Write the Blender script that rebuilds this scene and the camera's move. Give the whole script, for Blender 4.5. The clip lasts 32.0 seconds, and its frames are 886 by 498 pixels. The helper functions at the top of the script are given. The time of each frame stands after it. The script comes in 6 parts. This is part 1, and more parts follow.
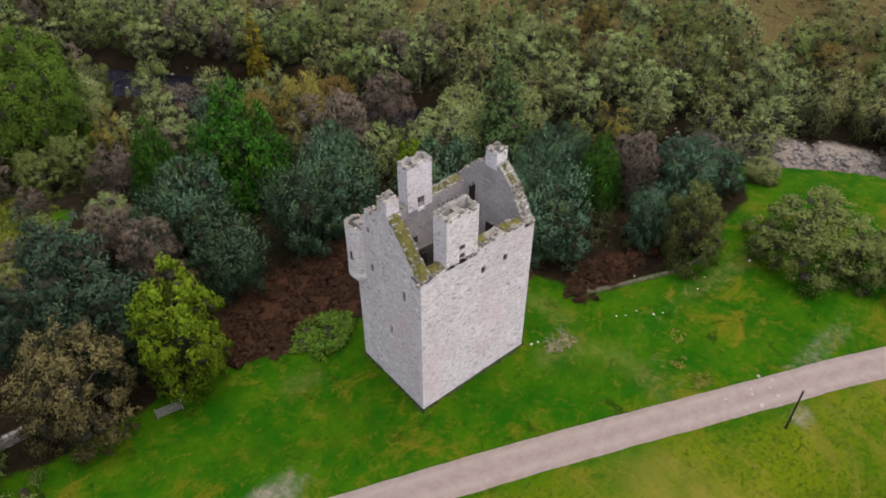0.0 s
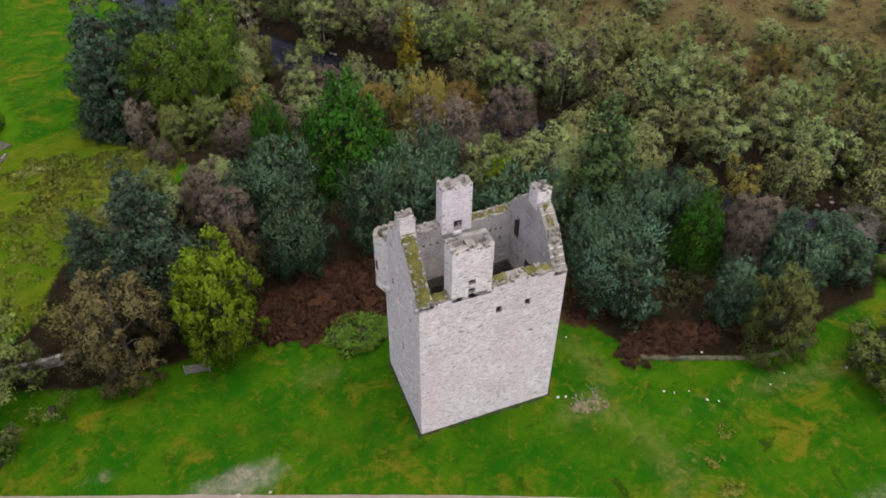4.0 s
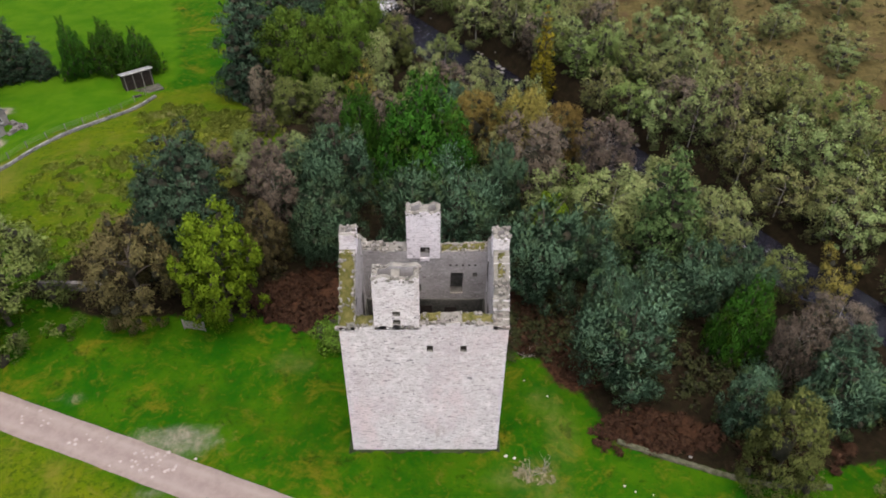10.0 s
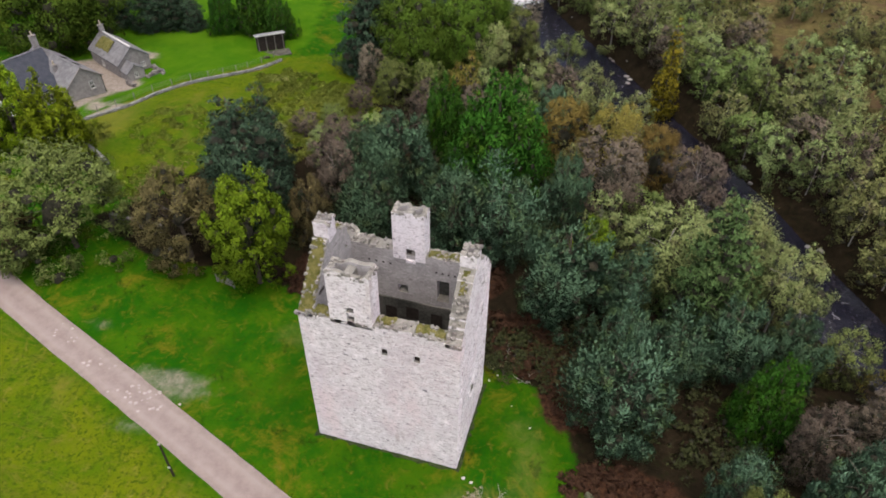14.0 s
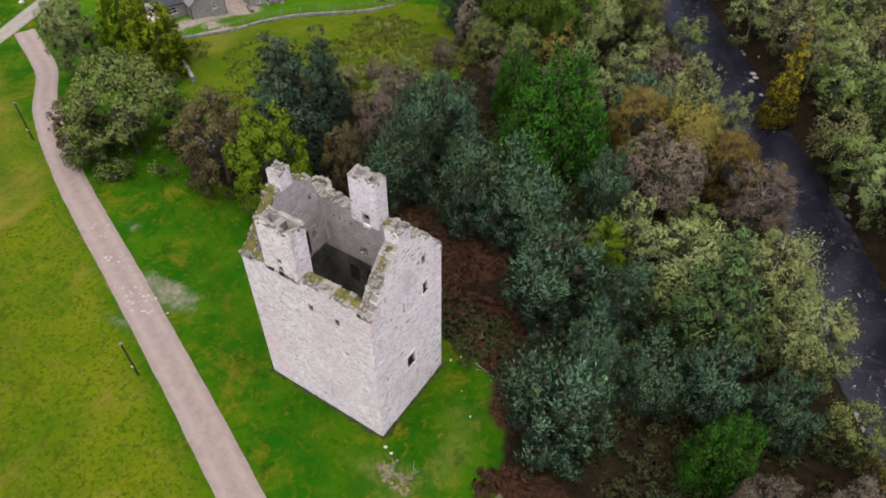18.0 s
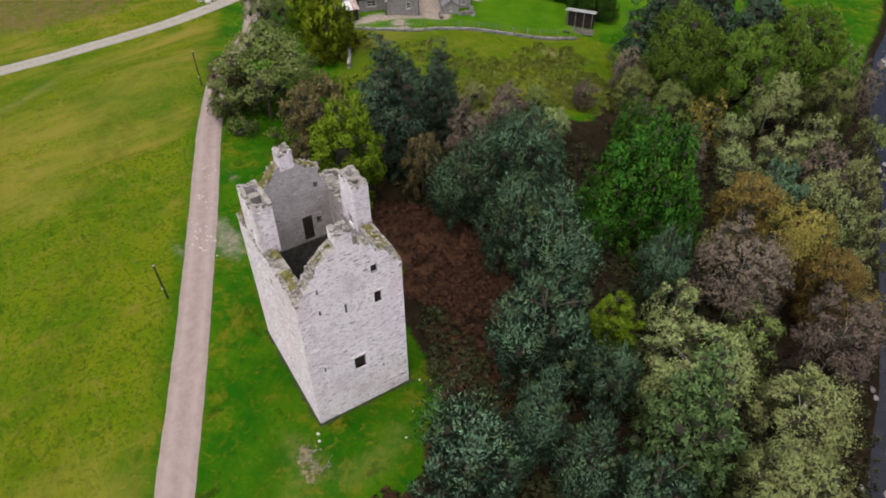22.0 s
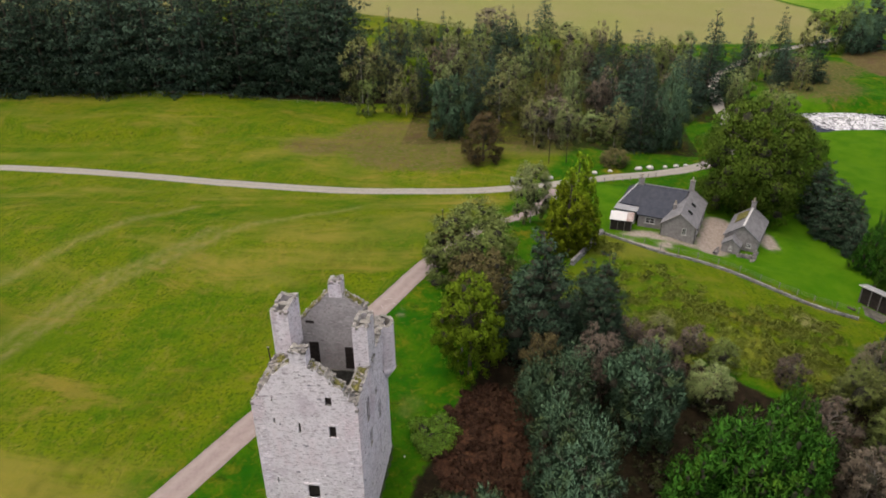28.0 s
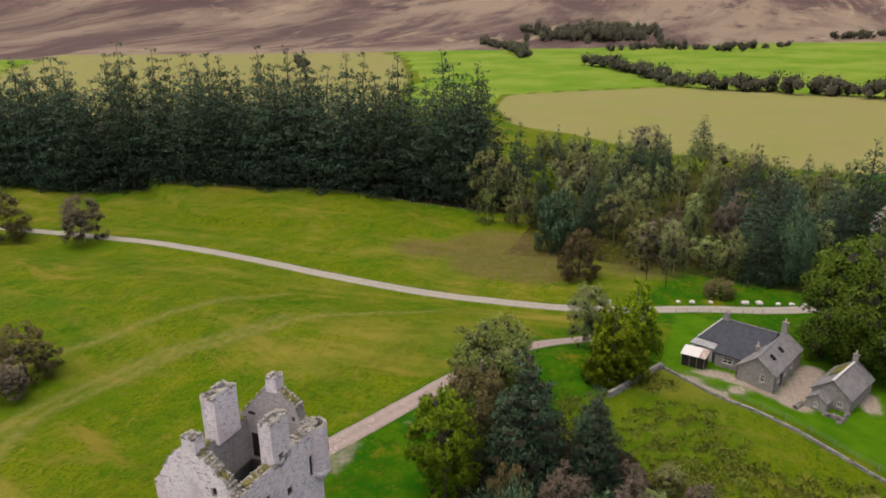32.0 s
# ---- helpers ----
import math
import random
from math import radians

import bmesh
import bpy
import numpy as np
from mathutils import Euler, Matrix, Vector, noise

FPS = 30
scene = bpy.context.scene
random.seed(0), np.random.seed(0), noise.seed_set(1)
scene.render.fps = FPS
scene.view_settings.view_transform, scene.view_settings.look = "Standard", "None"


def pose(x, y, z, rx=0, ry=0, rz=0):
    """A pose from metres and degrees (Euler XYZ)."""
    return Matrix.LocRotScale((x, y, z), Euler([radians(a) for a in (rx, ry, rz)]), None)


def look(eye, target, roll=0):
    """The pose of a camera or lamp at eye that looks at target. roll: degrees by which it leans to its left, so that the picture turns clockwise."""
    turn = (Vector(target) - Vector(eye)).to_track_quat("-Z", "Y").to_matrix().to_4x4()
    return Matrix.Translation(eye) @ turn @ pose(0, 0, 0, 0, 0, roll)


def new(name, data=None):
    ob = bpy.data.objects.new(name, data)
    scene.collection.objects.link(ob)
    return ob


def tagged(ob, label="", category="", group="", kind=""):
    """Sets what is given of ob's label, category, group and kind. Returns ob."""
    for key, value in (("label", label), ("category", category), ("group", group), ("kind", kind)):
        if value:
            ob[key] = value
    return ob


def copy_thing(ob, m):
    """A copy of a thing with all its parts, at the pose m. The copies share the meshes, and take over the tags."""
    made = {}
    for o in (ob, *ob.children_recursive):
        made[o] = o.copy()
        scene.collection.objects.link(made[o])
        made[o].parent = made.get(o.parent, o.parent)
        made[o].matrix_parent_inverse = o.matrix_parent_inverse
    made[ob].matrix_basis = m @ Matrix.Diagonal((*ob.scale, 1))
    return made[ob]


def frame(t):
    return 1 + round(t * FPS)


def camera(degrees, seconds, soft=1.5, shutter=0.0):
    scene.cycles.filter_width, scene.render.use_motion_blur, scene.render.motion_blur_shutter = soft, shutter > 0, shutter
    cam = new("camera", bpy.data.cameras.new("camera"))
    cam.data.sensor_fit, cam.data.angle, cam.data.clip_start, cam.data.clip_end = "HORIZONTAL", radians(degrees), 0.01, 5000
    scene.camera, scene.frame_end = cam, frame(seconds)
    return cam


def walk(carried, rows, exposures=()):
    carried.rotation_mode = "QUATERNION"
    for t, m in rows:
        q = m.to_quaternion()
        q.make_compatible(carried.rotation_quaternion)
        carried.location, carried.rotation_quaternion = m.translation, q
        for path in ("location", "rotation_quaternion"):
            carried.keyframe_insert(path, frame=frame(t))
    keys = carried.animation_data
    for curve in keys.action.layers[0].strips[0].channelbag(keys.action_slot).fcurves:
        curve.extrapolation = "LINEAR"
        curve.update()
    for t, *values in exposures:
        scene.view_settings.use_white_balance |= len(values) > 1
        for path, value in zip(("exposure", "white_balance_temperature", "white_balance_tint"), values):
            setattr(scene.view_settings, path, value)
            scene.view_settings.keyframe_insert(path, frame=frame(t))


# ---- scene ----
cam = camera(64.1, 32.0, 1.8)
METRES, EYE, TILT, LEAN, TURN = 135.0, 51.4, 0.0, 0.0, -40.0
ROWS = [
    (0.0, 0.0, 0.0, 0.0, 0.13, -40.03, -0.15),
    (0.5, 0.0105, 0.0042, 0.0006, 1.51, -40.02, -0.2),
    (1.0, 0.0208, 0.0084, 0.0011, 3.32, -40.0, -0.26),
    (1.5, 0.0319, 0.0125, 0.0013, 5.52, -40.04, -0.27),
    (2.0, 0.0427, 0.0165, 0.0015, 8.0, -40.05, -0.33),
    (2.5, 0.0537, 0.0209, 0.0019, 10.86, -40.08, -0.35),
    (3.0, 0.0646, 0.0256, 0.0022, 13.71, -40.1, -0.39),
    (3.5, 0.0753, 0.0309, 0.0028, 16.47, -40.11, -0.38),
    (5.5, 0.1148, 0.0545, 0.0028, 24.85, -40.16, -0.42),
    (6.0, 0.1245, 0.0609, 0.003, 26.79, -40.17, -0.41),
    (6.5, 0.1338, 0.0674, 0.0037, 28.84, -40.18, -0.43),
    (7.0, 0.1429, 0.0745, 0.0045, 30.9, -40.22, -0.45),
    (7.5, 0.1519, 0.082, 0.0049, 32.8, -40.38, -0.45),
    (8.0, 0.1605, 0.0898, 0.0054, 34.33, -40.55, -0.44),
    (8.5, 0.1689, 0.0977, 0.006, 35.23, -40.57, -0.48),
    (9.0, 0.1767, 0.1061, 0.0066, 36.1, -40.59, -0.5),
    (9.5, 0.1843, 0.1148, 0.007, 37.01, -40.6, -0.52),
    (10.0, 0.191, 0.1238, 0.0077, 39.48, -40.65, -0.6),
    (10.5, 0.1986, 0.1331, 0.0088, 42.3, -40.67, -0.59),
    (11.0, 0.206, 0.1427, 0.0093, 44.61, -40.71, -0.66),
    (11.5, 0.2127, 0.1528, 0.0101, 47.1, -40.69, -0.64),
    (12.0, 0.2194, 0.1629, 0.0107, 49.6, -40.61, -0.6),
    (12.5, 0.226, 0.1735, 0.0102, 52.02, -40.52, -0.56),
    (13.0, 0.2328, 0.1847, 0.0091, 54.1, -40.4, -0.48),
    (13.5, 0.2394, 0.1961, 0.0085, 55.12, -40.49, -0.45),
    (14.0, 0.2452, 0.2076, 0.0082, 56.32, -41.67, -0.43),
    (14.5, 0.2511, 0.2196, 0.0083, 57.55, -43.19, -0.4),
    (16.5, 0.2704, 0.2712, 0.0087, 67.25, -44.33, -0.2),
    (17.0, 0.275, 0.2855, 0.0091, 69.3, -44.33, -0.18),
    (17.5, 0.2792, 0.301, 0.0105, 71.46, -44.68, -0.15),
    (18.0, 0.2832, 0.3175, 0.012, 73.47, -45.26, -0.09),
    (18.5, 0.2865, 0.3337, 0.0137, 75.16, -45.41, -0.06),
    (19.0, 0.2897, 0.3512, 0.0154, 78.26, -45.37, -0.03),
    (19.5, 0.2922, 0.3691, 0.0163, 81.54, -45.33, 0.03),
    (20.0, 0.2943, 0.3875, 0.0172, 84.91, -45.29, 0.11),
    (20.5, 0.2961, 0.4062, 0.0174, 88.29, -45.22, 0.16),
    (21.0, 0.2967, 0.4249, 0.0177, 91.72, -45.01, 0.14),
    (21.5, 0.2963, 0.4442, 0.0177, 95.0, -44.37, 0.24),
    (22.0, 0.2954, 0.4631, 0.0159, 98.34, -43.57, 0.27),
    (22.5, 0.2931, 0.4817, 0.0143, 101.67, -42.61, 0.28),
    (23.0, 0.2901, 0.5003, 0.0125, 104.9, -41.32, 0.33),
    (23.5, 0.2862, 0.5186, 0.0102, 108.07, -39.95, 0.36),
    (24.0, 0.2812, 0.5369, 0.008, 111.25, -38.62, 0.4),
    (24.5, 0.2754, 0.5546, 0.0065, 114.54, -37.27, 0.43),
    (26.5, 0.241, 0.623, 0.0029, 127.74, -31.59, 0.43),
    (27.0, 0.2298, 0.6394, 0.0041, 130.94, -30.14, 0.41),
    (27.5, 0.2172, 0.6553, 0.0061, 133.95, -28.72, 0.47),
    (28.0, 0.2035, 0.6704, 0.008, 136.23, -27.3, 0.51),
    (28.5, 0.1889, 0.685, 0.0096, 138.11, -26.72, 0.57),
    (29.0, 0.1732, 0.6981, 0.0113, 140.9, -26.64, 0.58),
    (29.5, 0.1566, 0.7116, 0.0126, 143.26, -25.48, 0.63),
    (30.0, 0.1393, 0.7248, 0.0131, 145.24, -24.1, 0.65),
    (30.5, 0.1211, 0.7372, 0.0138, 147.18, -22.77, 0.66),
    (31.0, 0.1022, 0.7489, 0.0145, 149.05, -21.41, 0.7),
    (31.5, 0.0831, 0.7596, 0.0144, 150.94, -20.04, 0.77),
    (32.0, 0.0634, 0.7707, 0.0136, 152.8, -18.68, 0.84),
]
walk(cam, [(t, pose(0, 0, EYE, TILT, LEAN, TURN) @ pose(METRES * x, METRES * y, METRES * z, 90 + pitch, roll, yaw)) for t, x, y, z, yaw, pitch, roll in ROWS],
     [(0.0, 0.74, 6500, 10), (3.0, 0.76, 6500, 10), (7.0, 0.88, 6500, 10), (14.0, 0.92, 6500, 10), (20.0, 0.84, 6500, 10), (24.0, 0.80, 6500, 10), (28.0, 0.74, 6750, 10), (32.0, 0.72, 7050, 11)])

# ---- world and light ----
SUN_EL, SUN_AZ = 77.0, 150.0          # azimuth clockwise from +y
world = bpy.data.worlds.new("overcast_sky")
scene.world = world
world.use_nodes = True
_n, _l = world.node_tree.nodes, world.node_tree.links
_sky = _n.new("ShaderNodeTexSky")
_sky.sky_type, _sky.sun_disc = "NISHITA", False
_sky.sun_elevation, _sky.sun_rotation = radians(SUN_EL), radians(SUN_AZ)
_sky.air_density, _sky.dust_density, _sky.ozone_density = 1.0, 9.0, 0.6
_n["Background"].inputs["Strength"].default_value = 0.115
_l.new(_sky.outputs["Color"], _n["Background"].inputs["Color"])
_sun = bpy.data.lights.new("sun", "SUN")
_sun.energy, _sun.angle, _sun.color = 1.5, radians(135), (1.0, 0.985, 0.97)
_so = new("sun", _sun)
_az, _el = radians(SUN_AZ), radians(SUN_EL)
_so.matrix_world = look((0, 0, 0), (-math.sin(_az) * math.cos(_el), -math.cos(_az) * math.cos(_el), -math.sin(_el)))


# ---- materials ----
class Nodes:
    """Short hand for a node material."""

    def __init__(self, name, rough=0.9, spec=0.25):
        self.m = bpy.data.materials.new(name)
        self.m.use_nodes = True
        self.n, self.l = self.m.node_tree.nodes, self.m.node_tree.links
        self.b = self.n["Principled BSDF"]
        self.b.inputs["Roughness"].default_value = rough
        self.b.inputs["Specular IOR Level"].default_value = spec
        self.co = self.n.new("ShaderNodeTexCoord").outputs["Object"]

    def space(self, sx=1, sy=1, sz=1):
        k = self.n.new("ShaderNodeMapping")
        k.inputs["Scale"].default_value = (sx, sy, sz)
        self.l.new(self.co, k.inputs["Vector"])
        return k.outputs["Vector"]

    def noise(self, scale, detail=4, rough=0.6, vec=None, dist=0.0):
        k = self.n.new("ShaderNodeTexNoise")
        k.inputs["Scale"].default_value, k.inputs["Detail"].default_value = scale, detail
        k.inputs["Roughness"].default_value, k.inputs["Distortion"].default_value = rough, dist
        self.l.new(vec or self.co, k.inputs["Vector"])
        return k.outputs["Fac"]

    def voronoi(self, scale, vec=None, feature="F1"):
        k = self.n.new("ShaderNodeTexVoronoi")
        k.feature = feature
        k.inputs["Scale"].default_value = scale
        self.l.new(vec or self.co, k.inputs["Vector"])
        return k.outputs["Distance"]

    def step(self, fac, lo, hi):
        k = self.n.new("ShaderNodeMapRange")
        k.interpolation_type = "SMOOTHSTEP"
        k.inputs["From Min"].default_value, k.inputs["From Max"].default_value = lo, hi
        self.l.new(fac, k.inputs["Value"])
        return k.outputs["Result"]

    def math(self, op, a, b):
        k = self.n.new("ShaderNodeMath")
        k.operation = op
        for i, v in enumerate((a, b)):
            if isinstance(v, (int, float)):
                k.inputs[i].default_value = v
            else:
                self.l.new(v, k.inputs[i])
        return k.outputs[0]

    def mix(self, fac, a, b, mode="MIX"):
        k = self.n.new("ShaderNodeMix")
        k.data_type, k.blend_type = "RGBA", mode
        for s, v in ((0, fac), (6, a), (7, b)):
            if isinstance(v, (int, float)):
                k.inputs[s].default_value = v
            elif isinstance(v, tuple):
                k.inputs[s].default_value = (*v, 1)
            else:
                self.l.new(v, k.inputs[s])
        return k.outputs[2]

    def attr(self, name):
        k = self.n.new("ShaderNodeAttribute")
        k.attribute_name = name
        return k.outputs["Fac"]

    def vary(self, col, how, amount=0.25, hue=0.0):
        if how == "island":
            r = self.n.new("ShaderNodeNewGeometry").outputs["Random Per Island"]
        else:
            r = self.n.new("ShaderNodeObjectInfo").outputs["Random"]
        k = self.n.new("ShaderNodeHueSaturation")
        v = self.math("ADD", self.math("MULTIPLY", r, 2 * amount), 1 - amount)
        self.l.new(v, k.inputs["Value"])
        if hue:
            h = self.math("ADD", self.math("MULTIPLY", r, 2 * hue), 0.5 - hue)
            self.l.new(h, k.inputs["Hue"])
        self.l.new(col, k.inputs["Color"])
        return k.outputs["Color"]

    def out(self, col, bump=None, strength=0.4, dist=0.05):
        if isinstance(col, tuple):
            self.b.inputs["Base Color"].default_value = (*col, 1)
        else:
            self.l.new(col, self.b.inputs["Base Color"])
        if bump is not None:
            k = self.n.new("ShaderNodeBump")
            k.inputs["Strength"].default_value, k.inputs["Distance"].default_value = strength, dist
            self.l.new(bump, k.inputs["Height"])
            self.l.new(k.outputs["Normal"], self.b.inputs["Normal"])
        return self.m


def plain(name, a, b, scale=3.0, rough=0.85, bump=0.3, how=None, amount=0.2, dist=0.03):
    """Two colours mixed by coarse and fine noise, with fine relief."""
    k = Nodes(name, rough)
    f = k.math("ADD", k.math("MULTIPLY", k.noise(scale, 5), 0.6), k.math("MULTIPLY", k.noise(scale * 9, 4), 0.4))
    c = k.mix(k.step(f, 0.35, 0.65), a, b)
    if how:
        c = k.vary(c, how, amount)
    return k.out(c, k.noise(scale * 12, 4), bump, dist)


def leaf_material(name, dark, light, hue=0.02, amount=0.3, tree=0.24, second=None):
    """Foliage: leaf to leaf, clump to clump and tree to tree variation, dark specks painted as shaded gaps, some light
    through the leaf.
    """
    k = Nodes(name, 0.8, 0.04)
    # dark tone lowered further, deepening the crown's shade by colour
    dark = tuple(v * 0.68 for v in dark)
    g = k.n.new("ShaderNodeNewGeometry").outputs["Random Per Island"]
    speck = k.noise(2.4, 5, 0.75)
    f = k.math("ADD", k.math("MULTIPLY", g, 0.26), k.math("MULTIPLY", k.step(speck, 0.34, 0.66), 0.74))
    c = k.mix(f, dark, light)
    # dark specks put the shade of gaps between leaves into the colour
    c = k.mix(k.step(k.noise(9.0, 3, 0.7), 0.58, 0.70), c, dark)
    if second:
        c = k.mix(k.step(k.noise(0.42, 4, 0.6), 0.5, 0.68), c, k.mix(f, tuple(v * 0.45 for v in second), second))
    c = k.mix(k.step(k.noise(0.3, 3), 0.3, 0.7), c, k.vary(c, "island", amount, hue))
    c = k.vary(c, "object", tree, hue)
    t = k.n.new("ShaderNodeBsdfTranslucent")
    k.l.new(c, t.inputs["Color"])
    m = k.n.new("ShaderNodeMixShader")
    m.inputs["Fac"].default_value = 0.10
    k.out(c, speck, 0.35, 0.12)
    k.l.new(k.b.outputs[0], m.inputs[1])
    k.l.new(t.outputs[0], m.inputs[2])
    k.l.new(m.outputs[0], k.n["Material Output"].inputs["Surface"])
    return k.m


def ground_material():
    k = Nodes("grassland", 0.95, 0.03)
    big, mid, fine = k.noise(0.045, 4, 0.6), k.noise(0.22, 5, 0.65), k.noise(2.2, 5, 0.7)
    tuft = k.noise(0.9, 6, 0.75, dist=0.6)
    grass = k.mix(k.step(mid, 0.35, 0.66), (0.008, 0.0525, 0.001), (0.027, 0.074, 0.0015))
    grass = k.mix(k.step(tuft, 0.5, 0.72), grass, (0.0625, 0.075, 0.003))
    grass = k.mix(k.step(k.noise(0.16, 6, 0.72, None, 0.7), 0.51, 0.70), grass, (0.0875, 0.0825, 0.0055))
    grass = k.mix(k.step(k.noise(0.32, 6, 0.75, None, 0.5), 0.56, 0.70), grass, (0.012, 0.031, 0.0015))
    grass = k.mix(k.step(fine, 0.55, 0.75), grass, (0.011, 0.0375, 0.001))
    old = k.mix(k.step(mid, 0.3, 0.7), (0.044, 0.080, 0.0015), (0.084, 0.100, 0.003))
    old = k.mix(k.step(tuft, 0.52, 0.74), old, (0.116, 0.108, 0.014))
    old = k.mix(k.step(fine, 0.48, 0.66), old, (0.03, 0.0525, 0.0025))
    old = k.mix(k.step(k.noise(0.45, 6, 0.75, None, 0.8), 0.52, 0.68), old, (0.034, 0.058, 0.0025))
    old = k.mix(k.step(k.noise(0.25, 7, 0.78, k.space(0.5, 1.6, 1), 1.2), 0.53, 0.66), old, (0.098, 0.1, 0.012))
    old = k.mix(k.step(k.noise(0.6, 6, 0.78, k.space(0.6, 1.4, 1), 1.0), 0.56, 0.66), old, (0.025, 0.0475, 0.002))
    old = k.mix(k.math("MULTIPLY", k.step(k.noise(0.09, 7, 0.74, k.space(1, 0.4, 1), 1.0), 0.53, 0.66), 0.85), old, (0.118, 0.098, 0.017))
    old = k.mix(k.math("MULTIPLY", k.step(k.noise(0.05, 6, 0.7, k.space(1, 0.3, 1), 0.8), 0.48, 0.66), 0.8), old, (0.124, 0.112, 0.020))
    old = k.mix(k.math("MULTIPLY", k.step(k.noise(0.033, 5, 0.65, k.space(0.6, 1, 1), 0.4), 0.5, 0.68), 0.8), old, (0.04, 0.075, 0.002))
    grass = k.mix(k.math("MULTIPLY", k.attr("rough_field"), k.step(big, 0.15, 0.6)), grass, old)
    lawn = k.mix(k.step(mid, 0.3, 0.7), (0.025, 0.0775, 0.0015), (0.045, 0.1025, 0.003))
    grass = k.mix(k.attr("lawn"), grass, lawn)
    # woodland floor, near black: the shade under the trees is in its colour
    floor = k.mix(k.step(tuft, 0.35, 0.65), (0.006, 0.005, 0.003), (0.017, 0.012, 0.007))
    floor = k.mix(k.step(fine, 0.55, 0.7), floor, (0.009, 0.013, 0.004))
    bracken = k.mix(k.step(fine, 0.35, 0.65), (0.018, 0.009, 0.006), (0.052, 0.026, 0.015))
    moor = k.mix(k.step(tuft, 0.35, 0.65), (0.0425, 0.036, 0.013), (0.089, 0.0725, 0.029))
    moor = k.mix(k.step(mid, 0.5, 0.7), moor, (0.06, 0.039, 0.0225))
    earth = k.mix(k.step(fine, 0.35, 0.65), (0.155, 0.132, 0.114), (0.232, 0.202, 0.180))
    rut = k.math("MULTIPLY", k.attr("worn"), k.step(mid, 0.25, 0.55))
    grass = k.mix(rut, grass, (0.0225, 0.0375, 0.002))
    pasture = k.mix(k.step(k.noise(0.012, 5, 0.7), 0.35, 0.65), (0.066, 0.132, 0.008), (0.120, 0.165, 0.026))
    grass = k.mix(k.math("MULTIPLY", k.attr("pale"), k.step(tuft, 0.25, 0.6)), grass, (0.135, 0.12, 0.0425))
    straw = k.mix(k.step(k.noise(0.02, 4), 0.3, 0.7), (0.1475, 0.1375, 0.0575), (0.1325, 0.14, 0.045))
    heather = k.mix(k.step(k.noise(0.0045, 7, 0.68, k.space(0.35, 1, 1), 0.6), 0.40, 0.60), (0.062, 0.042, 0.042), (0.150, 0.118, 0.092))
    heather = k.mix(k.step(k.noise(0.011, 6, 0.7, k.space(0.4, 1, 1)), 0.52, 0.68), heather, (0.050, 0.034, 0.036))
    heather = k.mix(k.step(k.noise(0.008, 6, 0.72, k.space(0.3, 1, 1), 0.8), 0.57, 0.68), heather, (0.185, 0.150, 0.105))
    c = grass
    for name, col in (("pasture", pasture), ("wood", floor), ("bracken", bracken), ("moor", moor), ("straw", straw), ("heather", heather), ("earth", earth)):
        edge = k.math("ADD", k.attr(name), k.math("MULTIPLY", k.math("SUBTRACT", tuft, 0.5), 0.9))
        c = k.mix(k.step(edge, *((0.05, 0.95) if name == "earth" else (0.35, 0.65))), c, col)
    return k.out(c, k.math("ADD", tuft, k.math("MULTIPLY", fine, 0.5)), 0.7, 0.25)


def stone_material(name, how, lo=(0.47, 0.440, 0.470), hi=(0.63, 0.596, 0.632), dash=0.86):
    k = Nodes(name, 0.92, 0.2)
    if how == "island":
        r = k.n.new("ShaderNodeNewGeometry").outputs["Random Per Island"]
    else:
        r = k.n.new("ShaderNodeObjectInfo").outputs["Random"]
    c = k.mix(k.step(r, 0.02, 0.7), lo, hi)
    c = k.mix(k.step(r, dash, dash + 0.01), c, tuple(v * f for v, f in zip(hi, (0.52, 0.49, 0.50))))
    c = k.mix(k.step(r, dash + 0.055, dash + 0.065), c, tuple(v * f for v, f in zip(hi, (0.26, 0.26, 0.29))))
    c = k.mix(k.step(k.noise(1.3, 6, 0.75), 0.46, 0.68), c, tuple(v * f for v, f in zip(hi, (1.1, 1.08, 1.08))))
    c = k.mix(k.step(k.noise(0.30, 6, 0.75), 0.50, 0.68), c, tuple(v * f for v, f in zip(hi, (0.78, 0.73, 0.76))))
    c = k.mix(k.step(k.noise(0.22, 5, 0.7, k.space(1, 1, 0.5)), 0.52, 0.70), c, tuple(v * f for v, f in zip(hi, (0.92, 0.83, 0.84))))
    c = k.mix(k.step(k.noise(0.5, 5, 0.7, k.space(1, 1, 0.25)), 0.60, 0.74), c, tuple(v * f for v, f in zip(hi, (0.62, 0.56, 0.54))))
    c = k.mix(k.step(k.noise(2.6, 5, 0.72, k.space(1, 1, 3.2)), 0.535, 0.615), c, tuple(v * f for v, f in zip(hi, (0.52, 0.49, 0.50))))
    c = k.mix(k.step(k.noise(7, 5, 0.75, k.space(1, 1, 1.8)), 0.59, 0.69), c, tuple(v * 0.42 for v in hi))
    return k.out(c, k.noise(14, 5, 0.7), 0.6, 0.04)


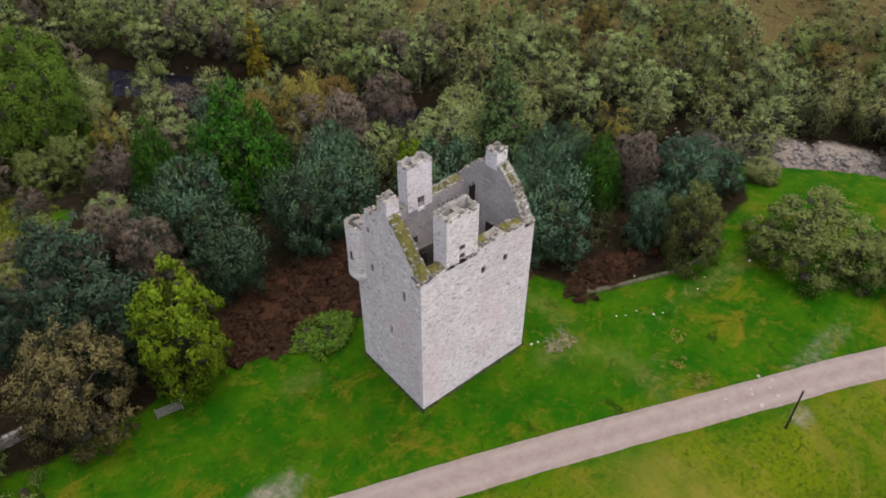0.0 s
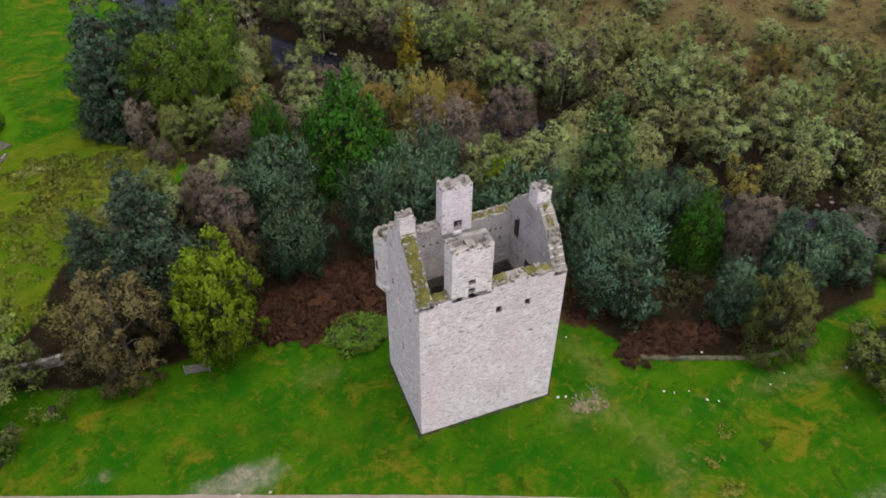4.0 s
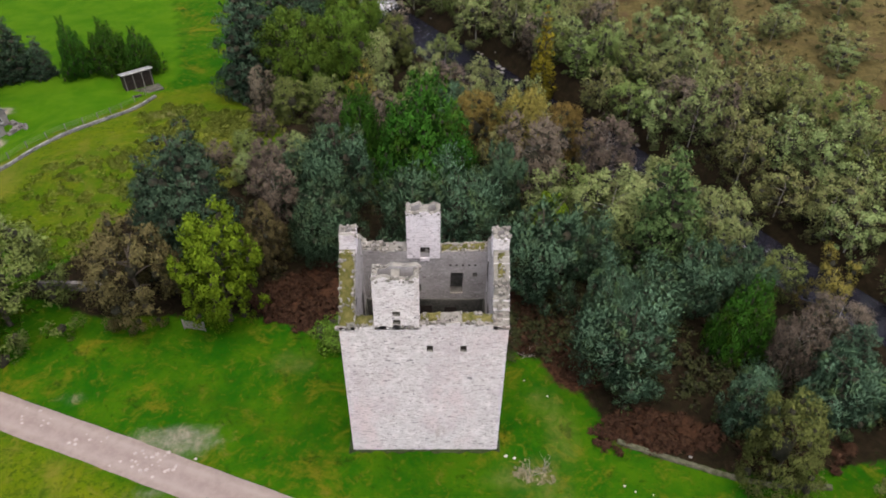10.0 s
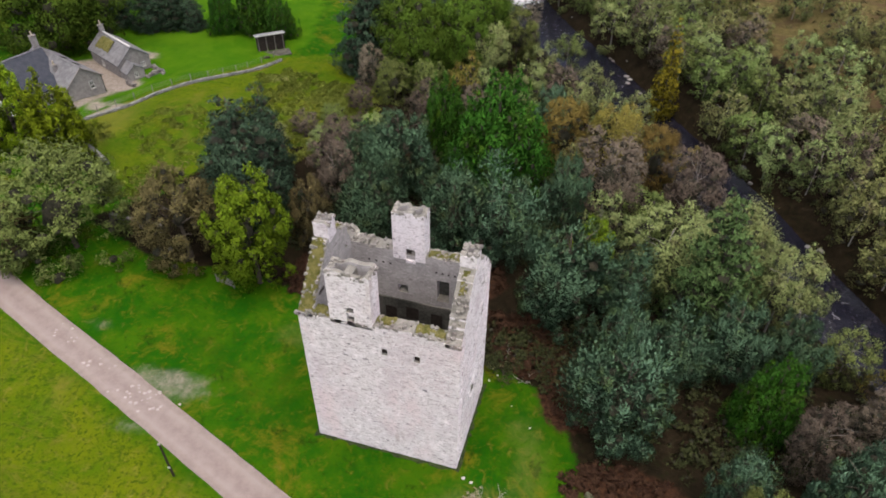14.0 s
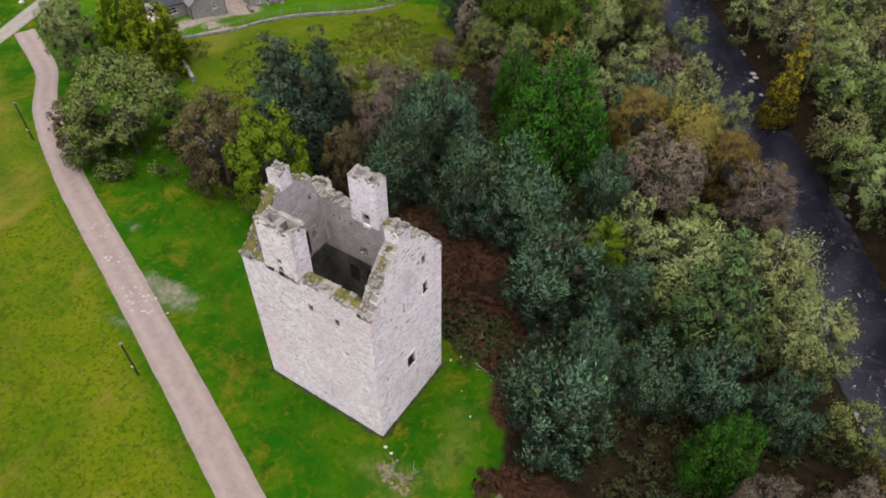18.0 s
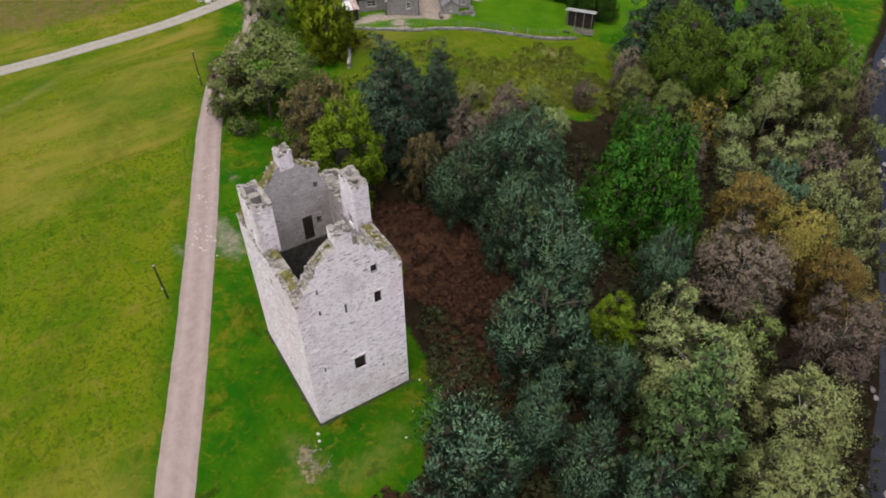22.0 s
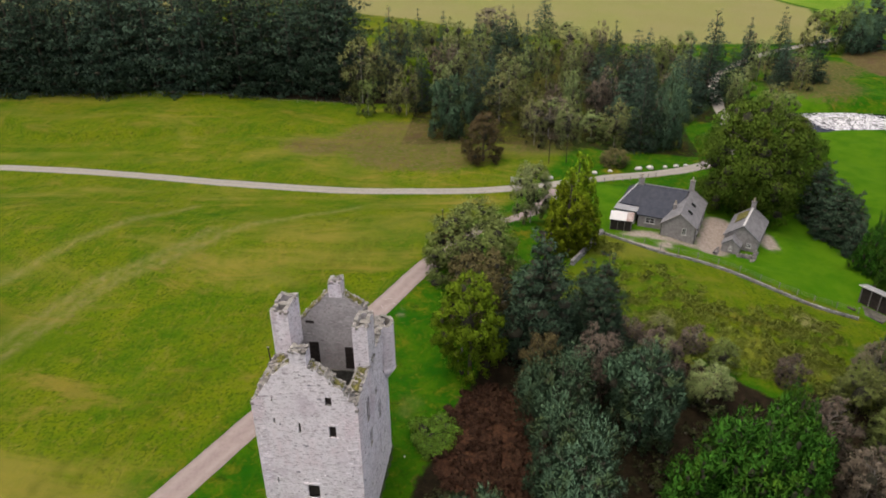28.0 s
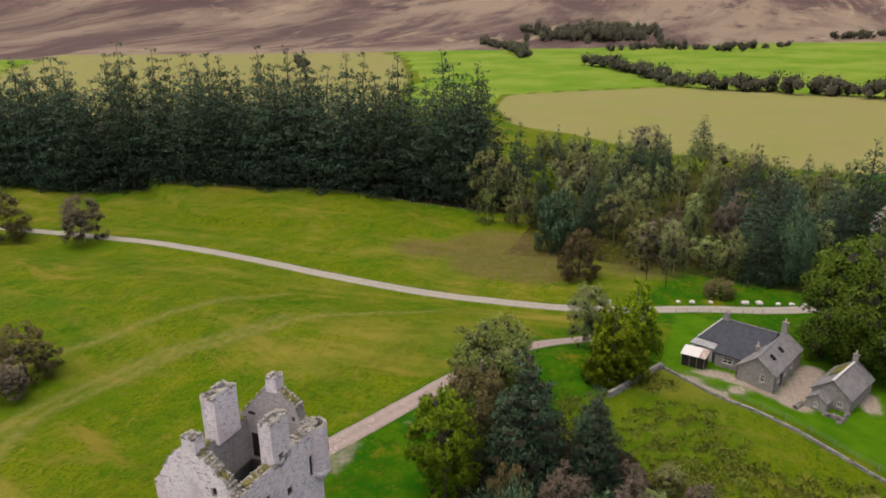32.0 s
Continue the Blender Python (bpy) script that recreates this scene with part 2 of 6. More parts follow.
def water_material():
    k = Nodes("river_water", 0.12, 0.2)
    c = k.mix(k.step(k.noise(0.6, 5, 0.7), 0.5, 0.7), (0.006, 0.006, 0.011), (0.016, 0.014, 0.018))
    # widens the pale cover where the sky's reflection is painted on
    white = k.math("MULTIPLY", k.math("MAXIMUM", k.math("SUBTRACT", k.attr("rapid_sheen"), 1.0), 0.0), 0.5)
    foam_sheen = k.math("MINIMUM", k.math("MULTIPLY", k.step(k.math("ADD", k.noise(1.1, 7, 0.75, k.space(1, 1, 1), 1.2), white), 0.59, 0.70), k.attr("rapid_sheen")), 1.0)
    # pale colour: foam on the rapids, painted sky sheen on smooth reaches
    c = k.mix(foam_sheen, c, (0.46, 0.46, 0.48))
    r = k.math("ADD", 0.10, k.math("MULTIPLY", foam_sheen, 0.7))
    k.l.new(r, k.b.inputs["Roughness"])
    return k.out(c, k.noise(2.4, 4, 0.6), 0.25, 0.12)


def gravel_material(name, a, b, rut):
    k = Nodes(name, 0.95, 0.15)
    f = k.noise(1.1, 6, 0.75)
    c = k.mix(k.step(f, 0.38, 0.62), a, b)
    c = k.mix(k.math("MULTIPLY", k.attr("rut"), k.step(k.noise(0.8, 4), 0.2, 0.6)), c, rut)
    c = k.mix(k.math("MULTIPLY", k.step(k.noise(0.30, 5, 0.7), 0.55, 0.75), 0.5), c, (0.155, 0.12, 0.108))
    c = k.mix(k.step(k.noise(6.0, 5, 0.75), 0.62, 0.78), c, (0.13, 0.108, 0.098))
    return k.out(c, k.noise(18, 4, 0.7), 0.6, 0.03)


GROUND = ground_material()
STONE = stone_material("rubble_stone", "island")
STONE_ONE = stone_material("rubble_stone_single", "object")
MORTAR = stone_material("lime_mortar", "object", (0.58, 0.546, 0.580), (0.68, 0.644, 0.682), 2.0)
FOOT_STRIP = plain("dark_foot_strip", (0.010, 0.018, 0.005), (0.034, 0.046, 0.014), 1.5, 0.95, 0.8)
# dark floor tone; in the tower it includes the dimness deep inside
FLOOR = plain("dark_rubble_floor", (0.028, 0.028, 0.024), (0.085, 0.082, 0.068), 1.2, 0.95, 0.8)
# inner faces darker than outside, some interior shade put into the colour
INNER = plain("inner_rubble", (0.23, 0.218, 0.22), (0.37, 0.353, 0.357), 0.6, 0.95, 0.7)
# darkest tone, standing in for shade low inside, in flues and recesses
INNER_SHADE = plain("inner_shade_stone", (0.026, 0.028, 0.024), (0.105, 0.103, 0.095), 0.5, 0.95, 0.9)
INNER_FACE = stone_material("dim_inner_stone", "island", (0.26, 0.247, 0.25), (0.37, 0.353, 0.357), 0.93)
COPE = stone_material("weathered_coping", "island", (0.125, 0.12, 0.1075), (0.21, 0.2, 0.1875), 0.96)
WALLHEAD = plain("wallhead_mortar", (0.13, 0.125, 0.11), (0.22, 0.21, 0.195), 1.6, 0.95, 0.8)
DARKSTONE = stone_material("lichened_wall_stone", "island", (0.105, 0.108, 0.106), (0.200, 0.202, 0.200))
MOSSY = plain("mossy_stone", (0.030, 0.038, 0.014), (0.090, 0.088, 0.062), 2.0, 0.95, 0.6)
MOSS = plain("moss", (0.050, 0.056, 0.008), (0.145, 0.130, 0.045), 1.8, 1.0, 0.9, dist=0.1)
TRACKSTONE = plain("track_stone", (0.19, 0.165, 0.158), (0.30, 0.27, 0.26), 2, 0.9, 0.5)
BOULDER = plain("pale_boulder", (0.275, 0.265, 0.25), (0.39, 0.38, 0.365), 2, 0.9, 0.5)
GREYSTONE = stone_material("field_stone", "island", (0.08, 0.076, 0.074), (0.18, 0.1725, 0.1675))
TRACK = gravel_material("track_gravel", (0.162, 0.130, 0.122), (0.188, 0.154, 0.146), (0.215, 0.182, 0.174))
ROAD = gravel_material("road_gravel", (0.155, 0.145, 0.1275), (0.195, 0.185, 0.165), (0.215, 0.205, 0.185))
WATER = water_material()
BARK = plain("bark", (0.035, 0.0275, 0.021), (0.085, 0.0725, 0.06), 2.5, 0.95, 0.8)
# opaque crown cores, coloured dark as the shade between the leaves
CORE_SHADE = plain("crown_core_shade", (0.010, 0.011, 0.006), (0.030, 0.028, 0.018), 2.5, 0.95, 0.8)
PALEBARK = plain("birch_bark", (0.15, 0.14, 0.13), (0.275, 0.26, 0.245), 2.5, 0.9, 0.5)
SLATE = plain("slate_roof", (0.013, 0.016, 0.027), (0.028, 0.032, 0.044), 1.3, 0.7, 0.4)
OLDSLATE = plain("old_slate_roof", (0.085, 0.085, 0.094), (0.150, 0.148, 0.158), 1.3, 0.85, 0.4)
HARL = plain("house_stone", (0.150, 0.140, 0.140), (0.250, 0.236, 0.236), 1.8, 0.95, 0.6)
ROOFGREY = plain("grey_felt_roof", (0.15, 0.155, 0.165), (0.21, 0.215, 0.225), 1.5, 0.8, 0.2)
WHITE = plain("white_paint", (0.35, 0.35, 0.35), (0.41, 0.41, 0.405), 2.0, 0.6, 0.1)
# dark timber; also colours the plates that stand in for shade in openings
DARKWOOD_AND_SHADE = plain("dark_wood_and_shade", (0.011, 0.008, 0.007), (0.03, 0.0225, 0.02), 3.0, 0.8, 0.4)
GREYWOOD = plain("weathered_wood", (0.1, 0.095, 0.09), (0.19, 0.18, 0.17), 4.0, 0.9, 0.4)
RUST = plain("rusty_sheet", (0.15, 0.07, 0.045), (0.31, 0.29, 0.28), 1.2, 0.6, 0.2)
CLAY = plain("clay_pot", (0.25, 0.21, 0.165), (0.35, 0.31, 0.25), 4.0, 0.8, 0.2)
_g = Nodes("window_glass", 0.08, 0.6)
GLASS = _g.out((0.012, 0.014, 0.018))

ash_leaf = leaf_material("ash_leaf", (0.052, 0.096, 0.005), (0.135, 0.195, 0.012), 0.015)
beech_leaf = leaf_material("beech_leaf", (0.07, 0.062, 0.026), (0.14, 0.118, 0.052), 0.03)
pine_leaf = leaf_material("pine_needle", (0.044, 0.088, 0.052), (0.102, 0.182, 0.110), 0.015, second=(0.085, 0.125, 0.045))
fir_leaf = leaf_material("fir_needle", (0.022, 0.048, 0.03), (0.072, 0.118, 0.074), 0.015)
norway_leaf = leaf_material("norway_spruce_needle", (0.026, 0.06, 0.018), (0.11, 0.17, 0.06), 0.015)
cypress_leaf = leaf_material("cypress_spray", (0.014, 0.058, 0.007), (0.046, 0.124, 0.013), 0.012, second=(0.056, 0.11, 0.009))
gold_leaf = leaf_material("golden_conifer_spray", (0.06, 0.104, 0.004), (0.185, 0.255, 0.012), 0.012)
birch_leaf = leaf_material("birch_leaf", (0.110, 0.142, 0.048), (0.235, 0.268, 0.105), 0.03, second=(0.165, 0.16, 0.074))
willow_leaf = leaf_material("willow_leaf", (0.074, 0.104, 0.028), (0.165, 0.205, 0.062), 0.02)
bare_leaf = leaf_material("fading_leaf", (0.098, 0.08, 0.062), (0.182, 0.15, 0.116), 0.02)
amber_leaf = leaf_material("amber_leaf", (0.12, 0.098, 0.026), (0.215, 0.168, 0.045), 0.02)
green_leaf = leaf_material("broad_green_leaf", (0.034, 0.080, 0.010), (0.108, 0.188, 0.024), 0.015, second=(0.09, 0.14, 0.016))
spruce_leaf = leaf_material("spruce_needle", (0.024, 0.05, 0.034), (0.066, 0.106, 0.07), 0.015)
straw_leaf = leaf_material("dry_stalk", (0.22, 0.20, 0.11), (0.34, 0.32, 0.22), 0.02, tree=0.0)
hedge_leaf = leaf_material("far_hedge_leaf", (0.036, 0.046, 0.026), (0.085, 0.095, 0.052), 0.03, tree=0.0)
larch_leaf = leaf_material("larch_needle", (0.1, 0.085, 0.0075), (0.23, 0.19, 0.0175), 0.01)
# leaf tone lowered to carry the shade beneath the crowns
under_leaf = leaf_material("shaded_bramble_leaf", (0.016, 0.02, 0.008), (0.05, 0.054, 0.022), 0.03, tree=0.0)
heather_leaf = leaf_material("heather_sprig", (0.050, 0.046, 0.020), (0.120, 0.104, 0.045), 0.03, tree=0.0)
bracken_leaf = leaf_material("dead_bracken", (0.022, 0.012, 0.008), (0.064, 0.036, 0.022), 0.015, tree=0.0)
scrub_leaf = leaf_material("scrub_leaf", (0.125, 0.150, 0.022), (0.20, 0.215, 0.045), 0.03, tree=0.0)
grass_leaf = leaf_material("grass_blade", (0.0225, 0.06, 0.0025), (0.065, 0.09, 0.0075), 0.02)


# ---- lie of the land ----
def smooth(a):
    a = np.clip(a, 0, 1)
    return a * a * (3 - 2 * a)


RIVER = [(-127, 131), (-129, 142), (-128, 158), (-110, 188), (-78, 204), (-30, 208), (4, 176), (22, 143), (38, 122), (50, 104), (61, 88), (69, 74), (76, 63), (85, 51), (94.5, 34), (106, 13), (118, -20), (150, -80), (210, -160)]
TRACKLINE = [(130, -26), (95, -9), (60, 7.6), (51.5, 11.4), (35.5, 18.2), (20.5, 24.3), (4.3, 30.5), (-14.9, 37.8), (-30, 45), (-44, 53.5), (-60, 60)]
ROADLINE = [(-40, -260), (-52, -160), (-59, -108), (-62.5, -67), (-60, -32), (-56.3, 2), (-56.3, 27), (-59.8, 50), (-68, 71), (-79, 92), (-101, 106), (-135, 110), (-168, 117), (-201.5, 141), (-222, 166.5), (-243, 196), (-268, 240)]


def spline(pts, step=2.0):
    """A smooth line through the points, sampled about every step metres."""
    p = np.array(pts, float)
    e = np.vstack([2 * p[0] - p[1], p, 2 * p[-1] - p[-2]])
    res = []
    for i in range(1, len(e) - 2):
        a, b, c, d = e[i - 1:i + 3]
        for t in np.linspace(0, 1, max(2, int(np.hypot(*(c - b)) / step)), endpoint=False):
            res.append(0.5 * (2 * b + (c - a) * t + (2 * a - 5 * b + 4 * c - d) * t * t + (3 * b - a - 3 * c + d) * t ** 3))
    return np.array(res + [p[-1]])


def line_dist(x, y, line):
    """Distance to a line, and the side (positive to its left)."""
    best, side = np.full(np.shape(x), 1e9), np.zeros(np.shape(x))
    for (ax, ay), (bx, by) in zip(line[:-1], line[1:]):
        dx, dy = bx - ax, by - ay
        t = np.clip(((x - ax) * dx + (y - ay) * dy) / (dx * dx + dy * dy), 0, 1)
        d = np.hypot(x - ax - t * dx, y - ay - t * dy)
        s = np.sign(dx * (y - ay) - dy * (x - ax))
        side, best = np.where(d < best, s, side), np.minimum(d, best)
    return best, side


river_line, track_line, road_line = spline(RIVER, 8), spline(TRACKLINE, 3), spline(ROADLINE, 6)
rng = np.random.default_rng(7)
WAVES = [(rng.uniform(0, 6.28), rng.uniform(0, 6.28), f, a) for f, a in ((0.045, 0.45), (0.08, 0.3), (0.13, 0.22), (0.21, 0.14), (0.37, 0.09), (0.61, 0.06))]


def ripple(x, y):
    r = 0
    for i, (p, th, f, a) in enumerate(WAVES):
        r = r + a * np.sin(f * (x * math.cos(th) + y * math.sin(th)) + p + 1.3 * np.sin(f * 0.7 * (y * math.cos(th) - x * math.sin(th)) + i))
    return r


WATER_Z = -9.3


def ground_z(x, y):
    x, y = np.asarray(x, float), np.asarray(y, float)
    s = (x - 30) * 0.55 + (y - 35) * 0.83
    drops = [6.5 * smooth((s - 16) / 38), 4.8 * smooth((-x - 24) / 30), 4.2 * smooth((-x - 12) / 28) * smooth((y - 55) / 28), 6.5 * smooth((y - 70) / 38)]
    z = -(sum(d ** 4 for d in drops)) ** 0.25
    z = z - 3.0 * smooth((-x - 90) / 150)
    d, side = line_dist(x, y, river_line)
    east = side > 0
    z = np.where(east & (d > 4), np.minimum(z, -6.8) * 0 - 6.9 + 0.02 * np.minimum(d, 250), z)
    flat = smooth((np.hypot(x - 30, y - 35) - 9) / 14)
    dt, _ = line_dist(x, y, track_line)
    dr, _ = line_dist(x, y, road_line)
    flat = flat * (0.25 + 0.75 * smooth((np.minimum(dt, dr) - 2) / 5))
    z = z + ripple(x, y) * flat * (1 - 0.6 * smooth((np.hypot(x, y) - 250) / 200))
    bank = smooth((np.where(x < -60, 13.5, 8.5) - d) / 6)
    z = z * (1 - bank) + (-10.6) * bank
    for cx, cy, rad, level in ((-44, 78, 9, -4.25), (-40, 71, 4, -4.4), (-40, 90, 7, -5.0), (-38, 94, 6, -5.5)):
        q = 1 - smooth((np.hypot(x - cx, y - cy) - rad) / 5)
        z = z * (1 - q) + level * q
    # far hills in the west
    r = np.hypot(x - 30, y - 30)
    hill = smooth((r - 1050) / 1600)
    z = z + hill * (190 + 55 * np.sin(x * 0.0021 + 1.0) * np.cos(y * 0.0017) + 25 * np.sin(y * 0.006 + x * 0.002))
    return z


def gz(x, y):
    return float(ground_z(np.array([x]), np.array([y]))[0])


def blob_mask(x, y, spots, soft=2.0):
    m = np.zeros(np.shape(x))
    for cx, cy, rx, ry in spots:
        q = np.hypot((x - cx) / rx, (y - cy) / ry)
        m = np.maximum(m, 1 - smooth((q - 1) * min(rx, ry) / soft + 0.5))
    return m


def soft_polygon(x, y, pts, soft):
    d, _ = line_dist(x, y, pts + pts[:1])
    return smooth(0.5 + np.where(polygon_mask(x, y, pts), d, -d) / (2 * soft))


def polygon_mask(x, y, pts):
    inside = np.zeros(np.shape(x), bool)
    for (ax, ay), (bx, by) in zip(pts, pts[1:] + pts[:1]):
        cross = ((ay > y) != (by > y)) & (x < (bx - ax) * (y - ay) / ((by - ay) or 1e-9) + ax)
        inside ^= cross
    return inside


WOOD = [(38, 42), (43, 40), (46, 33), (49, 30.5), (58, 28), (66, 29), (74, 30), (82, 36), (88, 46), (90, 60), (75, 78), (60, 100), (40, 130), (22, 138), (-4, 112), (2, 94), (10, 84), (4, 72), (-6, 66), (-8, 58), (-14, 50), (-3, 46.5), (8, 48), (14, 47), (20, 46), (28, 43)]
BRACKEN = [(22, 50, 9, 6), (29, 53, 6, 4), (15.5, 50, 3.5, 4), (39, 46, 3.5, 4), (50, 33, 5, 2.2), (44, 41, 3, 4)]


def build_ground():
    def axis(lo, hi, fine, far, down, upward):
        c = list(np.arange(lo, hi + fine, fine))
        a, b = [], []
        for side, grow, res in ((-1, down, b), (1, upward, a)):
            step, at = fine, c[0] if side < 0 else c[-1]
            while abs(at) < far:
                step *= grow if abs(at) < 520 else 1.13
                at += side * step
                res.append(at)
        return np.array(b[::-1] + c + a)
    xs, ys = axis(-74, 112, 1.2, 4200, 1.034, 1.12), axis(-45, 160, 1.2, 4200, 1.045, 1.06)
    X, Y = np.meshgrid(xs, ys)
    Z = ground_z(X, Y)
    nx, ny = len(xs), len(ys)
    v = np.stack([X, Y, Z], -1).reshape(-1, 3)
    i = np.arange(nx * ny).reshape(ny, nx)
    f = np.stack([i[:-1, :-1], i[:-1, 1:], i[1:, 1:], i[1:, :-1]], -1).reshape(-1, 4)
    me = bpy.data.meshes.new("ground")
    me.from_pydata(v.tolist(), [], f.tolist())
    me.polygons.foreach_set("use_smooth", [True] * len(me.polygons))
    d, side = line_dist(X, Y, river_line)
    east = (side > 0)
    # wood mask: where the floor tone with the painted tree shade goes
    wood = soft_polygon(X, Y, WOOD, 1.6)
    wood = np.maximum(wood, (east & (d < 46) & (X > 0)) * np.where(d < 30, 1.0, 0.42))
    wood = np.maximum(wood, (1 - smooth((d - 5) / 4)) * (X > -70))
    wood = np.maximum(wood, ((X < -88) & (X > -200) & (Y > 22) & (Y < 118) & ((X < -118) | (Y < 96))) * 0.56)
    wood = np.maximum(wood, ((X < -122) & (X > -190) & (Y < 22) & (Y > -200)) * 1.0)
    moor = (east & (d >= 29)) * 1.0 * (X > -20)
    moor = np.maximum(moor, 0.56 * blob_mask(X, Y, [(-158, 144, 20, 18), (-182, 150, 20, 22)], 14))
    moor = np.maximum(moor, ((X < -60) & (X > -122) & (Y > -12) & (Y < 76)) * blob_mask(X, Y, [(-80, 28, 14, 22), (-92, 18, 18, 16), (-84, 2, 10, 12), (-86, 56, 8, 14)], 12) * 0.54)
    moor = np.maximum(moor, 0.34 * blob_mask(X, Y, [(-20, 0, 22, 7), (-35, -18, 16, 6), (2, -12, 14, 8), (-6, 84, 8, 9), (-28, 66, 5, 4)], 8))
    moor = np.maximum(moor, 0.9 * blob_mask(X, Y, [(-192, 182, 24, 14), (-178, 190, 16, 22)], 8))
    dirt = 0.54 * blob_mask(X, Y, [(8.8, 32.0, 3.3, 1.5), (5.8, 32.2, 1.6, 0.9), (7.6, 27.0, 1.2, 0.4), (-2.2, 36.2, 0.9, 0.4), (49, 9.0, 1.2, 0.9), (57, 12.0, 6, 0.6)], 1.6)
    dirt = np.maximum(dirt, blob_mask(X, Y, [(-37, 86.0, 3.2, 2.6), (-42, 88.4, 5, 2.2), (-47, 90.0, 3, 1.8), (-40.5, 97.0, 3.4, 1.6), (-39.4, 74.6, 1.3, 3.6), (-36.5, 79.2, 1.4, 0.7), (-34.6, 77.6, 1.6, 0.6), (-33.2, 75.0, 0.7, 3.4), (-36.0, 70.0, 1.6, 2.8)], 1.2))
    dirt = np.maximum(dirt, 0.13 * blob_mask(X, Y, [(44, 21, 1.2, 4), (64, 23.8, 7, 1.0), (50, 25, 8, 0.7)], 2.5))
    dirt = np.maximum(dirt, soft_polygon(X, Y, [(-49.0, 87.5), (-36.0, 82.8), (-33.6, 86.6), (-34.8, 89.0), (-47.0, 93.4)], 0.6))
    dirt = np.maximum(dirt, soft_polygon(X, Y, [(-40.8, 72.9), (-39.3, 72.4), (-35.4, 82.9), (-37.2, 83.6)], 0.6))
    for pts in ([(-34.8, 66.8), (-31.4, 71.4), (-28.6, 76.0)], [(-28.6, 76.0), (-31.5, 77.2), (-36.0, 79.0)]):
        dirt = np.maximum(dirt, 0.85 * np.exp(-(line_dist(X, Y, spline(pts, 4))[0] / 0.7) ** 4))
    straw = soft_polygon(X, Y, [(-226, 176), (-218, 130), (-219, 108), (-223, 78), (-224, 50), (-250, 8), (-272, -34), (-330, -62), (-390, -75), (-470, 20), (-440, 150), (-300, 190)], 7) * 1.0
    straw = np.maximum(straw, soft_polygon(X, Y, [(-180, -420), (-172, -90), (-330, -130), (-480, -190), (-750, -330), (-930, -480), (-1150, -700), (-700, -900)], 14) * 0.9)
    straw = np.maximum(straw, 0.72 * blob_mask(X, Y, [(-11.5, 94.3, 3.0, 2.6)], 2))
    rr = np.hypot(X, Y)
    heather = smooth((rr - 1000 - 120 * np.sin(Y * 0.004)) / 120)
    shingle = blob_mask(X, Y, [(95, 46, 3.5, 4), (100, 38, 3.5, 6), (105, 29, 3.5, 6), (110, 20, 3.5, 6)], 2.0)
    dirt = np.maximum(dirt, (d > 2.0) * shingle)
    lawn = polygon_mask(X, Y, [(-34, 66), (-18, 103), (-14, 112), (-30, 160), (-160, 140), (-120, 112), (-70, 108), (-60, 90), (-64, 66)]) * 1.0
    pasture = smooth((rr - 300) / 30) * ((X < -100) & (straw < 0.1)) * 1.0
    field = ((X < 130) & (Y < 200)) * smooth((-(X - 20) * 0.37 - (Y - 24.5) * 0.93 - 1) / 3 + 0.0)
    scrubland = polygon_mask(X, Y, [(-33, 67), (-18, 104), (-3, 112), (2, 94), (9, 84), (2, 70), (-12, 55)])
    field = np.maximum(field, scrubland * 0.8)
    worn = np.zeros(X.shape)
    for pts in ([(60, -4), (30, 9.5), (12, 15.5), (-10, 24), (-24, 30)], [(60, -7), (30, 6.5), (12, 12.5), (-10, 21), (-24, 27)], [(22, 30), (19, 34), (17.5, 40), (22, 43)], [(36, 27), (40, 24), (44, 19)], [(21, 29), (16, 33), (8, 38)]):
        worn = np.maximum(worn, 0.4 * np.exp(-(line_dist(X, Y, spline(pts, 6))[0] / 0.6) ** 2))
    pale = np.zeros(X.shape)
    for pts in ([(24, -10), (16.4, -13.6), (10.5, -12.7), (-0.3, -10.3), (-7.5, -7.5), (-12.4, -3.2), (-24, 2.6), (-44.5, 20.8)], [(25, -13), (15, -16.4), (-1, -13.2), (-9, -9.6), (-14, -5.6), (-26, 0)], [(6, -30), (-1.3, -27.5), (-13.8, -22.5), (-24.3, -18.4), (-40, -10)]):
        pale = np.maximum(pale, 0.6 * np.exp(-(line_dist(X, Y, spline(pts, 6))[0] / 1.0) ** 2))
    for pts in ([(40, 27.5), (42.2, 24), (42, 21), (41.4, 18)], [(55, 24.8), (61, 24.0), (66.5, 23.6), (74, 25.5)], [(16.0, 40.8), (18.0, 40.4)], [(40.2, 36.5), (41.6, 34), (41.8, 30.5)]):
        pale = np.maximum(pale, 0.3 * np.exp(-(line_dist(X, Y, spline(pts, 6))[0] / 0.9) ** 2))
    pale = np.maximum(pale, 0.5 * blob_mask(X, Y, [(39.2, 28.4, 1.6, 1.1), (37.2, 28.2, 1.4, 0.8)], 1.6))
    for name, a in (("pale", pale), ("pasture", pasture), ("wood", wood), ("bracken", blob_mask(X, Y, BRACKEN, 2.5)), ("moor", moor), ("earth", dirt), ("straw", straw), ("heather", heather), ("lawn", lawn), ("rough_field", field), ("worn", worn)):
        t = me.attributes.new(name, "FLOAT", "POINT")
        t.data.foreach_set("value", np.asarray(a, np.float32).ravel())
    me.materials.append(GROUND)
    tagged(new("ground", me), "green pasture, woodland floor and distant brown moorland", "ground", kind="structure")


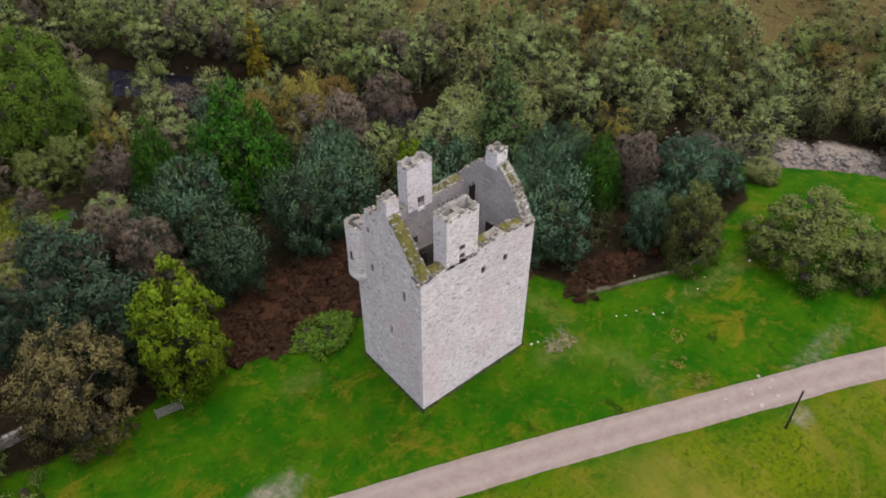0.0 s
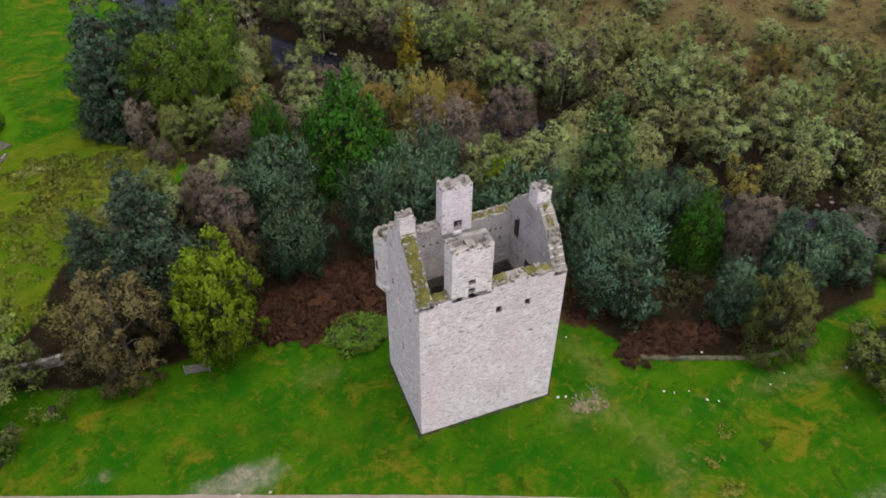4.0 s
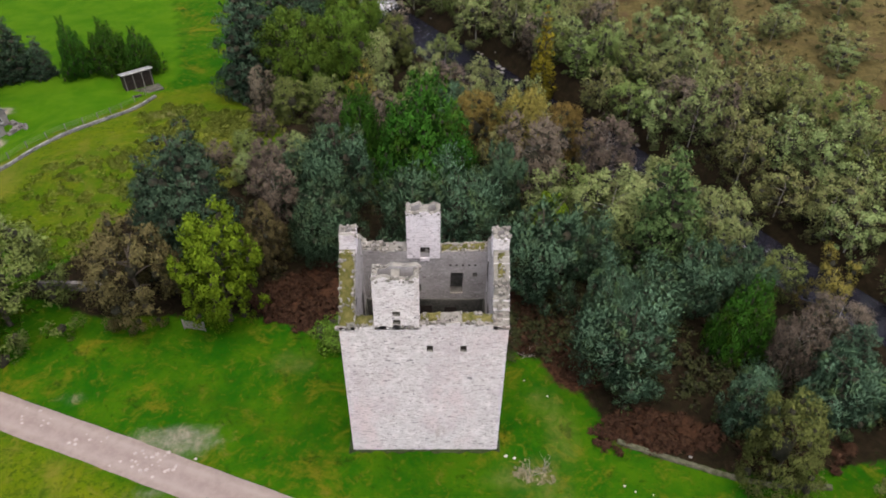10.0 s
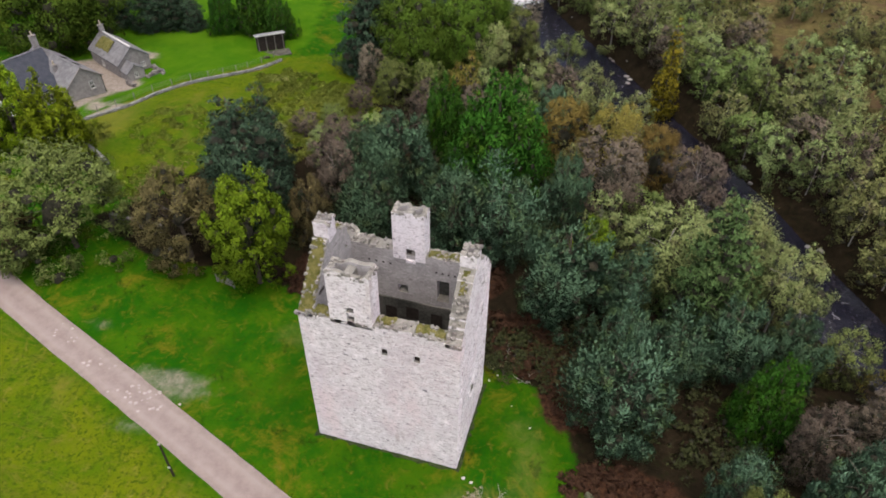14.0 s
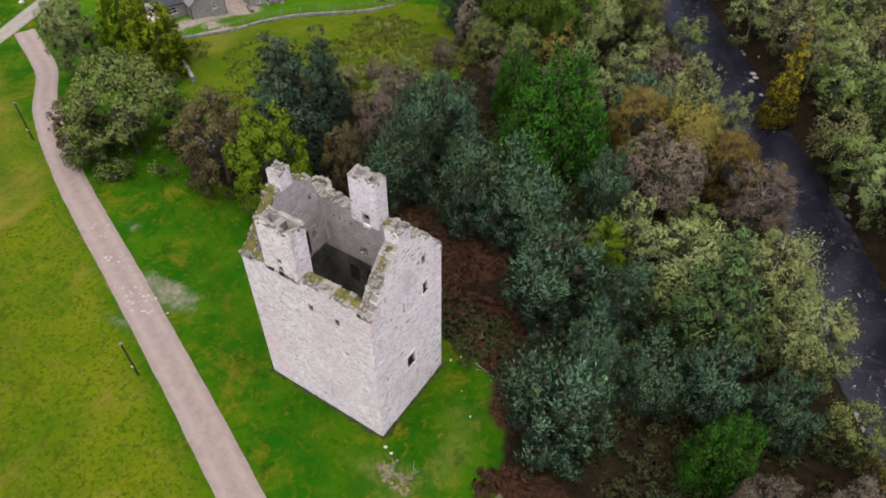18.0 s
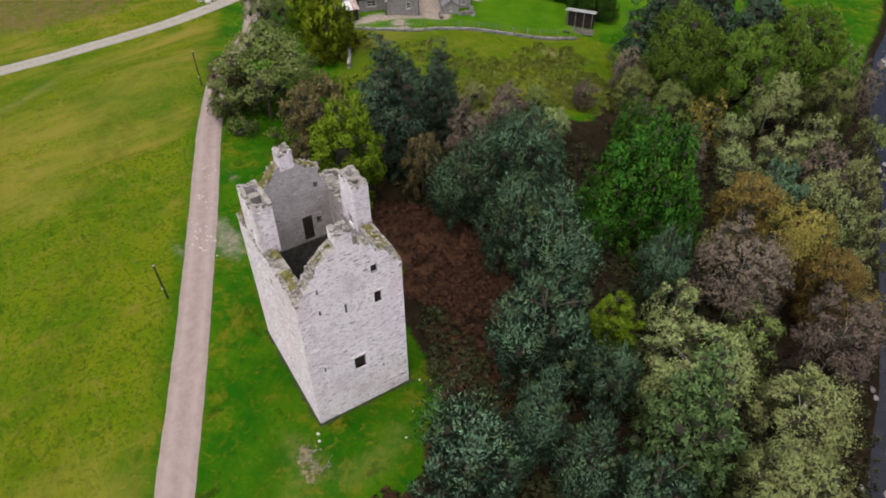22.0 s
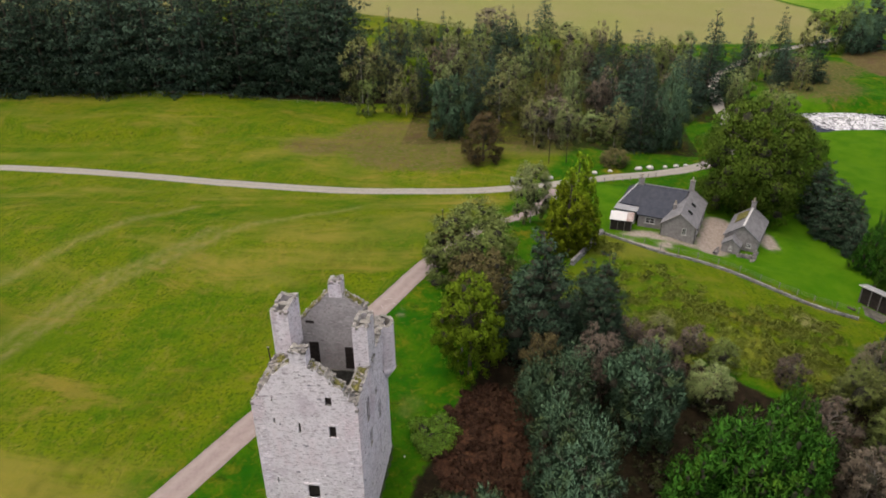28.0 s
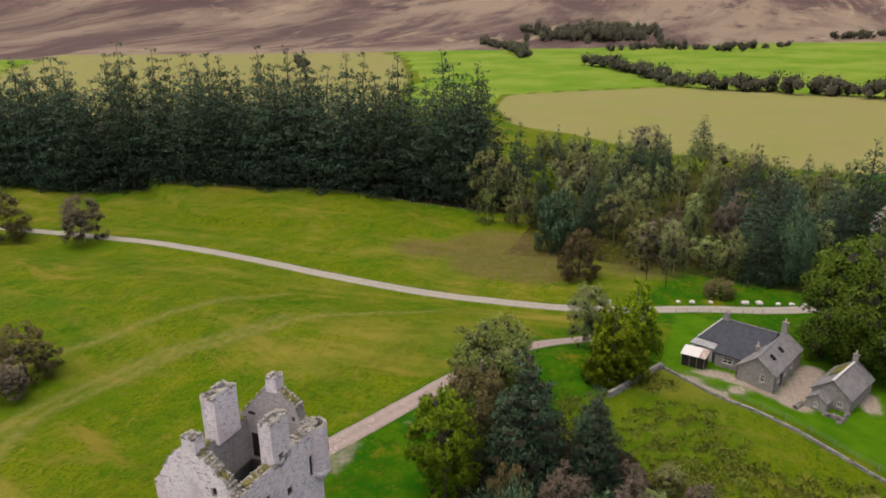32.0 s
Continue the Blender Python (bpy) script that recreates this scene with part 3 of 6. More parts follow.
def build_strip(name, line, width, material, label, lift=0.05, cross=9, wobble=0.10):
    t = np.gradient(line, axis=0)
    t /= np.hypot(t[:, 0], t[:, 1])[:, None]
    nrm = np.stack([-t[:, 1], t[:, 0]], 1)
    k = np.arange(len(line))
    u = np.linspace(-1, 1, cross)
    half = width / 2 * (1 + wobble * 0.25 * np.sin(k * 0.9) * np.sin(k * 0.37 + 1))
    half2 = width / 2 * (1 + wobble * 0.25 * np.sin(k * 0.7 + 2) * np.sin(k * 0.53))
    P = line[:, None, :] + nrm[:, None, :] * (np.where(u[None] > 0, half[:, None], half2[:, None]) * u[None])[..., None]
    Z = ground_z(P[..., 0], P[..., 1]) + lift - 0.10 * np.abs(u[None]) ** 8
    v = np.concatenate([P, Z[..., None]], -1).reshape(-1, 3)
    i = np.arange(len(line) * cross).reshape(len(line), cross)
    f = np.stack([i[:-1, :-1], i[1:, :-1], i[1:, 1:], i[:-1, 1:]], -1).reshape(-1, 4)
    me = bpy.data.meshes.new(name)
    me.from_pydata(v.tolist(), [], f[:, ::-1].tolist())
    me.polygons.foreach_set("use_smooth", [True] * len(me.polygons))
    a = me.attributes.new("rut", "FLOAT", "POINT")
    rut = np.exp(-((np.abs(u) - 0.42) / 0.16) ** 2)
    a.data.foreach_set("value", np.tile(rut, len(line)).astype(np.float32))
    me.materials.append(material)
    return tagged(new(name, me), label, "road", kind="structure")


def build_river():
    line = spline(RIVER, 4)
    t = np.gradient(line, axis=0)
    t /= np.hypot(t[:, 0], t[:, 1])[:, None]
    nrm = np.stack([-t[:, 1], t[:, 0]], 1)
    u = np.linspace(-6.8, 6.8, 9)
    P = line[:, None, :] + nrm[:, None, :] * u[None, :, None] * np.where(line[:, :1] < -60, 1.75, 1.0)[:, :, None]
    v = np.concatenate([P, np.full(P.shape[:2] + (1,), WATER_Z)], -1).reshape(-1, 3)
    i = np.arange(len(line) * 9).reshape(len(line), 9)
    f = np.stack([i[:-1, :-1], i[:-1, 1:], i[1:, 1:], i[1:, :-1]], -1).reshape(-1, 4)
    me = bpy.data.meshes.new("river")
    me.from_pydata(v.tolist(), [], f[:, ::-1].tolist())
    # rapids; the two 1.3 reaches paint the sky's sheen on smooth water
    a = me.attributes.new("rapid_sheen", "FLOAT", "POINT")
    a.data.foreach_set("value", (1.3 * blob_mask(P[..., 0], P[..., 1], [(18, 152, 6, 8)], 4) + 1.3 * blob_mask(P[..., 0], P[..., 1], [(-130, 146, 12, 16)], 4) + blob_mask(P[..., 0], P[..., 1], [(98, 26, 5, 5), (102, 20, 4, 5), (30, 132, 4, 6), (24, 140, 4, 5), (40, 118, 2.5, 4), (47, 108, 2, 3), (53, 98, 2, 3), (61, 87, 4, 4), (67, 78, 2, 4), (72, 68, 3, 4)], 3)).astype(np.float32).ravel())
    me.materials.append(WATER)
    tagged(new("water", me), "dark peaty river with pale broken water and painted sky sheen", "river", kind="structure")


build_ground()
build_strip("track", spline(TRACKLINE, 0.8), 3.7, TRACK, "pinkish gravel farm track with worn wheel ruts", 0.06)
build_strip("road", spline(ROADLINE, 1.5), 3.6, ROAD, "pale grey single-lane road through the pasture", 0.07)
build_river()


# ---- building helpers ----
def part(name, bm, material, parent, label=""):
    """Links a bmesh (or a finished mesh) as one mesh object under a thing or a part."""
    if isinstance(bm, bmesh.types.BMesh):
        me = bpy.data.meshes.new(name)
        bm.to_mesh(me)
        bm.free()
    else:
        me = bm
    if material and not me.materials:
        me.materials.append(material)
    ob = new(name, me)
    ob.parent = parent
    if label:
        ob["label"] = label
    return ob


def thing(name, m, label, category, group="", kind=""):
    e = new(name)
    e.matrix_basis = m
    return tagged(e, label, category, group, kind)


def box(bm, x0, x1, y0, y1, z0, z1, bevel=0.0):
    r = bmesh.ops.create_cube(bm, size=1, matrix=Matrix.LocRotScale(((x0 + x1) / 2, (y0 + y1) / 2, (z0 + z1) / 2), None, (x1 - x0, y1 - y0, z1 - z0)))
    if bevel:
        es = list({e for w in r["verts"] for e in w.link_edges})
        bmesh.ops.bevel(bm, geom=es, offset=bevel, segments=1, affect="EDGES")
    return bm


def boxed(*a, **k):
    return box(bmesh.new(), *a, **k)


def mesh_of(name, verts, faces, material, smooth_faces=False):
    me = bpy.data.meshes.new(name)
    me.from_pydata([tuple(w) for w in verts], [], [tuple(f) for f in faces])
    if smooth_faces:
        me.polygons.foreach_set("use_smooth", [True] * len(me.polygons))
    me.materials.append(material)
    return me


def tube(verts, faces, path, radii, sides=6):
    """Adds a tapered tube along a path to the lists."""
    base = len(verts)
    path = [Vector(p) for p in path]
    for i, p in enumerate(path):
        d = (path[min(i + 1, len(path) - 1)] - path[max(i - 1, 0)]).normalized()
        a = d.orthogonal().normalized()
        b = d.cross(a)
        for s in range(sides):
            t = 2 * math.pi * s / sides
            verts.append(p + (a * math.cos(t) + b * math.sin(t)) * radii[i])
    for i in range(len(path) - 1):
        for s in range(sides):
            q = base + i * sides
            faces.append((q + s, q + (s + 1) % sides, q + sides + (s + 1) % sides, q + sides + s))
    faces.append(tuple(base + (len(path) - 1) * sides + s for s in range(sides)))




# ---- the tower ----
TX0, TX1, TY0, TY1, TH = 23.75, 35.95, 30.93, 39.75, 1.15
SET = np.random.default_rng(17)


def lerp_profile(pts):
    us, zs = zip(*pts)
    return lambda u: float(np.interp(u, us, zs))


def wall_solid(bm, u0, u1, profile, holes, place, thick, ragged=0.12, z0=-0.5):
    """A wall in columns: openings go right through, the top follows the profile. place(u, w, z) gives the corner; w runs from 0 (outer face) to thick."""
    cuts = sorted({u0, u1, *[min(max(c, u0), u1) for h in holes for c in (h[0], h[1])], *np.arange(u0, u1, 0.42).tolist()})
    cuts = [c for i, c in enumerate(cuts) if i == 0 or c - cuts[i - 1] > 0.02]
    top = {c: profile(c) + SET.uniform(-ragged, ragged) for c in cuts}
    for a, b in zip(cuts[:-1], cuts[1:]):
        mid = (a + b) / 2
        hs = sorted((h[2], h[3]) for h in holes if h[0] <= mid <= h[1])
        lo = z0
        spans = []
        for h0, h1 in hs:
            spans.append((lo, lo, h0, h0))
            lo = h1
        ta, tb = min(top[a], profile(mid - 0.01) + ragged), min(top[b], profile(mid + 0.01) + ragged)
        spans.append((lo, lo, max(ta, lo + 0.05), max(tb, lo + 0.05)))
        for za, zb, ya, yb in spans:
            v = [bm.verts.new(place(u, w, z)) for w in (0, thick) for u, z in ((a, za), (b, zb), (b, yb), (a, ya))]
            for f in ((0, 1, 2, 3), (7, 6, 5, 4), (0, 4, 5, 1), (3, 2, 6, 7), (0, 3, 7, 4), (1, 5, 6, 2)):
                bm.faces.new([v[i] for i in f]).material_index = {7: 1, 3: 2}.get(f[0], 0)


def stones(u0, u1, z0, profile, holes, place, out, seed, size=1.0, single=None, skip=0.46, proud=1.0):
    """Courses of rubble proud of a face: returns verts and faces; stones inside `single` are given back as a list instead."""
    r = np.random.default_rng(seed)
    V, F, alone = [], [], []
    z = z0
    while z < 22:
        course = r.uniform(0.12, 0.27) * size
        u = u0 + r.uniform(-0.25, 0)
        while u < u1:
            ln = r.choice((0.13, 0.2, 0.28, 0.38, 0.54), p=(0.22, 0.3, 0.26, 0.15, 0.07)) * r.uniform(0.85, 1.15) * size
            a, b = max(u, u0), min(u + ln, u1)
            u += ln
            zz = z + r.uniform(-0.10, 0.10)
            h = course * r.uniform(0.65, 1.15)
            if b - a < 0.09 or zz + h > profile((a + b) / 2) - 0.02 or r.random() < skip:
                continue
            if any(a < q[1] + 0.02 and b > q[0] - 0.02 and zz < q[3] + 0.02 and zz + h > q[2] - 0.02 for q in holes):
                continue
            g = r.uniform(0.006, 0.02)
            lift = r.choice((0.0, 0.008, 0.015, 0.024), p=(0.3, 0.35, 0.25, 0.1)) * proud
            if single and single[0] < a and b < single[1] and single[2] < zz and zz + h < single[3] and len(alone) < 295:
                alone.append(((a + b) / 2, zz + h / 2, b - a - 2 * g, h - 2 * g, lift, int(r.integers(8))))
                continue
            n = len(V)
            for w, inset in ((-0.04, 0.0), (lift, 0.022)):
                for uu, hh in ((a + g + inset, zz + g + inset), (b - g - inset, zz + g + inset), (b - g - inset, zz + h - g - inset), (a + g + inset, zz + h - g - inset)):
                    V.append(place(uu + r.uniform(-0.02, 0.02), -(w + r.uniform(-0.008, 0.008)) * out, hh + r.uniform(-0.02, 0.02)))
            F += [(n + 4, n + 5, n + 6, n + 7), (n, n + 1, n + 5, n + 4), (n + 1, n + 2, n + 6, n + 5), (n + 2, n + 3, n + 7, n + 6), (n + 3, n, n + 4, n + 7)]
        z += course
    return V, F, alone


def rough_block(V, F, r, at, sx, sy, sz):
    """Adds one rough loose stone to the lists."""
    n = len(V)
    th = r.uniform(0, 3.1)
    cs, sn = math.cos(th), math.sin(th)
    for zz, q in ((-1, 1.0), (1, 0.72)):
        for uu, vv in ((-1, -1), (1, -1), (1, 1), (-1, 1)):
            x, y = uu * sx * q * r.uniform(0.75, 1.15), vv * sy * q * r.uniform(0.75, 1.15)
            V.append((at[0] + cs * x - sn * y, at[1] + sn * x + cs * y, at[2] + zz * sz + r.uniform(-0.03, 0.03)))
    F += [(n, n + 3, n + 2, n + 1), (n + 4, n + 5, n + 6, n + 7)] + [(n + i, n + (i + 1) % 4, n + 4 + (i + 1) % 4, n + 4 + i) for i in range(4)]


def moss_pad(path, width, seed):
    """Lumpy turf along a wall top: path of (x, y, z) and a width vector."""
    r = np.random.default_rng(seed)
    bm = bmesh.new()
    P = []
    for a, b in zip(path[:-1], path[1:]):
        for t in np.arange(0, 1, 0.25 / max(0.3, (Vector(b) - Vector(a)).length)):
            P.append(Vector(a).lerp(Vector(b), t))
    P.append(Vector(path[-1]))
    w = Vector(width)
    rows = []
    for i, p in enumerate(P):
        row = []
        for j, s in enumerate((-0.5, -0.42, -0.2, 0.0, 0.2, 0.42, 0.5)):
            rise = (0.0, 0.08, 0.13, 0.16, 0.13, 0.08, 0.0)[j] * r.uniform(0.0, 1.6)
            row.append(bm.verts.new(p + w * (s * r.uniform(0.85, 1.05)) + Vector((r.uniform(-.05, .05), r.uniform(-.05, .05), rise - 0.05 - (0.12 if j in (0, 6) else 0)))))
        rows.append(row)
    for a, b in zip(rows[:-1], rows[1:]):
        for j in range(6):
            bm.faces.new((a[j], a[j + 1], b[j + 1], b[j])).smooth = True
    bmesh.ops.recalc_face_normals(bm, faces=bm.faces)
    return bm


def build_tower():
    t = thing("ruined_tower", Matrix.Identity(4), "roofless ruined rubble tower house of pale grey stone", "tower house")
    south = lambda u, w, z: (u, TY0 + w, z)
    north = lambda u, w, z: (u, TY1 - w, z)
    west = lambda u, w, z: (TX0 + w, u, z)
    east = lambda u, w, z: (TX1 - w, u, z)
    s_prof = lerp_profile([(23.7, 15.2), (26.25, 15.35), (26.3, 15.35), (29.5, 15.35), (29.6, 15.5), (31.5, 15.65), (34, 15.55), (35.2, 15.3), (36, 15.3)])
    n_prof = lerp_profile([(23.7, 15.9), (28.4, 15.8), (31.1, 15.7), (34.6, 15.85), (36, 15.6)])
    w_prof = lerp_profile([(30.9, 15.25), (31.6, 15.7), (33.0, 17.3), (34.6, 19.05), (34.9, 19.2), (36.1, 19.2), (36.2, 18.9), (38.0, 17.85), (38.15, 17.75), (38.2, 16.2), (39.8, 15.9)])
    e_prof = lerp_profile([(30.9, 15.3), (31.5, 15.9), (32.3, 17.2), (33.4, 18.5), (34.5, 19.3), (36.1, 19.2), (37.2, 18.3), (38.7, 16.9), (39.3, 15.9), (39.8, 15.3)])
    s_holes = [(30.02, 30.50, 12.65, 13.3), (32.5, 32.98, 12.65, 13.3), (27.62, 28.18, 15.55, 16.05)]
    n_holes = [(31.9, 32.95, 11.2, 13.5), (28.65, 29.5, 11.4, 12.2), (27.5, 28.5, 7.9, 9.6), (31.45, 32.45, 7.9, 9.7), (25.2, 25.8, 11.0, 13.2), (33.7, 34.1, 13.1, 13.5), (28.3, 28.7, 3.9, 6.2), (32.6, 33.0, 3.9, 5.0), (26.3, 26.7, 4.5, 5.3)]
    w_holes = [(32.92, 33.36, 11.9, 12.75), (37.25, 37.75, 12.1, 12.85), (37.45, 37.85, 16.1, 16.6), (35.0, 35.4, 6.5, 7.4)]
    e_holes = [(34.82, 35.84, 5.2, 6.6), (37.2, 37.82, 12.15, 13.3), (37.12, 37.68, 15.45, 16.25), (34.66, 34.86, 12.4, 13.4), (32.58, 32.76, 13.3, 13.8), (32.16, 32.34, 6.6, 7.2), (32.64, 32.8, 15.55, 16.0), (37.3, 37.5, 3.9, 4.2)]
    pieces = {}
    for name, u0, u1, prof, holes, place in (("wall_south", TX0, TX1, s_prof, s_holes, south), ("wall_north", TX0, TX1, n_prof, n_holes, north),
                                             ("wall_west", TY0 + TH, TY1 - TH, w_prof, w_holes, west), ("wall_east", TY0 + TH, TY1 - TH, e_prof, e_holes, east)):
        bm = bmesh.new()
        wall_solid(bm, u0, u1, prof, holes, place, TH, 0.2 if name in ("wall_west", "wall_east") else 0.12)
        if name in ("wall_west", "wall_east"):      # the gables' corners above the wall heads
            for a, b in ((TY0, TY0 + TH), (TY1 - TH, TY1)):
                wall_solid(bm, a, b, prof, [], place, TH, 0.1, (s_prof if a == TY0 else n_prof)(TX0 if name == "wall_west" else TX1) - 0.3)
        bmesh.ops.remove_doubles(bm, verts=bm.verts, dist=0.002)
        pieces[name] = part(name, bm, MORTAR, t, "lime-mortared rubble wall")
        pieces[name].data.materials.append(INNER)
        pieces[name].data.materials.append(WALLHEAD)
    # stone facing, outside and inside
    for i, (name, u0, u1, prof, holes, place) in enumerate((("wall_south", TX0, TX1, s_prof, s_holes, south), ("wall_north", TX0, TX1, n_prof, n_holes, north), ("wall_west", TY0, TY1, w_prof, w_holes, west), ("wall_east", TY0, TY1, e_prof, e_holes, east))):
        V, F, alone = stones(u0, u1, -0.2, prof, holes, place, 1, 40 + i, 1.0, (30.0, 35.6, 9.6, 15.2) if name == "wall_south" else None)
        tagged(part("stone_facing", mesh_of("stone_facing", V, F, STONE), None, pieces[name]), kind="stuff")
        if alone:
            r = np.random.default_rng(99)
            shapes = []
            for _ in range(8):
                v = [(x * (0.5 - ins) + r.uniform(-.04, .04), w + r.uniform(-.08, .08), z * (0.5 - ins) + r.uniform(-.04, .04)) for w, ins in ((0.5, 0), (-1.0, 0.06)) for x, z in ((-1, -1), (1, -1), (1, 1), (-1, 1))]
                shapes.append(mesh_of("stone", v, [(4, 5, 6, 7), (0, 1, 5, 4), (1, 2, 6, 5), (2, 3, 7, 6), (3, 0, 4, 7)], STONE_ONE))
            for u, z, w, h, lift, k in alone:
                o = new("stone", shapes[k])
                o.matrix_basis = Matrix.LocRotScale((u, TY0, z), None, (w, max(lift, 0.008), h))
                o.parent = pieces[name]
        inner = {"wall_south": lambda u, w, z: (u, TY0 + TH - w, z), "wall_north": lambda u, w, z: (u, TY1 - TH + w, z), "wall_west": lambda u, w, z: (TX0 + TH - w, u, z), "wall_east": lambda u, w, z: (TX1 - TH + w, u, z)}[name]
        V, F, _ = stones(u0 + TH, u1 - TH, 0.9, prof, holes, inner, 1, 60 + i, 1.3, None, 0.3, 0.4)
        tagged(part("inner_facing", mesh_of("inner_facing", V, F, INNER_FACE), None, pieces[name]), kind="stuff")
    # chimney stacks
    for x0, x1, y0, y1, z0, z1, holes, flues in (
            (26.3, 29.5, TY0, TY0 + 1.55, 15.0, 19.95, [(27.62, 28.18, 16.4, 16.85), (27.62, 28.18, 15.5, 16.0)], 2), (28.42, 31.02, TY1 - 1.3, TY1, 15.2, 19.7, [(29.45, 30.2, 14.9, 16.35)], 2),
            (TX0 + 0.02, TX0 + 1.2, 34.9, 36.1, 18.8, 20.45, [], 1), (TX1 - 1.2, TX1 - 0.02, 34.62, 35.95, 18.8, 20.5, [], 1)):
        c = new("chimney_stack")
        c.parent = t
        bm = bmesh.new()
        flat = lambda u: z1
        wall_solid(bm, x0, x1, flat, holes, lambda u, w, z: (u, y0 + w, z), 0.36, 0.22, z0)
        wall_solid(bm, x0, x1, flat, holes if y1 > 39 else [], lambda u, w, z: (u, y1 - w, z), 0.36, 0.22, z0)
        wall_solid(bm, y0 + 0.32, y1 - 0.32, flat, [], lambda u, w, z: (x0 + w, u, z), 0.36, 0.22, z0)
        wall_solid(bm, y0 + 0.32, y1 - 0.32, flat, [], lambda u, w, z: (x1 - w, u, z), 0.36, 0.22, z0)
        before = len(bm.faces)
        box(bm, x0 + 0.32, x1 - 0.32, y0 + 0.32, y1 - 0.32, z0 + 0.0, z1 - 1.1)
        mid = len(bm.faces)
        for k in range(1, flues):
            xm = x0 + (x1 - x0) * k / flues
            box(bm, xm - 0.30, xm + 0.30, y0 + 0.3, y1 - 0.3, z1 - 1.2, z1 - 0.12)
        for n, face in enumerate(list(bm.faces)[before:]):
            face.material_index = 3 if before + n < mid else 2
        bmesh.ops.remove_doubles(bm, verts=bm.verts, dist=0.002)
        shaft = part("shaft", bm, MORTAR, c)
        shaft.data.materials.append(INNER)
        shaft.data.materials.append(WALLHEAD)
        # flue bottoms: the shade down the flues put into the colour
        shaft.data.materials.append(INNER_SHADE)
        V, F = [], []
        for s, (u0, u1, hs, place) in enumerate(((x0, x1, holes, lambda u, w, z: (u, y0 + w, z)), (x0, x1, holes if y1 > 39 else [], lambda u, w, z: (u, y1 - w, z)), (y0, y1, [], lambda u, w, z: (x0 + w, u, z)), (y0, y1, [], lambda u, w, z: (x1 - w, u, z)))):
            v, f, _ = stones(u0, u1, z0 + 0.1, flat, hs, place, 1, int(x0 * 10) + s, 0.9)
            F += [tuple(i + len(V) for i in q) for q in f]
            V += v
        tagged(part("stone_facing", mesh_of("stone_facing", V, F, STONE), None, c), kind="stuff")
        # crumbling stones round the top
        r = np.random.default_rng(int(y0 * 7))
        V, F = [], []
        for u in np.arange(x0, x1, 0.26):
            for yy in (y0 + 0.14, y1 - 0.14):
                if r.random() > 0.2:
                    rough_block(V, F, r, (u + 0.1, yy, z1 + r.uniform(-0.22, 0.06)), r.uniform(0.10, 0.22), r.uniform(0.10, 0.22), 0.10)
        for u in np.arange(y0 + 0.3, y1 - 0.2, 0.26):
            for xx in (x0 + 0.14, x1 - 0.14):
                if r.random() > 0.2:
                    rough_block(V, F, r, (xx, u + 0.1, z1 + r.uniform(-0.22, 0.06)), r.uniform(0.10, 0.22), r.uniform(0.10, 0.22), 0.10)
        tagged(part("coping", mesh_of("coping", V, F, COPE), None, c), kind="stuff")
    # loose rubble on the wall heads
    r = np.random.default_rng(8)
    V, F = [], []
    for u0, u1, prof, place in ((TX0, TX1, s_prof, south), (TX0, TX1, n_prof, north), (TY0, TY1, w_prof, west), (TY0, TY1, e_prof, east)):
        for u in np.arange(u0 + 0.1, u1 - 0.1, 0.27):
            for w in (0.12, 0.4, 0.7, 1.0):
                if r.random() > 0.42 and not (prof is w_prof and 34.7 < u < 36.2) and not (prof is e_prof and 34.5 < u < 36.1):
                    x, y, z = place(u + r.uniform(-.1, .1), w + r.uniform(-.05, .05), prof(u) + r.uniform(-0.06, 0.10))
                    rough_block(V, F, r, (x, y, z), r.uniform(0.07, 0.24), r.uniform(0.07, 0.2), r.uniform(0.05, 0.14))
    tagged(part("wallhead_rubble", mesh_of("wallhead_rubble", V, F, COPE), None, t), kind="stuff")
    # dark plates across the small openings, standing in for the shade inside them
    for place, holes in ((south, s_holes[:2]), (east, e_holes), (west, w_holes), (north, n_holes)):
        for a, b, z0, z1 in holes:
            bm = bmesh.new()
            v = [bm.verts.new(place(u, w, z)) for w in (0.20, 0.30) for u, z in ((a - 0.02, z0 - 0.02), (b + 0.02, z0 - 0.02), (b + 0.02, z1 + 0.02), (a - 0.02, z1 + 0.02))]
            for f in ((0, 1, 2, 3), (7, 6, 5, 4), (0, 4, 5, 1), (3, 2, 6, 7), (0, 3, 7, 4), (1, 5, 6, 2)):
                bm.faces.new([v[i] for i in f])
            bmesh.ops.recalc_face_normals(bm, faces=bm.faces)
            part("blocked_arch" if z0 == 11.2 else "dark_opening", bm, INNER_SHADE if z0 == 11.2 else DARKWOOD_AND_SHADE, t)
    # more shade plates, behind the openings of the stacks
    for z0, z1 in ((16.4, 16.85), (15.5, 16.0)):
        part("dark_opening", boxed(27.6, 28.2, TY0 + 0.28, TY0 + 0.315, z0, z1), DARKWOOD_AND_SHADE, t)
    part("dark_opening", boxed(29.43, 30.22, TY1 - 1.02, TY1 - 0.95, 14.9, 16.4), DARKWOOD_AND_SHADE, t)
    # round corner turret on corbels
    cx, cy, rad = 24.05, 39.5, 1.12
    bm = bmesh.new()
    r = np.random.default_rng(4)
    rings = [(9.3, 0.25), (9.75, 0.62), (10.1, 0.70), (10.2, 0.92), (10.5, 0.95), (10.6, rad + 0.05), (10.9, rad + 0.04), (11.0, rad), (13.2, rad), (15.0, rad), (15.9, rad)]
    prev = None
    n = 26
    tops = [r.uniform(-0.16, 0.10) for _ in range(n)]
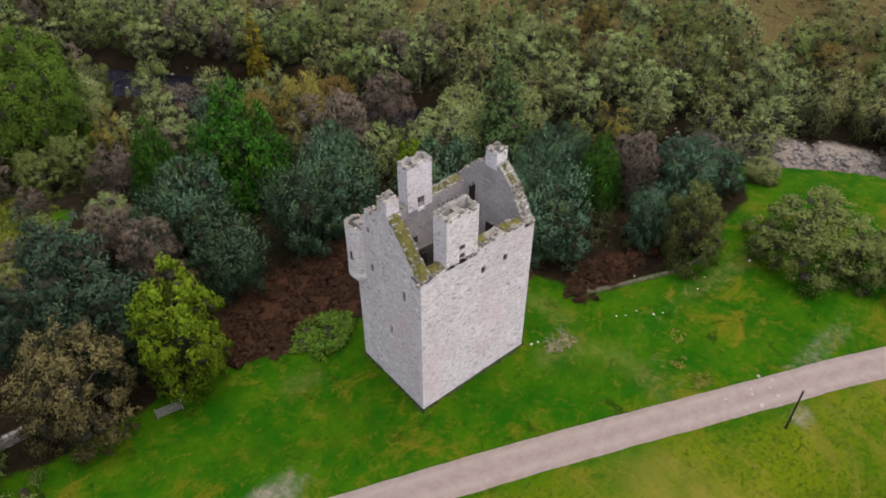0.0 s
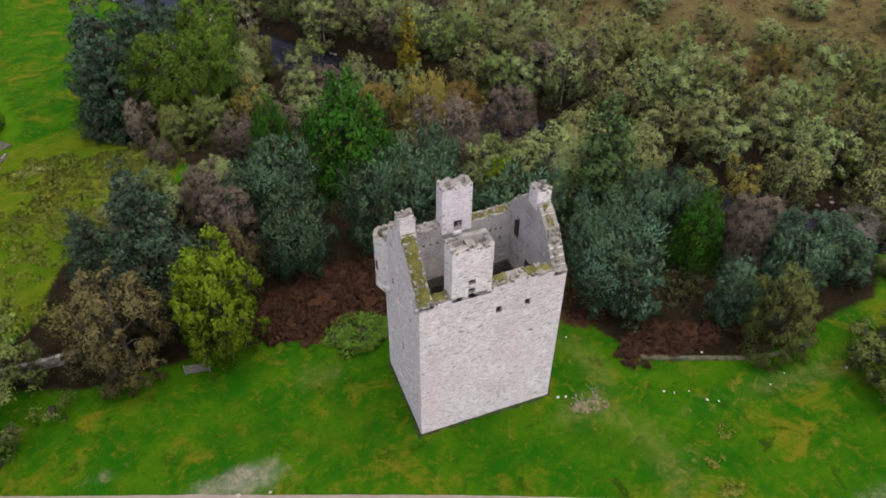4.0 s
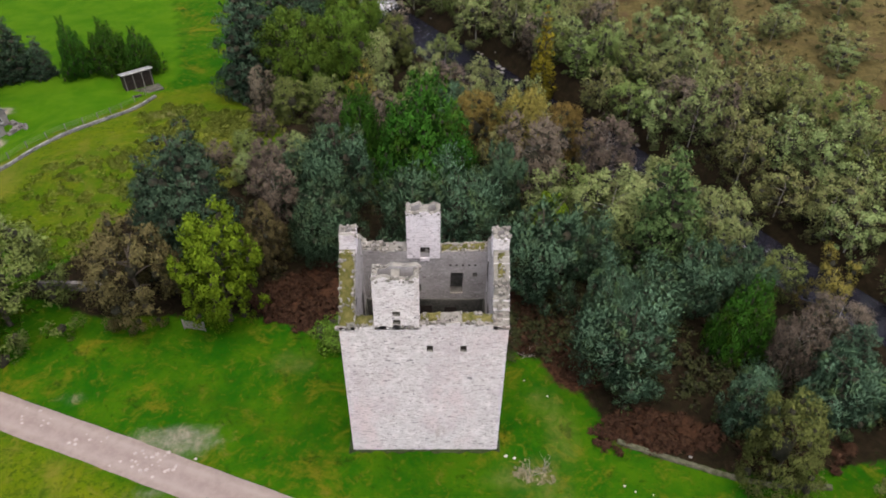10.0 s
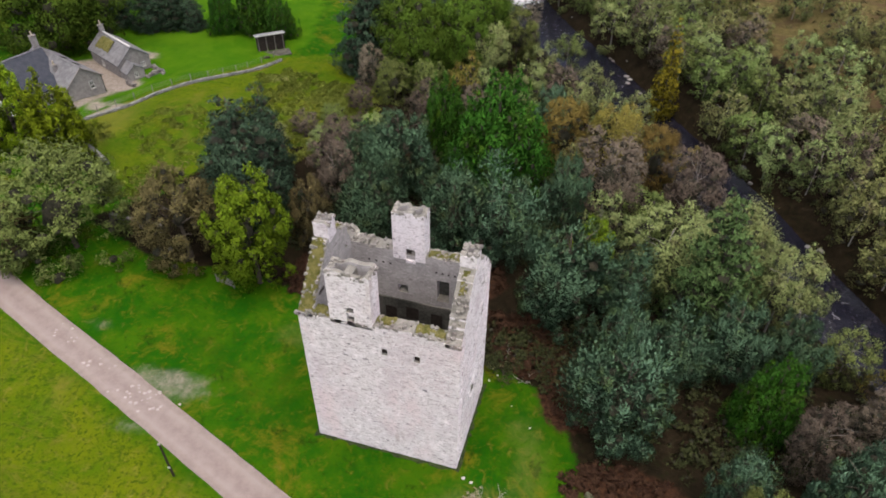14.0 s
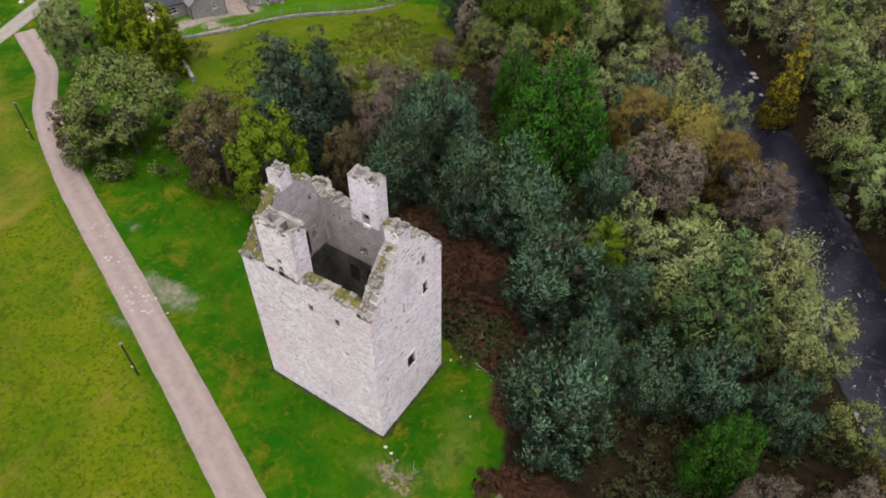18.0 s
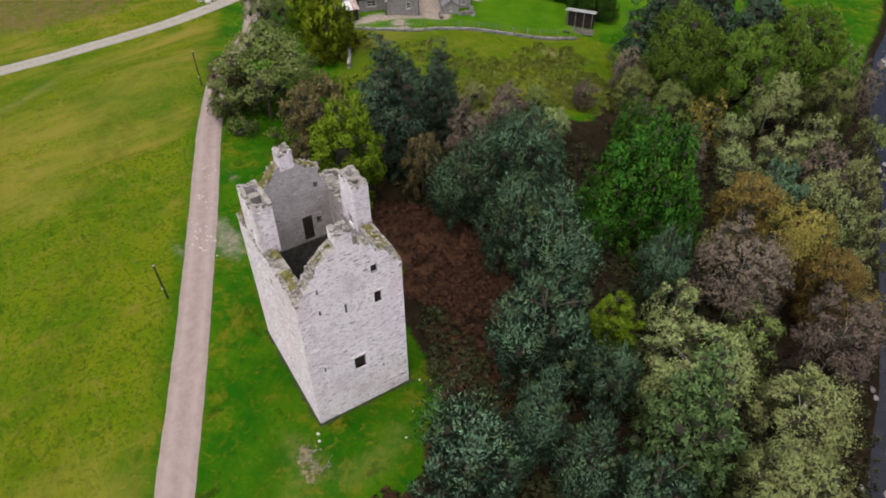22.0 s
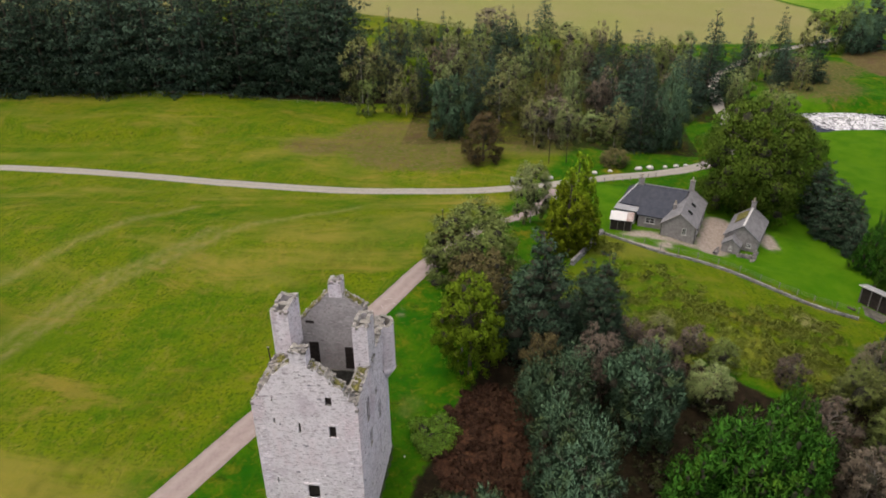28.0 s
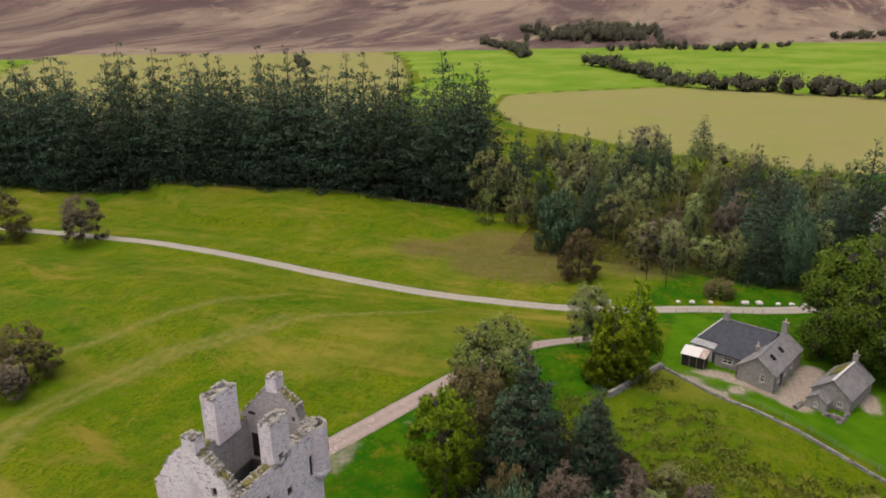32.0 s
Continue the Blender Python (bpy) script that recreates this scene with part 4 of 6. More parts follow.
    for z, q in rings:
        ring = [bm.verts.new((cx + q * math.cos(6.2832 * i / n), cy + q * math.sin(6.2832 * i / n), z + (tops[i] if z > 15.5 else 0))) for i in range(n)]
        if prev:
            for i in range(n):
                bm.faces.new((prev[i], prev[(i + 1) % n], ring[(i + 1) % n], ring[i]))
        prev = ring
    for z, q in ((15.9, rad - 0.34), (13.4, rad - 0.34)):
        ring = [bm.verts.new((cx + q * math.cos(6.2832 * i / n), cy + q * math.sin(6.2832 * i / n), z + (tops[i] if z > 15.5 else 0))) for i in range(n)]
        for i in range(n):
            bm.faces.new((prev[i], prev[(i + 1) % n], ring[(i + 1) % n], ring[i]))
        prev = ring
    bm.faces.new(prev)
    bmesh.ops.recalc_face_normals(bm, faces=bm.faces)
    for face in bm.faces:
        if face.calc_center_median().z > 15.45 and abs(face.normal.z) > 0.5 or face.calc_center_median().z > 14.0 and (face.calc_center_median() - Vector((cx, cy, face.calc_center_median().z))).length < rad - 0.2:
            face.material_index = 1
    tur = part("corner_turret", bm, MORTAR, t, "small round corbelled turret, open at the top")
    tur.data.materials.append(WALLHEAD)
    around = lambda u, w, z: (cx + (rad - w) * math.cos(u / rad), cy + (rad - w) * math.sin(u / rad), z)
    V, F, _ = stones(0.6, 6.2, 11.0, lambda u: 15.75, [], around, 1, 77, 0.85)
    tagged(part("stone_facing", mesh_of("stone_facing", V, F, STONE), None, tur), kind="stuff")
    # slits are dark boxes in the shell, their shade put into colour
    for th in (2.2, 3.4):
        bm = boxed(-0.06, 0.06, -0.09, 0.09, 12.6, 13.5)
        bmesh.ops.transform(bm, matrix=Matrix.Translation((cx + (rad - 0.02) * math.cos(th), cy + (rad - 0.02) * math.sin(th), 0)) @ Matrix.Rotation(th, 4, "Z"), verts=bm.verts)
        part("arrow_slit", bm, DARKWOOD_AND_SHADE, tur, "narrow dark plate painted as a shaded slit")
    # window dressings and floor inside
    for x0, x1, y0, y1, z0, z1 in ((TX1 - 0.3, TX1 + 0.06, 34.55, 36.1, 4.95, 5.2), (TX1 - 0.3, TX1 + 0.06, 34.55, 36.1, 6.6, 6.85), (TX1 - 0.3, TX1 + 0.05, 37.05, 38.0, 11.98, 12.15), (TX1 - 0.3, TX1 + 0.05, 37.05, 38.0, 13.3, 13.5)):
        part("lintel", boxed(x0, x1, y0, y1, z0, z1, bevel=0.03), STONE, t)
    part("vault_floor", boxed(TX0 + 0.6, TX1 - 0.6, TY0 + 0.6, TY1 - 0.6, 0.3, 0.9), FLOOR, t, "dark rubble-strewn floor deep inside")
    # thicker masonry of the lower storeys, coloured dark for the shade of the depth, ending in a ledge
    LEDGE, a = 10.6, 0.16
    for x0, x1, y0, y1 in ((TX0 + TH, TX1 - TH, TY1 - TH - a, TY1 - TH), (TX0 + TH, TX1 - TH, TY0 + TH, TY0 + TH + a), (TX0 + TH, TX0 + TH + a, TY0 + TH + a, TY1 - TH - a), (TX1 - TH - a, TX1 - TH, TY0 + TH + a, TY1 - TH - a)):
        part("lower_lining", boxed(x0, x1, y0, y1, 0.85, LEDGE, bevel=0.04), INNER_SHADE, t, "lower masonry coloured dark for the shade deep inside")
    # dark plates on the lining, painted as shaded recesses
    for x0, x1, z0, z1 in ((27.5, 28.5, 7.9, 9.6), (31.45, 32.45, 7.9, 9.7), (29.3, 30.4, 8.6, 9.9)):
        part("wall_recess", boxed(x0, x1, TY1 - TH - a - 0.012, TY1 - TH - a + 0.3, z0, z1), DARKWOOD_AND_SHADE, t, "flat dark plate painted as a shaded wall recess")
    # dark strip with a ragged outer edge round the foot
    V, F = [], []
    rr = np.random.default_rng(31)
    ring = []
    for (ax, ay), (bx, by) in zip(((TX0, TY0), (TX1, TY0), (TX1, TY1), (TX0, TY1)), ((TX1, TY0), (TX1, TY1), (TX0, TY1), (TX0, TY0))):
        n = int(math.hypot(bx - ax, by - ay) / 0.35)
        ring += [(ax + (bx - ax) * i / n, ay + (by - ay) * i / n) for i in range(n)]
    mx, my = (TX0 + TX1) / 2, (TY0 + TY1) / 2
    for x, y in ring:
        k = rr.uniform(0.08, 0.42)
        ox, oy = x + k * (1 if x > TX1 - 0.1 else -1 if x < TX0 + 0.1 else 0), y + k * (1 if y > TY1 - 0.1 else -1 if y < TY0 + 0.1 else 0)
        V += [(x + (mx - x) * 0.03, y + (my - y) * 0.03, gz(x, y) + 0.14), (ox, oy, gz(ox, oy) + 0.012)]
    n = len(ring)
    F = [(2 * i, 2 * i + 1, 2 * ((i + 1) % n) + 1, 2 * ((i + 1) % n)) for i in range(n)]
    part("soil_edge", mesh_of("soil_edge", V, F, FOOT_STRIP), None, t, "dark green strip along the foot of the walls")
    # flat dark plates on the inner faces, coloured as the shade in recesses
    for x0, x1, y0, y1, z0, z1 in ((TX0 + TH - 0.5, TX0 + TH + 0.015, 32.5, 33.45, 11.0, 13.7), (TX0 + TH - 0.5, TX0 + TH + 0.02, 32.4, 33.2, 15.8, 16.1), (TX1 - TH - 0.02, TX1 - TH + 0.5, 34.7, 35.6, 11.6, 13.0), (TX0 + TH - 0.5, TX0 + TH + 0.02, 35.95, 36.85, 10.8, 13.3), (TX1 - TH - 0.02, TX1 - TH + 0.5, 37.1, 37.9, 14.0, 15.6)):
        part("wall_recess", boxed(x0, x1, y0, y1, z0, z1), DARKWOOD_AND_SHADE, t, "flat dark plate painted as a shaded wall recess")
    # small dark plates painted as the shade in joist sockets
    for x in (26.2, 26.8, 27.4, 28.0, 31.8, 32.3, 32.8, 33.3, 33.8):
        part("joist_socket", boxed(x, x + 0.17, TY1 - TH - 0.012, TY1 - TH + 0.2, 14.25, 14.42), DARKWOOD_AND_SHADE, t)
    # moss and turf on the ruined wall heads
    for i, (path, w) in enumerate((([(TX0 + 0.55, 31.0, 15.4), (TX0 + 0.55, 31.7, 15.95), (TX0 + 0.55, 33.0, 17.45), (TX0 + 0.55, 34.7, 19.2)], (1.15, 0, 0)), ([(24.3, TY0 + 0.6, 15.35), (26.2, TY0 + 0.6, 15.45)], (0, 1.1, 0)),
                                   ([(29.6, TY0 + 0.75, 15.6), (31.0, TY0 + 0.75, 15.72)], (0, 0.8, 0)), ([(32.6, TY0 + 0.7, 15.68), (34.9, TY0 + 0.7, 15.5)], (0, 1.0, 0)), ([(31.2, TY1 - 0.6, 15.75), (34.6, TY1 - 0.6, 15.95)], (0, 0.8, 0)),
                                   ([(TX1 - 0.6, 33.0, 18.2), (TX1 - 0.6, 34.4, 19.3)], (0.6, 0, 0)), ([(TX1 - 0.6, 36.1, 19.2), (TX1 - 0.6, 38.6, 17.0)], (0.7, 0, 0)), ([(TX0 + 0.6, 36.3, 19.0), (TX0 + 0.6, 37.9, 18.0)], (0.8, 0, 0)))):
        part("moss", moss_pad(path, w, 200 + i), MOSS, t, "brown-green moss and turf")
    # corner finials where the gables meet the eaves
    for x, y, z in ((TX1, TY0 + 0.1, 15.3), (TX1, TY1 - 0.1, 15.2), (TX0, TY0 + 0.1, 15.2)):
        part("skewputt", boxed(x - 0.3, x + 0.06, y - 0.14, y + 0.16, z - 0.3, z + 0.0, bevel=0.06), COPE, t)


build_tower()


# ---- trees, built once a kind at ten metres' height ----
def ball(sub):
    if sub == 0:
        v = np.array([(1, 0, 0), (-1, 0, 0), (0, 1, 0), (0, -1, 0), (0, 0, 1), (0, 0, -1)], float)
        return v, np.array([(0, 2, 4), (2, 1, 4), (1, 3, 4), (3, 0, 4), (2, 0, 5), (1, 2, 5), (3, 1, 5), (0, 3, 5)])
    bm = bmesh.new()
    bmesh.ops.create_icosphere(bm, subdivisions=max(1, sub), radius=1)
    v = np.array([w.co[:] for w in bm.verts])
    f = np.array([[w.index for w in q.verts] for q in bm.faces])
    bm.free()
    return v, f


# 0 is an octahedron, 1 the plain icosahedron
BALL = {k: ball(k) for k in (0, 1, 2)}


def unit(a):
    return a / (np.linalg.norm(a, axis=1)[:, None] + 1e-6)


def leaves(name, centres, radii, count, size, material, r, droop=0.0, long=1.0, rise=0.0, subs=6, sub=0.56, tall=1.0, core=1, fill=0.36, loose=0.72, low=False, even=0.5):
    """A crown: inner masses coloured dark for the shade inside it, each carrying uneven tufts, and many small leaf
    sprays through the tufts; centres and radii are arrays (n, 3).
    """
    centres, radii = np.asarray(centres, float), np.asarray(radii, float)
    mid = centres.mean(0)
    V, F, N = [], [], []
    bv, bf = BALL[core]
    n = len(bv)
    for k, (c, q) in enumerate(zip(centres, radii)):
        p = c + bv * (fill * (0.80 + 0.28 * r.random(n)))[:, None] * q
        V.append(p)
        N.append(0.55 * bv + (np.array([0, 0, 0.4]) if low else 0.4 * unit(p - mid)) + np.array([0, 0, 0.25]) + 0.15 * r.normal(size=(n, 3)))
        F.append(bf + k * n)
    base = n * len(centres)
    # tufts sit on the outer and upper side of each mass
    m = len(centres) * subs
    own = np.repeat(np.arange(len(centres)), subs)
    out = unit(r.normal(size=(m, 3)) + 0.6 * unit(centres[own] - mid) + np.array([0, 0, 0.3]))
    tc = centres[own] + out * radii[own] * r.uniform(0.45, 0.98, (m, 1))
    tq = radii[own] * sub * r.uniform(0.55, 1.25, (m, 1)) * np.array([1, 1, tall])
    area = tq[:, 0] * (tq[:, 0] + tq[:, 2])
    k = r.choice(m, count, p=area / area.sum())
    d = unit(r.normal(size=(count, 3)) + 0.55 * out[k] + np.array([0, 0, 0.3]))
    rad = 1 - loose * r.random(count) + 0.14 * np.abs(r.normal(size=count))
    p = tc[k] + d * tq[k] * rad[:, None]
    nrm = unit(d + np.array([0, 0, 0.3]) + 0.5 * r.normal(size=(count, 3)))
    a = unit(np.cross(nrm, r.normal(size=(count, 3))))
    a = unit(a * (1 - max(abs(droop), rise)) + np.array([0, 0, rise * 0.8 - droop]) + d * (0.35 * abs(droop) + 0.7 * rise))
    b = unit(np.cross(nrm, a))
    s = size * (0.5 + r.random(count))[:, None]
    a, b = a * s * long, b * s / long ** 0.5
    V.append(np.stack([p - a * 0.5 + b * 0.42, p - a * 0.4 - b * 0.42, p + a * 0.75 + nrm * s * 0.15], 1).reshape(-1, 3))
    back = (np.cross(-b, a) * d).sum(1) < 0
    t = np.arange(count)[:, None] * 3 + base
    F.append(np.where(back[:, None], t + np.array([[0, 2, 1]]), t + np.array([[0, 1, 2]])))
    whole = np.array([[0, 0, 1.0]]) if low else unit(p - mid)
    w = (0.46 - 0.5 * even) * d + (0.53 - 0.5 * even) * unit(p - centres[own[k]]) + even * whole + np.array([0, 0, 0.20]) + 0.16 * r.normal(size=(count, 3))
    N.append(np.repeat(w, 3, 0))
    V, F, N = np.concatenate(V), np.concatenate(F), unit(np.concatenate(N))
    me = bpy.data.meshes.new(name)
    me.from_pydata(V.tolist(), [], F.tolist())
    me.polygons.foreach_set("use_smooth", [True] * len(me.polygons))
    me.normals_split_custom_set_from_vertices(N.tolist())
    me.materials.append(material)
    # second slot: the cores, their inner shade put into the colour
    me.materials.append(CORE_SHADE)
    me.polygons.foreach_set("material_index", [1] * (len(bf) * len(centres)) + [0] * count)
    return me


def clumps_round(r, width, base, top, n, sub=0.24, squash=0.9, bulge=0.42, power=0.5, tilt=0.25):
    """Lobes spread evenly over a rounded crown, uneven in size and reach."""
    c, q = [], []
    h = top - base
    off = r.uniform(0, 6.283)
    for i in range(n):
        u = (i + 0.5) / n
        th = off + 2.39996 * i + r.uniform(-0.4, 0.4)
        f = 0.06 + 0.86 * u ** 0.9 + r.uniform(-0.05, 0.05)
        prof = max(0.05, 1 - abs((f - bulge) / (1.02 - bulge if f > bulge else bulge + 0.35)) ** 2) ** power
        s = width * sub * r.uniform(0.72, 1.12) * (0.62 + 0.38 * prof)
        rr = max(0.0, width / 2 * prof - s * 0.85) * r.uniform(0.8, 1.12)
        c.append((rr * math.cos(th), rr * math.sin(th), min(base + h * f, top - s * squash * 0.9)))
        q.append((s, s * r.uniform(0.85, 1.15), s * squash))
    c.append((0, 0, base + h * 0.48))
    q.append((width * 0.36, width * 0.36, h * 0.42))
    return c, q


def clumps_spires(r, width, top, leaders, per):
    """Several pointed leaders of different height, dense from the ground up."""
    c, q = [], []
    for i in range(leaders):
        f = math.sqrt(i / leaders)
        th = 2.39996 * i + r.uniform(-0.3, 0.3)
        ox, oy = width * 0.34 * f * math.cos(th), width * 0.34 * f * math.sin(th)
        tip = top * (1.0 - 0.48 * f * f) * r.uniform(0.86, 1.0)
        rad = width * 0.25 * r.uniform(0.8, 1.15)
        for j in range(per):
            g = (j + 0.5) / per
            a = 2.39996 * j + r.uniform(-0.4, 0.4)
            rr = rad * (1 - g) ** 0.75 * r.uniform(0.55, 1.0)
            sz = width * (0.035 + 0.055 * (1 - g)) * r.uniform(0.8, 1.25)
            c.append((ox + rr * math.cos(a), oy + rr * math.sin(a), tip * (0.04 + 0.93 * g)))
            q.append((sz, sz, sz * 1.7))
    return c, q


def clumps_cone(r, width, base, top, tiers, per, power=0.9, flat=0.32, tip=0.25):
    c, q = [], []
    for i in range(tiers):
        f = i / (tiers - 1)
        z = base + (top - base) * f ** 0.92
        rad = width / 2 * max(0.03, 1 - f) ** power
        m = max(1, int(per * (1 - 0.75 * f)))
        off = r.uniform(0, 6.28)
        for j in range(m):
            th = off + 6.283 * j / m + r.uniform(-0.25, 0.25)
            for g in (0.42, 0.82):
                rr = rad * g * r.uniform(0.8, 1.15)
                s = (rad * 0.34 + tip) * r.uniform(0.75, 1.2)
                c.append((rr * math.cos(th), rr * math.sin(th), z - rr * 0.22 + r.uniform(-0.1, 0.1)))
                q.append((s, s, s * flat + 0.08))
    return c, q


def trunk_mesh(r, top, girth, limbs, spread, material, lean=0.3):
    v, f = [], []
    path = [(0, 0, -0.6)]
    for i in range(1, 6):
        path.append((lean * r.normal() * 0.3 * i / 5, lean * r.normal() * 0.3 * i / 5, top * i / 5))
    tube(v, f, path, [girth * (1.25 - 0.2 * i) if i else girth * 1.5 for i in range(6)], 7)
    for i in range(limbs):
        z = top * r.uniform(0.25, 0.9)
        th = r.uniform(0, 6.283)
        ln = spread * r.uniform(0.55, 1.0)
        p0 = Vector((0, 0, z))
        p1 = p0 + Vector((math.cos(th) * ln * 0.5, math.sin(th) * ln * 0.5, ln * 0.35))
        p2 = p0 + Vector((math.cos(th) * ln, math.sin(th) * ln, ln * 0.55))
        tube(v, f, [p0, p1, p2], [girth * 0.4, girth * 0.25, girth * 0.08], 5)
    return mesh_of("trunk", v, f, material, True)


KINDS = {}


def kind(name, label, category, crown, trunk, r, lite=False):
    e = new(name)
    tagged(e, label, category)
    part("trunk", trunk, None, e)
    part("crown", crown, None, e)
    co = np.array([v.co[:] for v in crown.vertices])
    reach = float(np.percentile(np.hypot(co[:, 0], co[:, 1]), 95.5)) * 2
    KINDS.setdefault((name, lite), []).append([e, False, reach, float(np.percentile(co[:, 2], 99.8))])


def make_kinds():
    r = np.random.default_rng(21)

    def shake(c, q, by, lo, hi):
        c, q = np.array(c), np.array(q)
        return c + r.normal(size=c.shape) * by, q * r.uniform(lo, hi, (len(c), 1))

    for i in range(2):
        c, q = shake(*clumps_round(r, 7.6, 0.7, 9.8, 44, 0.15), 0.2, 0.7, 1.25)
        kind("ash_tree", "yellow-green broadleaf tree standing at the edge of the grass", "tree", leaves("crown", c, q, 17000, 0.19, ash_leaf, r), trunk_mesh(r, 7, 0.22, 9, 3, BARK), r)
        c, q = shake(*clumps_round(r, 9.0, -0.2, 9.8, 56, 0.13, bulge=0.3), 0.25, 0.6, 1.3)
        kind("beech_tree", "broad tree with browning autumn leaves down to the grass", "tree", leaves("crown", c, q, 20000, 0.16, beech_leaf, r), trunk_mesh(r, 7, 0.25, 10, 3.2, BARK), r)
        c, q = clumps_round(r, 7.4, 0.3, 8.6, 30, 0.15, 1.2, 0.3, 0.65)
        c2, q2 = clumps_spires(r, 6.2, 9.7, 6 + i, 9)
        c, q = shake(c + c2, q + [(u * 1.25, v * 1.25, w * 1.05) for u, v, w in q2], 0.2, 0.6, 1.2)
        kind("scots_pine", "blue-green pine with clumped needles", "pine tree", leaves("crown", c, q, 25000, 0.13, pine_leaf, r, rise=0.6, long=1.5, tall=1.35, sub=0.54), trunk_mesh(r, 8.5, 0.15, 10, 2.8, BARK), r)
        c, q = shake(*clumps_cone(r, 6.6, 0.2, 9.4, 13, 11, 0.42, 0.34, 0.34), 0.2, 0.6, 1.25)
        kind("fir_tree", "dark green fir with drooping layered boughs", "fir tree", leaves("crown", c, q, 22000, 0.15, fir_leaf, r, droop=0.3, long=1.5, subs=5, fill=0.45), trunk_mesh(r, 9.5, 0.18, 0, 1, BARK), r)
        c, q = shake(*clumps_cone(r, 6.2, 0.2, 9.6, 14, 10, 0.5, 0.34, 0.28), 0.16, 0.6, 1.25)
        kind("norway_spruce", "mid-green spruce with drooping layered boughs", "spruce tree", leaves("crown", c, q, 20000, 0.155, norway_leaf, r, droop=0.35, long=1.6, subs=5, fill=0.45), trunk_mesh(r, 9.5, 0.18, 0, 1, BARK), r)
        c, q = shake(*clumps_spires(r, 9.3, 9.8, 11, 20), 0.12, 0.75, 1.25)
        kind("cypress_tree", "large dense bright green cypress in the wood", "cypress tree", leaves("crown", c, q, 42000, 0.125, cypress_leaf, r, rise=0.45, long=1.6, tall=1.4, subs=5, sub=0.66, fill=0.3, loose=0.7), trunk_mesh(r, 8, 0.25, 0, 1, BARK), r)
        c, q = shake(*clumps_spires(r, 5.8, 9.8, 6, 22), 0.10, 0.75, 1.25)
        kind("golden_cypress", "tall golden-green conifer beside the cottage garden", "cypress tree", leaves("crown", c, q, 22000, 0.125, gold_leaf, r, rise=0.4, long=1.5, tall=1.3, subs=4, sub=0.7, fill=0.3, loose=0.6), trunk_mesh(r, 8, 0.2, 0, 1, BARK), r)
        c, q = shake(*clumps_round(r, 8.4, 0.2, 9.8, 44, 0.15), 0.28, 0.6, 1.3)
        kind("birch_tree", "olive birch with fine thinning foliage", "birch tree", leaves("crown", c, q, 18000, 0.16, birch_leaf, r, droop=0.3), trunk_mesh(r, 8, 0.10, 8, 3.0, PALEBARK), r)
        c, q = shake(*clumps_round(r, 9.4, -0.6, 9.8, 48, 0.14, 0.95, 0.3), 0.28, 0.6, 1.3)
        kind("willow_tree", "pale olive spreading willow beside the track", "willow tree", leaves("crown", c, q, 22000, 0.15, willow_leaf, r, droop=0.4, long=1.4), trunk_mesh(r, 7, 0.16, 8, 3.2, BARK), r)
        c, q = shake(*clumps_round(r, 8.8, 0.4, 9.8, 44, 0.14), 0.3, 0.55, 1.3)
        kind("fading_tree", "grey-brown tree with fading thin leaves", "tree", leaves("crown", c, q, 16000, 0.15, bare_leaf, r, droop=0.1, fill=0.42, loose=0.8), trunk_mesh(r, 8.5, 0.075, 16, 3.9, PALEBARK), r)
        c, q = shake(*clumps_round(r, 8.8, 0.4, 9.8, 44, 0.15), 0.25, 0.6, 1.3)
        kind("amber_tree", "amber-leaved autumn tree near the river", "tree", leaves("crown", c, q, 17000, 0.17, amber_leaf, r), trunk_mesh(r, 8, 0.13, 10, 3, BARK), r)
        for name, label, mat_, dr, cat in (("birch_tree", "olive birch with fine thinning foliage", birch_leaf, 0.3, "birch tree"), ("willow_tree", "pale olive spreading willow in the wood", willow_leaf, 0.4, "willow tree"),
                                           ("fading_tree", "grey-brown tree with fading thin leaves", bare_leaf, 0.1, "tree"), ("amber_tree", "amber-leaved autumn tree near the river", amber_leaf, 0.0, "tree")):
            c, q = shake(*clumps_round(r, 8.6, 0.0, 9.7, 24, 0.18), 0.35, 0.6, 1.3)
            kind(name, label, cat, leaves("crown", c, q, 4800, 0.225, mat_, r, droop=dr, subs=6, sub=0.56, fill=0.42, loose=0.65, core=0, even=0.66), trunk_mesh(r, 8, 0.09, 3, 2.6, PALEBARK), r, True)
        c, q = shake(*clumps_cone(r, 5.6, 0.1, 9.5 - 0.4 * i, 15, 9, 0.45 + 0.1 * i, 0.24, 0.16), 0.12, 0.6, 1.3)
        kind("spruce_tree", "tall dark plantation spruce", "spruce tree", leaves("crown", c, q, 9000, 0.13, spruce_leaf, r, droop=0.3, long=1.3, subs=5, sub=0.66, fill=0.3, loose=0.8, core=0), trunk_mesh(r, 9.3, 0.13, 0, 1, BARK), r, True)
    c, q = shake(*clumps_round(r, 9.6, 0.0, 9.8, 58, 0.15), 0.2, 0.7, 1.3)
    kind("sycamore_tree", "huge dark green sycamore behind the cottage", "tree", leaves("crown", c, q, 46000, 0.15, green_leaf, r, subs=5, sub=0.6, fill=0.4, loose=0.5), trunk_mesh(r, 7, 0.3, 10, 3.5, BARK), r)
    c, q = shake(*clumps_cone(r, 3.6, 0.6, 9.9, 14, 9, 0.75, 0.5, 0.2), 0.1, 0.6, 1.1)
    kind("larch_tree", "yellow larch on the river bank", "larch tree", leaves("crown", c, q, 6000, 0.18, larch_leaf, r, droop=0.2), trunk_mesh(r, 9.6, 0.12, 0, 1, BARK), r)


LITE = ("birch_tree", "willow_tree", "fading_tree", "amber_tree", "spruce_tree")
TREES = []                            # places already taken: x, y, radius


